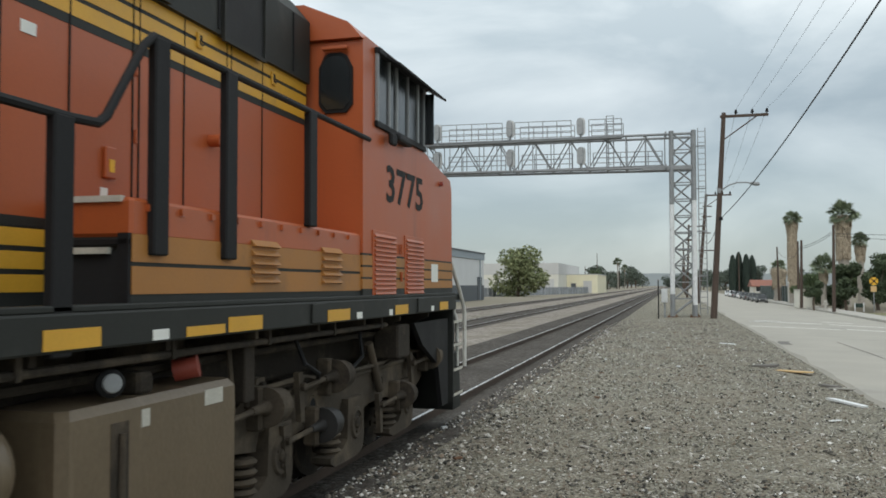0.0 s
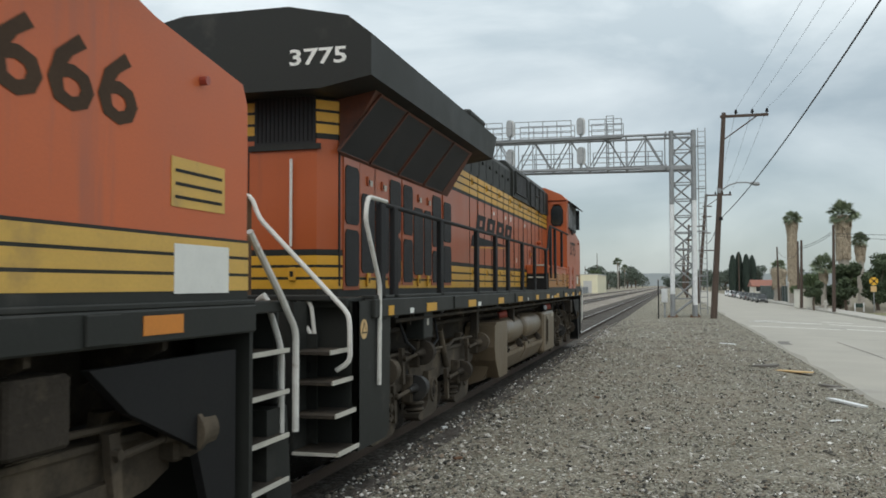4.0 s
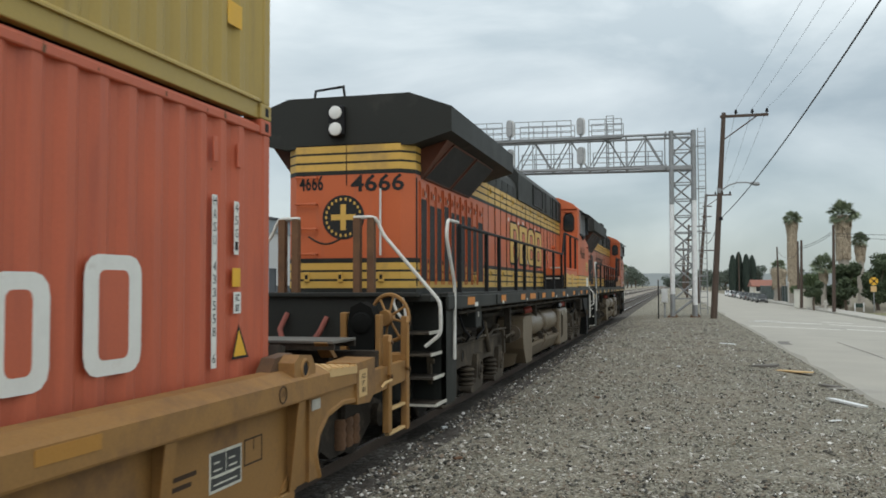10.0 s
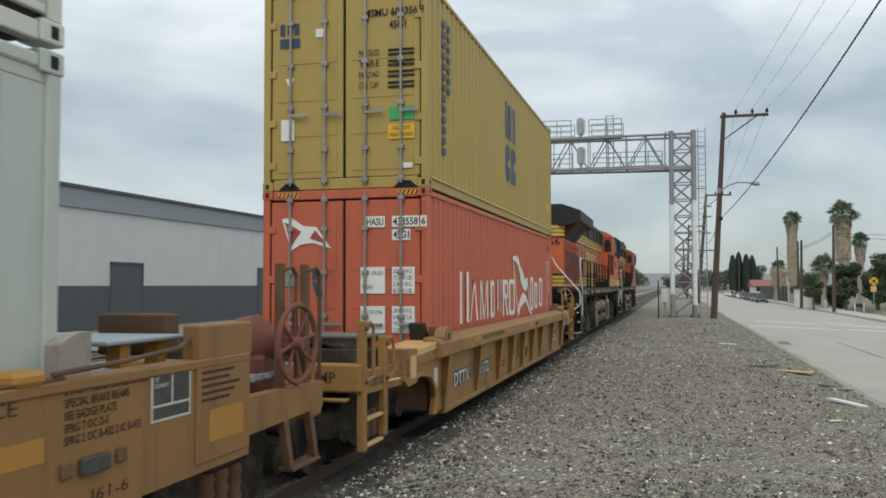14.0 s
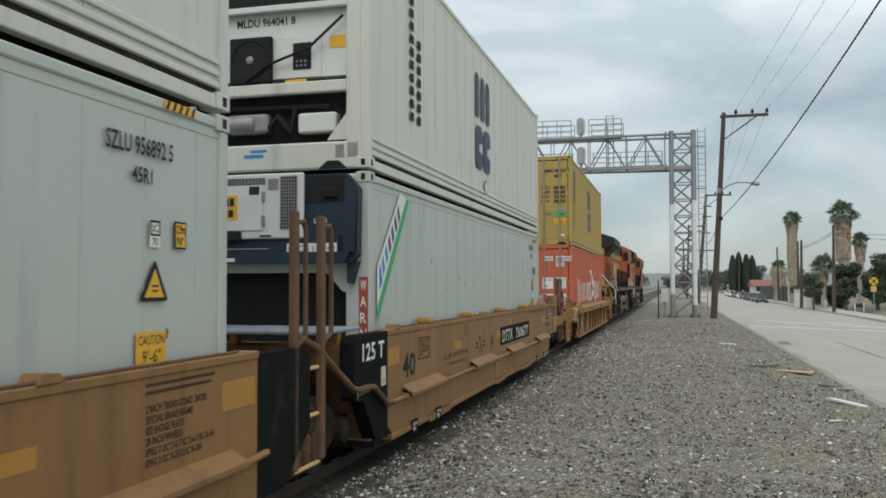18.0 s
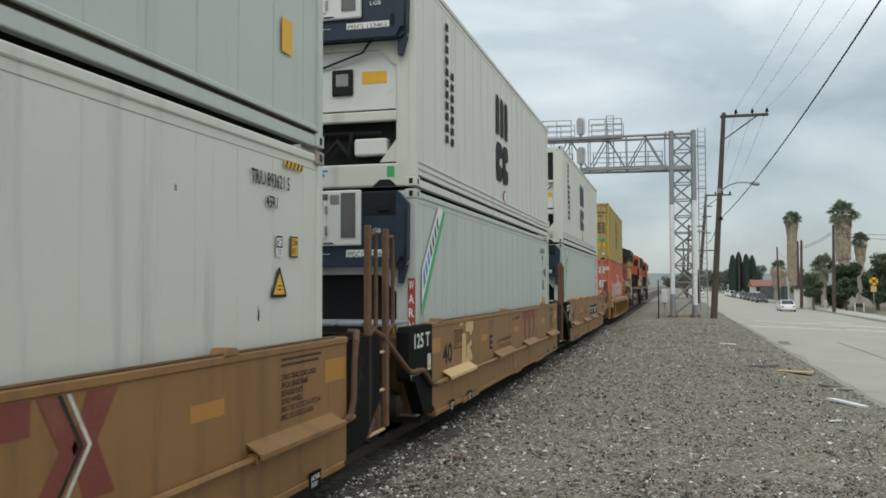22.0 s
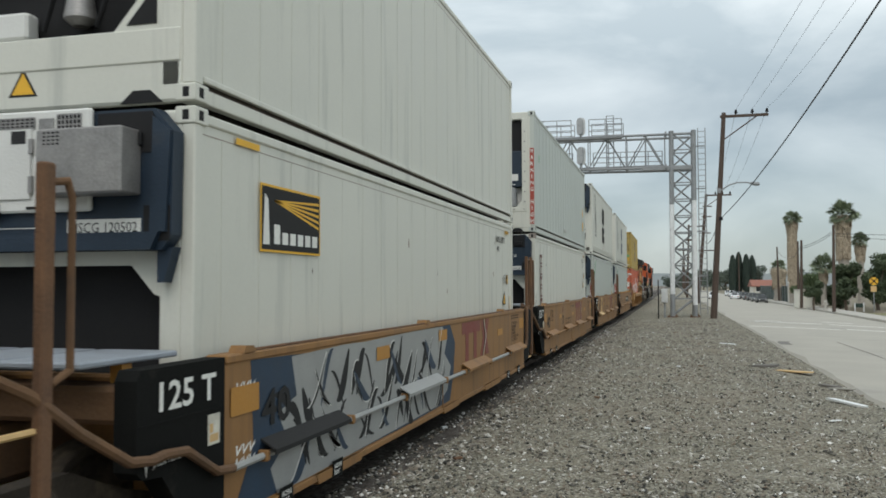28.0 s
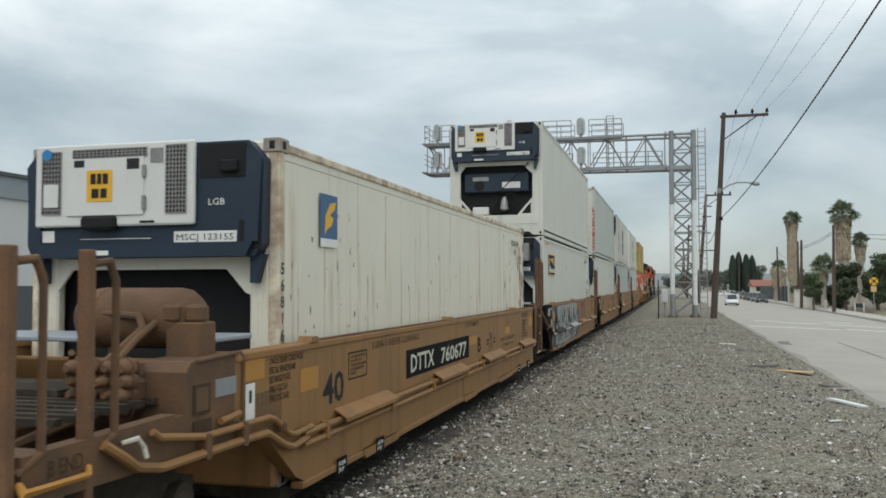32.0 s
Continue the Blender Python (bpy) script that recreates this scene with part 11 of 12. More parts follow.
        for y in (8.50, 8.99):
            po = part("post", Mb().box(1.27, 1.33, y - 0.045, y + 0.045, 0.92, 2.09, 0.008), M_RUST, e, "rusty brown vertical post")
            part("grab_iron", Mb().tube([(1.32, y, 2.03), (1.36, y + 0.10, 2.06), (1.36, y + 0.18, 2.0), (1.36, y + 0.18, 1.08), (1.34, y + 0.05, 1.0)], 0.016, 8), M_WELLEND, po)
        for y in (8.38, 8.87):
            part("stirrup", Mb().prism([(y - 0.03, 0.95), (y + 0.05, 0.95), (y + 0.12, 0.70), (y + 0.20, 0.44), (y + 0.13, 0.44), (y + 0.04, 0.70)], 1.34, 1.40, "x"), M_RUST, e)
        part("step_tread", Mb().box(1.28, 1.42, 8.52, 9.07, 0.42, 0.45, 0.006), M_RUST, e)
        part("step_tread", Mb().cyl((1.38, 8.40, 0.93), (1.38, 8.92, 0.93), 0.018, 8), M_WELLEND, e)
        part("side_riser", Mb().box(1.27, 1.41, 7.11, 7.82, 1.42, 1.65, 0.012), M_WELL, e, "worn ochre riser plate")
        part("end_plate", Mb().box(1.40, 1.412, 7.06, 7.78, 0.76, 1.42, 0.006), M_WELL, e)
        for k in range(3):
            part("deck_plate", Mb().box(-1.2 + 0.8 * k, -0.45 + 0.8 * k, 6.5, 7.35, 1.55, 1.58, 0.01), M_DECKGRATE, e)
        part("deck_leg", Mb().box(1.0, 1.1, 6.7, 6.8, 1.40, 1.55).box(1.0, 1.1, 7.1, 7.2, 1.40, 1.55), M_WELLPATCH, e)
        part("timber_block", Mb().box(0.40, 0.95, 7.42, 7.60, 1.42, 1.71, 0.012), M_WELLEND, e)
        part("corner_guide", Mb().prism([(5.9, 1.40), (5.9, 1.60), (6.05, 1.66), (6.16, 1.66), (6.16, 1.40)], 1.22, 1.30, "x"), M_CASTING, e)
        part("edge_cable", Mb().tube([(1.41, 5.72, 1.47), (1.415, 6.3, 1.49), (1.38, 6.9, 1.52), (1.33, 7.1, 1.56)], 0.014, 6), M_WELLEND, e)
        bp = part("placard", Mb().box(1.40, 1.404, 6.57, 7.0, 1.10, 1.39), M_STENCILPALE, e, "black stencil placard with pale border")
        for y0, y1, z0, z1 in ((6.59, 6.78, 1.20, 1.375), (6.80, 6.98, 1.20, 1.375), (6.59, 6.98, 1.115, 1.185)):
            part("placard_field", Mb().box(1.404, 1.406, y0, y1, z0, z1), M_FADEDBLACK, bp)
        side_text("panel_text", "SEE\nREMARKS", 6.60, 1.30, 0.15, 0.065, 1.407, M_STENCILPALE, bp)
        side_text("stencil_text", "S-2054-11 REEFER CLEARANCE", 3.35, 1.30, 2.15, 0.075, 1.403, M_STENCIL, e)
        side_text("stencil_text", "2 INCH TREAD COND. SHOES\nSPECIAL BRAKE BEAMS\nSEE BADGE PLATE\nSPRG 7 OC D-5\nSPRG 2 OC B-432 2 IC B-433", 5.82, 1.10, 0.72, 0.30, 1.403, M_STENCIL, e)
        side_text("size_mark", "J61-6", 6.02, 0.75, 0.34, 0.09, 1.403, M_STENCIL, e)
        for q in range(6):
            part("stencil_line", Mb().box(1.412, 1.4135, 7.12, 7.62 - 0.07 * (q % 3), 1.375 - 0.045 * q, 1.395 - 0.045 * q), M_STENCIL, e)
        part("paint_patch", Mb().box(1.412, 1.414, 7.22, 7.68, 0.88, 1.09), M_WELLPATCH, e)
        part("block_lug", Mb().box(1.40, 1.44, 5.93, 6.16, 0.93, 1.02, 0.008), M_FADEDBLACK, e)
        for y in (5.79, 6.24):
            part("rust_lug", Mb().box(1.40, 1.425, y, y + 0.08, 0.94, 1.02, 0.006), M_RUST, e)
    # markings
    if logo:
        lg = part("emblem_bar", Mb().box(1.40, 1.403, 0.76, 1.98, 1.19, 1.36), M_MAROON, e, "maroon angular painted emblem")
        for y in (0.97, 1.52):
            part("emblem_stem", Mb().box(1.40, 1.403, y, y + 0.21, 0.79, 1.19), M_MAROON, lg)
        part("emblem_stroke", Mb().prism([(2.40, 1.36), (2.66, 1.36), (2.48, 1.09), (2.64, 0.79), (2.38, 0.79), (2.28, 1.08)], 1.40, 1.403, "x"), M_MAROON, lg)
        part("emblem_stroke", Mb().prism([(2.02, 1.36), (2.16, 1.36), (2.33, 1.08), (2.12, 0.79), (1.98, 0.79), (2.19, 1.08)], 1.40, 1.403, "x"), M_MAROON, lg)
        for q in (0.0, 0.065):
            part("emblem_edge", Mb().prism([(2.17 + q, 1.36), (2.20 + q, 1.36), (2.37 + q, 1.08), (2.16 + q, 0.79), (2.13 + q, 0.79), (2.34 + q, 1.08)], 1.403, 1.405, "x"), M_DARKMARK if q == 0 else M_STENCILPALE, lg)
        if not graffiti:
            side_text("reporting_number", "DTTX 760677 " + letter, -0.43, 1.24, 0.87, 0.07, 1.403, M_DARKMARK, e)
    if plate:
        q = 0.0 if rear_end else 3.30
        pl = part("number_panel", Mb().box(1.40, 1.404, -3.13 + q, 0.02 + q, 0.84, 1.16), M_SIGNBLACK, e, "black number panel")
        side_text("reporting_mark", "DTTX", -2.96 + q, 0.89, 1.02, 0.21, 1.406, M_STENCILPALE, pl, label="white reporting mark")
        side_text("reporting_number", "760677", -1.60 + q, 0.88, 1.44, 0.21, 1.406, M_STENCILPALE, pl, label="white reporting number")
        y = 0.62 if rear_end else -0.70
        side_text("unit_letter", letter, y, 0.86, 0.24, 0.23, 1.403, M_DARKMARK, e)
        y = 1.54 if rear_end else -1.60
        xm = part("cross_mark", Mb().prism([(y, 1.12), (y + 0.07, 1.12), (y + 0.26, 0.85), (y + 0.19, 0.85)], 1.40, 1.402, "x"), M_BLUEPAINT, e, "red and blue painted cross")
        part("cross_stroke", Mb().prism([(y + 0.19, 1.12), (y + 0.26, 1.12), (y + 0.07, 0.85), (y, 0.85)], 1.402, 1.4035, "x"), M_MAROON, xm)
        for r in range(2):
            for v in (-0.24, 0.30):
                part("stencil_line", Mb().box(1.40, 1.402, y + v, y + v + 0.18, 0.93 + 0.06 * r, 0.96 + 0.06 * r), M_STENCIL, xm)
        if rear_end:
            side_text("reporting_number", "DTTX 760677 " + letter, -0.17, 1.28, 0.86, 0.07, 1.403, M_DARKMARK, e)
    if not graffiti:
        side_text("stencil_text", "CAR EQUIPPED WITH\nNON-METALLIC\nTY-RAP BOWL LINERS\nON INTERMEDIATE\nTRUCKS", -4.91, 1.055, 0.42, 0.19, 1.4025, M_STENCIL, e)
        side_text("size_mark", "40", -5.58, 0.85, 0.50, 0.28, 1.403, M_DARKMARK, e, label="large dark size number")
        y = 2.48 if rear_end else -3.72 if front_end else -1.92
        side_text("load_limit", "LD LMT 123,200 PER UNIT", y, 0.90, 1.40, 0.075, 1.403, M_DARKMARK, e)
        side_text("load_note", "20 FT CONTAINER LIMIT 61,500 EACH", y + 0.06, 0.805, 1.26, 0.05, 1.403, M_DARKMARK, e)
        if not plate:
            side_text("unit_letter", letter, -2.54, 0.84, 0.25, 0.235, 1.403, M_DARKMARK, e)
        y = 3.02 if rear_end else -2.56
        part("stencil_edge", Mb().box(1.40, 1.402, y, y + 0.28, 1.305, 1.315).box(1.40, 1.402, y, y + 0.28, 1.17, 1.18).box(1.40, 1.402, y, y + 0.01, 1.17, 1.315).box(1.40, 1.402, y + 0.27, y + 0.28, 1.17, 1.315), M_MAROON, e)
        side_text("inspection_mark", "V", y + 0.09, 1.20, 0.10, 0.08, 1.4025, M_MAROON, e)
        part("stencil_edge", Mb().box(1.40, 1.402, -4.96, -4.945, 1.02, 1.27).box(1.40, 1.402, -4.465, -4.45, 1.02, 1.27).box(1.40, 1.402, -4.96, -4.45, 1.26, 1.275).box(1.40, 1.402, -4.96, -4.45, 1.015, 1.03), M_DARKMARK, e)
    if not front_end:
        side_text("stencil_text", "2 INCH TREAD COND. SHOES\nSPECIAL BRAKE BEAMS\nSEE BADGE PLATE\n38 INCH WHEELS\nSPRG 7 OC D-5 7 IC D-6 5 IIC D-6A\nSPRG 2 OC B-353 2 IC B-354", 4.72, 0.85, 0.78, 0.36, 1.403, M_STENCIL, e)
        for q in range(2):
            part("stencil_line", Mb().box(1.40, 1.4025, 4.72, 5.50 - 0.05 * q, 1.315 - 0.045 * q, 1.335 - 0.045 * q), M_STENCIL, e)
    for (a, b, z0, z1) in ((0.04, 0.56, 1.01, 1.13) if rear_end else (-3.18, -2.76, 1.02, 1.12), (2.93, 3.35, 1.02, 1.14) if rear_end else (-0.22, 0.22, 1.01, 1.10), (3.40, 3.83, 1.03, 1.14) if not rear_end and not front_end else (1.0, 1.3, 1.2, 1.28) if front_end else (-6.05, -5.68, 1.03, 1.22), (5.2, 5.68, 1.05, 1.17) if front_end else (5.60, 6.08, 1.05, 1.25), (-6.10, -5.70, 1.04, 1.23)):
        if rear_end and a < -6.08 or graffiti and a < 0.5:
            continue
        part("paint_patch", Mb().box(1.40, 1.4025, a, b, z0, z1), M_WELLPATCH, e, "fresher yellow paint patch")
    if patches:
        blotches = ([(-4.26, 1.23), (-4.26, 1.41), (-3.77, 1.40), (-3.76, 1.22), (-3.86, 1.215), (-3.87, 1.17), (-3.98, 1.16), (-4.0, 1.21)],
                    [(-4.47, 1.21), (-4.26, 1.20), (-4.25, 0.84), (-4.20, 0.84), (-4.20, 1.02), (-3.97, 1.05), (-3.99, 0.97), (-3.83, 0.86), (-3.83, 0.78), (-4.50, 0.78)],
                    [(-3.98, 1.08), (-3.88, 1.08), (-3.89, 1.0), (-3.98, 1.0)], [(-4.60, 1.37), (-4.44, 1.37), (-4.44, 1.33), (-4.60, 1.32)])
        for k, pts in enumerate(blotches):
            part("paint_patch", Mb().prism(pts, 1.40, 1.4022 + 0.0001 * k, "x"), M_WELLPALE, e, "pale tan touched-up paint patch")
    if graffiti:
        paint_graffiti(e)
    return e


def paint_graffiti(e):
    """Big silver sprayed shapes with black strokes and white edges on a blue ground along the trailing half."""
    rnd = random.Random(21)
    part("spray_ground", Mb().prism([(-6.0, 0.32), (-5.7, 0.75), (-5.75, 1.37), (-4.6, 1.34), (-2.0, 1.36), (0.05, 1.38), (0.35, 1.1), (0.25, 0.7), (0.05, 0.34), (-2.0, 0.31), (-4.4, 0.32)], 1.4004, 1.4014, "x"), M_BLUEPAINT, e, "blue and black sprayed graffiti ground")
    part("spray_fill", Mb().prism([(-5.30, 0.31), (-5.42, 0.52), (-5.12, 0.70), (-5.30, 0.92), (-4.95, 1.02), (-5.05, 1.34), (-3.9, 1.36), (-3.3, 1.35), (-1.6, 1.37), (-0.35, 1.36), (-0.10, 1.20), (-0.25, 1.0), (0.10, 0.8), (-0.10, 0.5), (-0.6, 0.35), (-2.4, 0.33), (-3.6, 0.32), (-4.5, 0.31)], 1.4014, 1.4022, "x"), M_SILVERPAINT, e, "silver sprayed graffiti shape")

    def swoop(y, z, w, h, t, turn):
        n = 8
        mid = [(y + w * q / n, z + h * (math.sin(math.pi * 0.5 * q / n) if turn else 1 - math.cos(math.pi * 0.5 * q / n))) for q in range(n + 1)]
        half = [t * math.sin(math.pi * (0.08 + 0.84 * q / n)) for q in range(n + 1)]
        sx, sz = (-h, w) if abs(w) + abs(h) else (0, 1)
        L = math.hypot(sx, sz)
        return [(a + sx / L * k, b + sz / L * k) for (a, b), k in zip(mid, half)], [(a - sx / L * k, b - sz / L * k) for (a, b), k in zip(mid, half)]
    k = 0
    y = -5.0
    while y < -0.5:
        for row in range(2):
            z = (0.36 if row == 0 else 0.80) + rnd.uniform(-0.05, 0.08)
            w, h = rnd.choice((-1, 1)) * rnd.uniform(0.18, 0.5), rnd.uniform(0.25, 0.55)
            h = min(h, 1.34 - z)
            a, b = swoop(y + rnd.uniform(-0.08, 0.08), z, w, h, rnd.uniform(0.02, 0.075), rnd.random() < 0.5)
            x = 1.4024 + 0.00006 * k
            part("spray_stroke", Mb().prism(a + b[::-1], x, x + 0.0004, "x"), M_DARKMARK if k % 7 else M_BLUEPAINT, e, "dark sprayed graffiti stroke")
            if k % 3 == 0:
                part("spray_edge", Mb().prism(a + [(p0 - 0.012, p1 + 0.010) for p0, p1 in a[::-1]], x + 0.0045, x + 0.0049, "x"), M_WHITEMARK, e, "thin white sprayed edge")
            k += 1
        y += rnd.uniform(0.13, 0.22)
    side_text("size_mark", "40", -5.58, 0.85, 0.50, 0.28, 1.4092, M_DARKMARK, e, label="large dark size number")
    for q in range(9):
        a, z = -5.95 + 0.1 * (q % 3), 0.62 + 0.09 * (q // 3) + (0.35 if q // 3 == 2 else 0)
        part("spray_mark", Mb().prism([(a, z), (a + 0.07, z + 0.05), (a + 0.08, z + 0.08), (a + 0.015, z + 0.03), (a + 0.01, z + 0.08), (a - 0.01, z + 0.07)], 1.4010, 1.4016, "x"), M_WHITEMARK, e)
    for a, z in ((-6.05, 1.0), (-3.0, 1.13), (-0.55, 1.18)):
        part("paint_patch", Mb().box(1.4086, 1.4094, a, a + 0.42, z, z + 0.14 + (0.06 if a < -6 else 0)), M_WELLPATCH, e)


# ---- what the cars carry ----
def marks_small(c, code, sx=1.219):
    """Codes and stickers near the leading end of a refrigerated box."""
    x = sx - 0.012
    low, rail = (0.22, 0.0) if code.startswith("BMOU") else (0.0, 0.14 if code.startswith("SZLU") else 0.0)
    side_text("box_code", code, 4.66 - low, 2.46, 0.70 + low * 0.4, 0.12, x + 0.004, M_DARKMARK, c, label="dark box code")
    side_text("size_code", "45R1", 4.92 - low * 2.0, 2.29, 0.21, 0.10, x + 0.004, M_DARKMARK, c)
    if code.startswith("FSCU"):
        ic = part("rail_sticker", Mb().box(x, x + 0.004, 5.44, 5.55, 2.10, 2.26), M_WHITEMARK, c, "white railway sticker")
        side_text("sticker_text", "IC", 5.465, 2.19, 0.06, 0.05, x + 0.0055, M_DARKMARK, ic)
        side_text("sticker_text", "33", 5.465, 2.115, 0.06, 0.05, x + 0.0055, M_DARKMARK, ic)
        part("sticker_border", Mb().box(x + 0.004, x + 0.005, 5.44, 5.55, 2.245, 2.26).box(x + 0.004, x + 0.005, 5.44, 5.452, 2.175, 2.25).box(x + 0.004, x + 0.005, 5.538, 5.55, 2.175, 2.25), M_DARKMARK, ic)
        part("height_sticker", Mb().box(x, x + 0.004, 5.60, 5.73, 2.10, 2.27), M_CASTING, c, "faded brown height sticker")
        return
    cs = None if low or code.startswith("TRIU") else part("caution_sticker", Mb().box(x, x + 0.004, 4.98, 5.30, 1.15, 1.37), M_YELMARK, c, "yellow caution sticker")
    if cs:
        side_text("sticker_text", "CAUTION", 5.0, 1.29, 0.28, 0.06, x + 0.0055, M_DARKMARK, cs)
        side_text("sticker_text", "9'-6\"", 5.04, 1.18, 0.20, 0.08, x + 0.0055, M_DARKMARK, cs)
    ic = part("rail_sticker", Mb().box(x, x + 0.004, 5.11, 5.22, 1.90 - low, 2.07 - low), M_WHITEMARK, c, "white railway sticker")
    part("sticker_border", Mb().box(x + 0.004, x + 0.005, 5.11, 5.22, 2.055 - low, 2.07 - low).box(x + 0.004, x + 0.005, 5.11, 5.122, 1.98 - low, 2.06 - low).box(x + 0.004, x + 0.005, 5.208, 5.22, 1.98 - low, 2.06 - low).box(x + 0.004, x + 0.005, 5.11, 5.22, 1.972 - low, 1.985 - low), M_DARKMARK, ic)
    side_text("sticker_text", "IC", 5.135, 1.995 - low, 0.06, 0.05, x + 0.0055, M_DARKMARK, ic)
    side_text("sticker_text", "70", 5.135, 1.91 - low, 0.06, 0.05, x + 0.0055, M_DARKMARK, ic)
    hs = part("height_sticker", Mb().box(x, x + 0.004, 5.39, 5.53, 1.90 - low, 2.08 - low), M_DARKMARK, c, "yellow height sticker with dark border")
    part("sticker_face", Mb().box(x + 0.004, x + 0.005, 5.402, 5.518, 1.912 - low, 2.068 - low), M_YELMARK, hs)
    side_text("sticker_text", "2.9m\n9'6\"", 5.41, 1.92 - low, 0.1, 0.14, x + 0.0065, M_DARKMARK, hs)
    wt = part("warning_triangle", Mb().prism([(5.03, 1.56 - low * 1.25), (5.30, 1.56 - low * 1.25), (5.31, 1.58 - low * 1.25), (5.18, 1.81 - low * 1.25), (5.16, 1.81 - low * 1.25), (5.02, 1.58 - low * 1.25)], x, x + 0.004, "x"), M_DARKMARK, c, "yellow warning triangle with dark border")
    part("triangle_face", Mb().prism([(5.06, 1.585 - low * 1.25), (5.27, 1.585 - low * 1.25), (5.17, 1.765 - low * 1.25)], x + 0.004, x + 0.005, "x"), M_YELMARK, wt)
    for q in range(2):
        part("triangle_line", Mb().box(x + 0.005, x + 0.006, 5.135, 5.205, 1.62 - low * 1.25 + 0.03 * q, 1.632 - low * 1.25 + 0.03 * q), M_STENCIL, wt)
    hz = part("hazard_strip", Mb().box(x + 0.006, x + 0.010, 5.25, 5.62, 2.66 + rail, 2.72 + rail), M_YELMARK, c, "yellow and black hazard strip")
    for k in range(5):
        part("hazard_bar", Mb().prism([(5.26 + k * 0.075, 2.66 + rail), (5.29 + k * 0.075, 2.66 + rail), (5.32 + k * 0.075, 2.72 + rail), (5.29 + k * 0.075, 2.72 + rail)], x + 0.010, x + 0.011, "x"), M_DARKMARK, hz)
    if low:
        part("repair_plate", Mb().box(x - 0.014, x - 0.008, 5.70, 5.88, 1.18, 1.45, 0.003), M_RUSTYCREAM, c, "rust-edged repair plate")
    rnd = random.Random(len(code) + ord(code[0]) + ord(code[-1]))
    for k in range(9):
        a, z, s = rnd.uniform(-5.6, 5.6), rnd.uniform(0.5, 2.5), rnd.uniform(0.01, 0.03)
        part("scuff", Mb().prism([(a, z), (a + s, z - s * rnd.uniform(0.3, 1)), (a + s * 1.4, z + s * 2), (a + s * 0.4, z + s * rnd.uniform(2, 5))], sx - 0.029, sx - 0.0275, "x"), M_RUST if k % 3 == 0 else M_STENCIL, c)


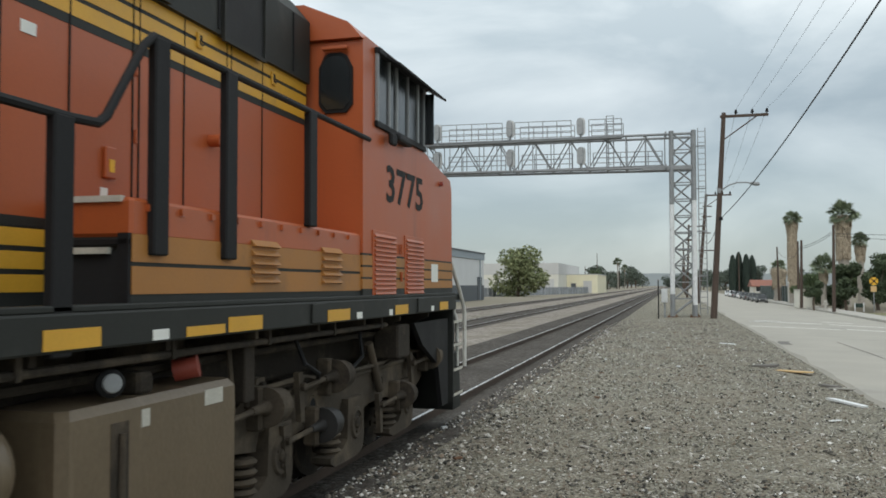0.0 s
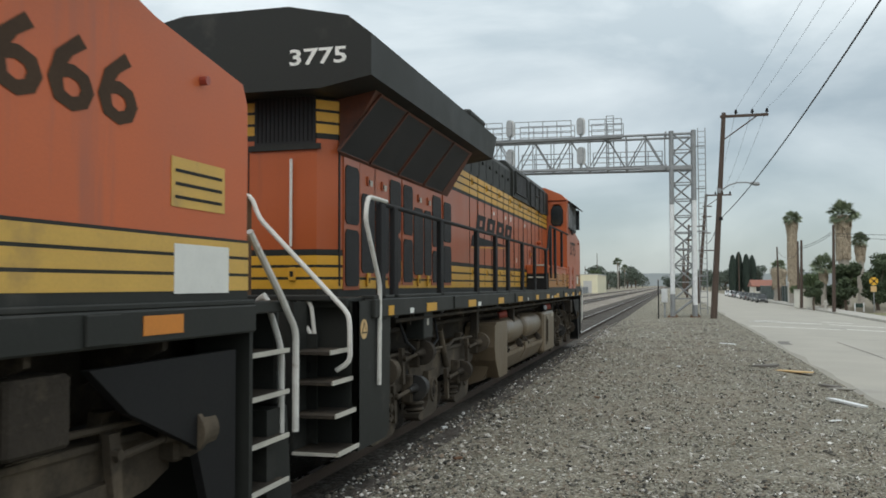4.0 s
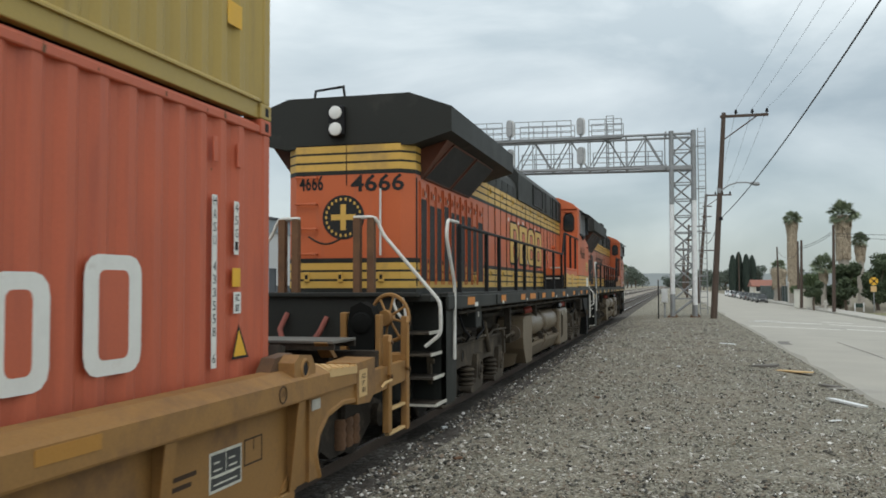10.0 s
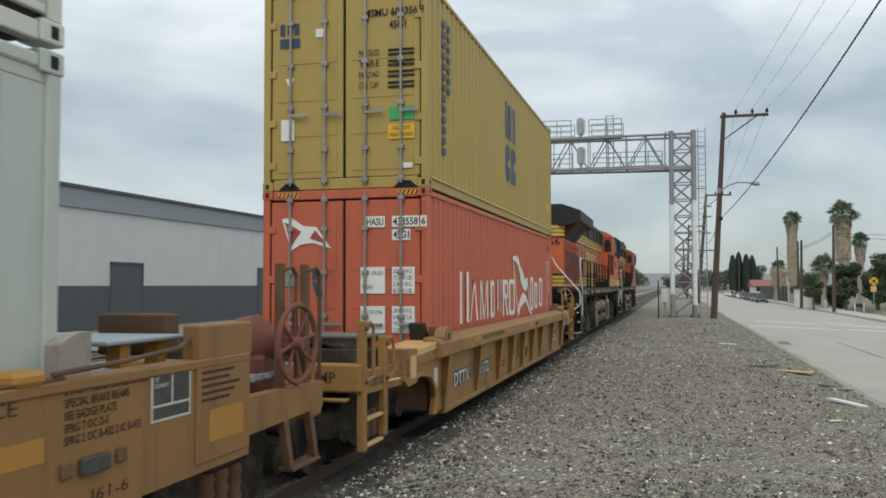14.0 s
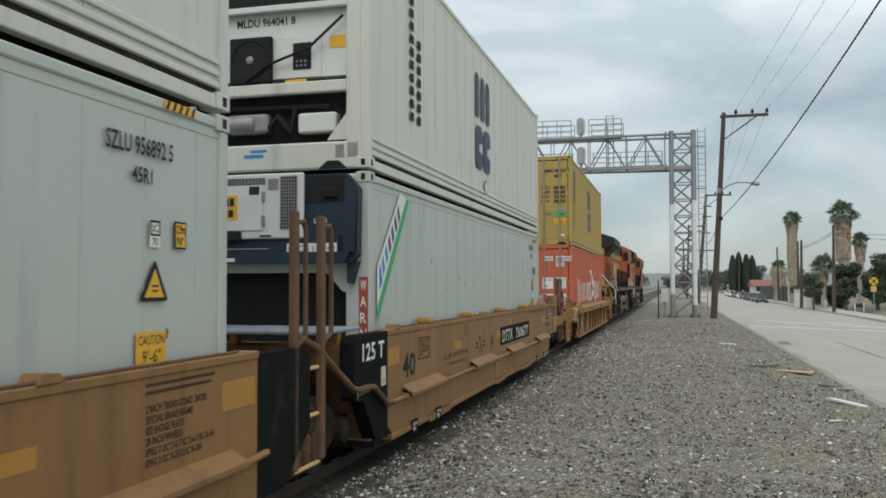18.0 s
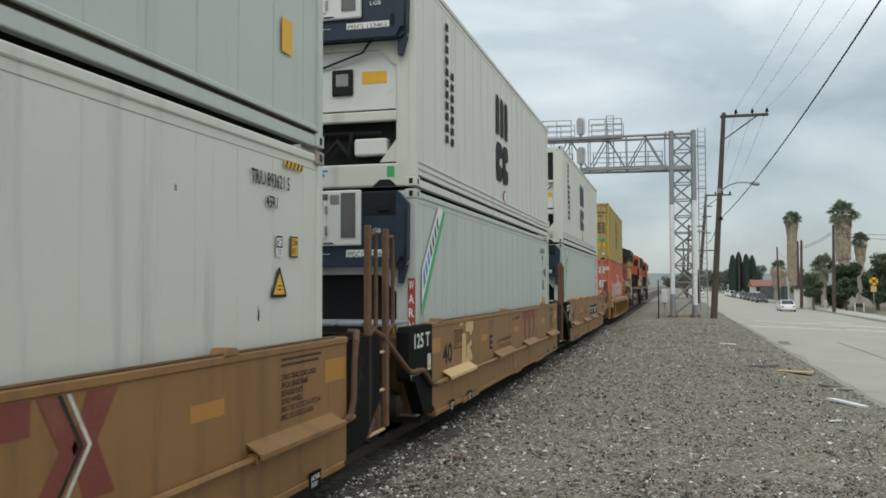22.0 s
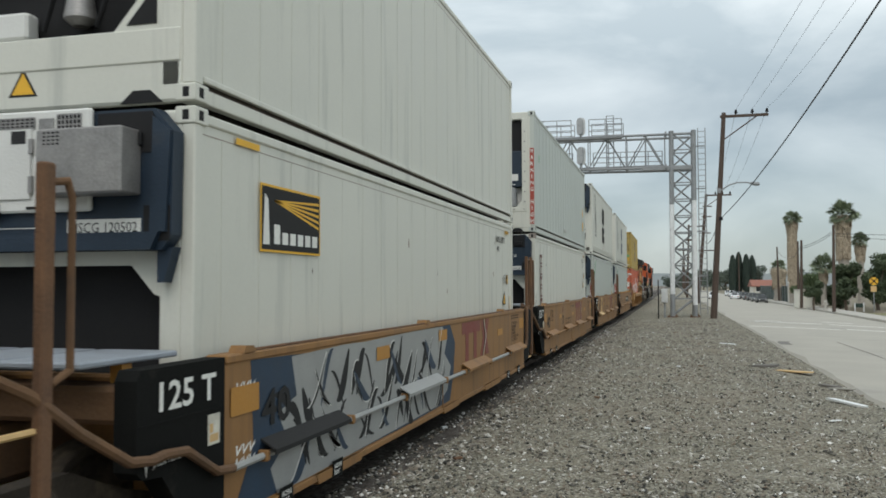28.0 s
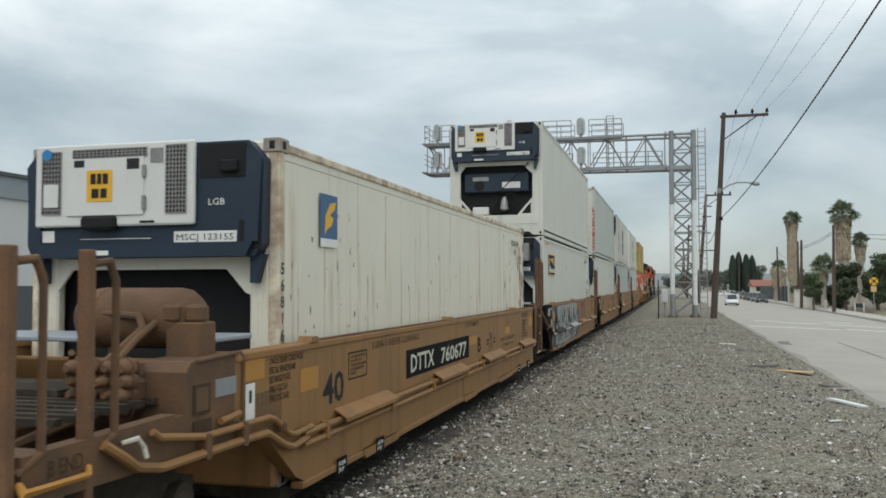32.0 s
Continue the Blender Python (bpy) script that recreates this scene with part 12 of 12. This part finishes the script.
def stacked():
    red = container_shell("container", "orange-red corrugated container with large white lettering shapes in the well", M_CRED, -41.56, 0.34, "stacked boxes")
    container_doors(red, M_CRED, True)
    yel = container_shell("container", "mustard yellow corrugated container stacked on the red one", M_CYEL, -41.56, 0.34 + 2.90, "stacked boxes")
    container_doors(yel, M_CYEL, True)
    decorate_red(red)
    decorate_yellow(yel)
    units = ((-60.94, "A"), (-76.18, "E"), (-91.40, "D"), (-106.57, "C"), (-121.76, "B"))
    for P, k in units:
        low_mat = {"A": M_CGREY, "E": M_CGREY, "D": M_CWHITE, "C": M_CWHITE, "B": M_CCREAM}[k]
        names = {"A": "pale grey refrigerated box with a slanted blue and green strip", "E": "pale grey refrigerated box with slanted strip and navy generator", "D": "white refrigerated box with a brown vertical lettering strip", "C": "white refrigerated box with a black and yellow emblem panel", "B": "cream rust-streaked refrigerated box riding alone in the well"}
        low = container_shell("refrigerated_container", names[k], low_mat, P, 0.250, "stacked boxes", False, M_RUSTYCREAM if k == "B" else None, cast=M_CASTING if k in "BD" else None)
        genset_end(low, "genset", low_mat, number={"A": "MSCG 118240", "E": "MSCG 120871", "D": "MSCG 123008", "C": "MSCG 120502", "B": "MSCJ 123155"}[k])
        marks_small(low, {"A": "OTPU 610732 1", "E": "SZLU 956892 5", "D": "TRIU 893621 5", "C": "BMOU 928397 9", "B": "FSCU 568169 4"}[k])
        decorate_low(low, k)
        if k == "C":
            jb = part("relay_box", Mb().box(0.24, 0.90, -6.47, -6.236, 2.27, 2.71, 0.012), M_BARE, low, "scuffed bare steel relay box")
            for r in range(4):
                for q in range(4):
                    part("vent_hole", Mb().box(0.30 + q * 0.035, 0.32 + q * 0.035, -6.472, -6.469, 2.60 + r * 0.025, 2.612 + r * 0.025), M_SHADEBLACK, jb)
        if k != "B":
            up_mat = {"A": M_CWHITE, "E": M_CWHITE, "D": M_CGREY, "C": M_CWHITE}[k]
            up = container_shell("refrigerated_container", {"A": "white refrigerated box with a dark block emblem, stacked on top", "E": "white refrigerated box with dark block emblem and bare machinery end", "D": "light grey refrigerated box stacked on top", "C": "dirty white refrigerated box with navy machinery end, stacked on top"}[k], up_mat, P, 0.250 + 2.935, "stacked boxes", False, ridges=1 if k in "CD" else 3)
            genset_end(up, {"C": "genset_open", "E": "mixed", "D": "open"}.get(k, "reefer"), M_CWHITE, number="MSCJ 123402" if k == "E" else "MSCG 119830")
            decorate_up(up, k)
    well_unit(-60.86, "yellow-brown articulated well unit with number panel and handbrake wheel", front_end=True, letter="A", plate=True, logo=False)
    well_unit(-76.10, "yellow-brown articulated well unit with maroon emblem and pale paint patches", letter="E", patches=9)
    well_unit(-91.31, "yellow-brown articulated well unit with maroon emblem", letter="D")
    well_unit(-106.44, "articulated well unit covered in silver and blue graffiti", graffiti=True, letter="C")
    well_unit(-121.79, "yellow-brown end unit with number panel, air reservoir and posts", rear_end=True, letter="B", plate=True, logo=False)


loco(False, 1.6)
loco(True, -20.8)
old_well()
stacked()
# ---- what moves ----
TRAIN_S = ((0, 0.0), (2, 8.30), (4, 16.61), (6, 24.99), (8, 33.42), (10, 41.89), (12, 50.32), (14, 58.79), (16, 67.31), (18, 75.83),
           (20, 84.33), (22, 92.84), (24, 101.29), (26, 109.64), (28, 117.93), (30, 126.23), (32, 134.45))


def train_way(t):
    """How far the train has come at t seconds."""
    for (ta, sa), (tb, sb) in zip(TRAIN_S, TRAIN_S[1:]):
        if t <= tb:
            return sa + (sb - sa) * (t - ta) / (tb - ta)
    return TRAIN_S[-1][1]


def motions():
    for ob, place, z in MOVERS:
        walk(ob, [(t, pose(TRACKS[0], place + s, z)) for t, s in TRAIN_S])
    times = [k * 4 / 30 for k in range(240)] + [32.0]
    for ob, m, r in WHEELS:
        walk(ob, [(t, m @ pose(0, 0, 0, -math.degrees(train_way(t) / r))) for t in times])
    for ob, rows in DRIVES:
        walk(ob, rows)


motions()
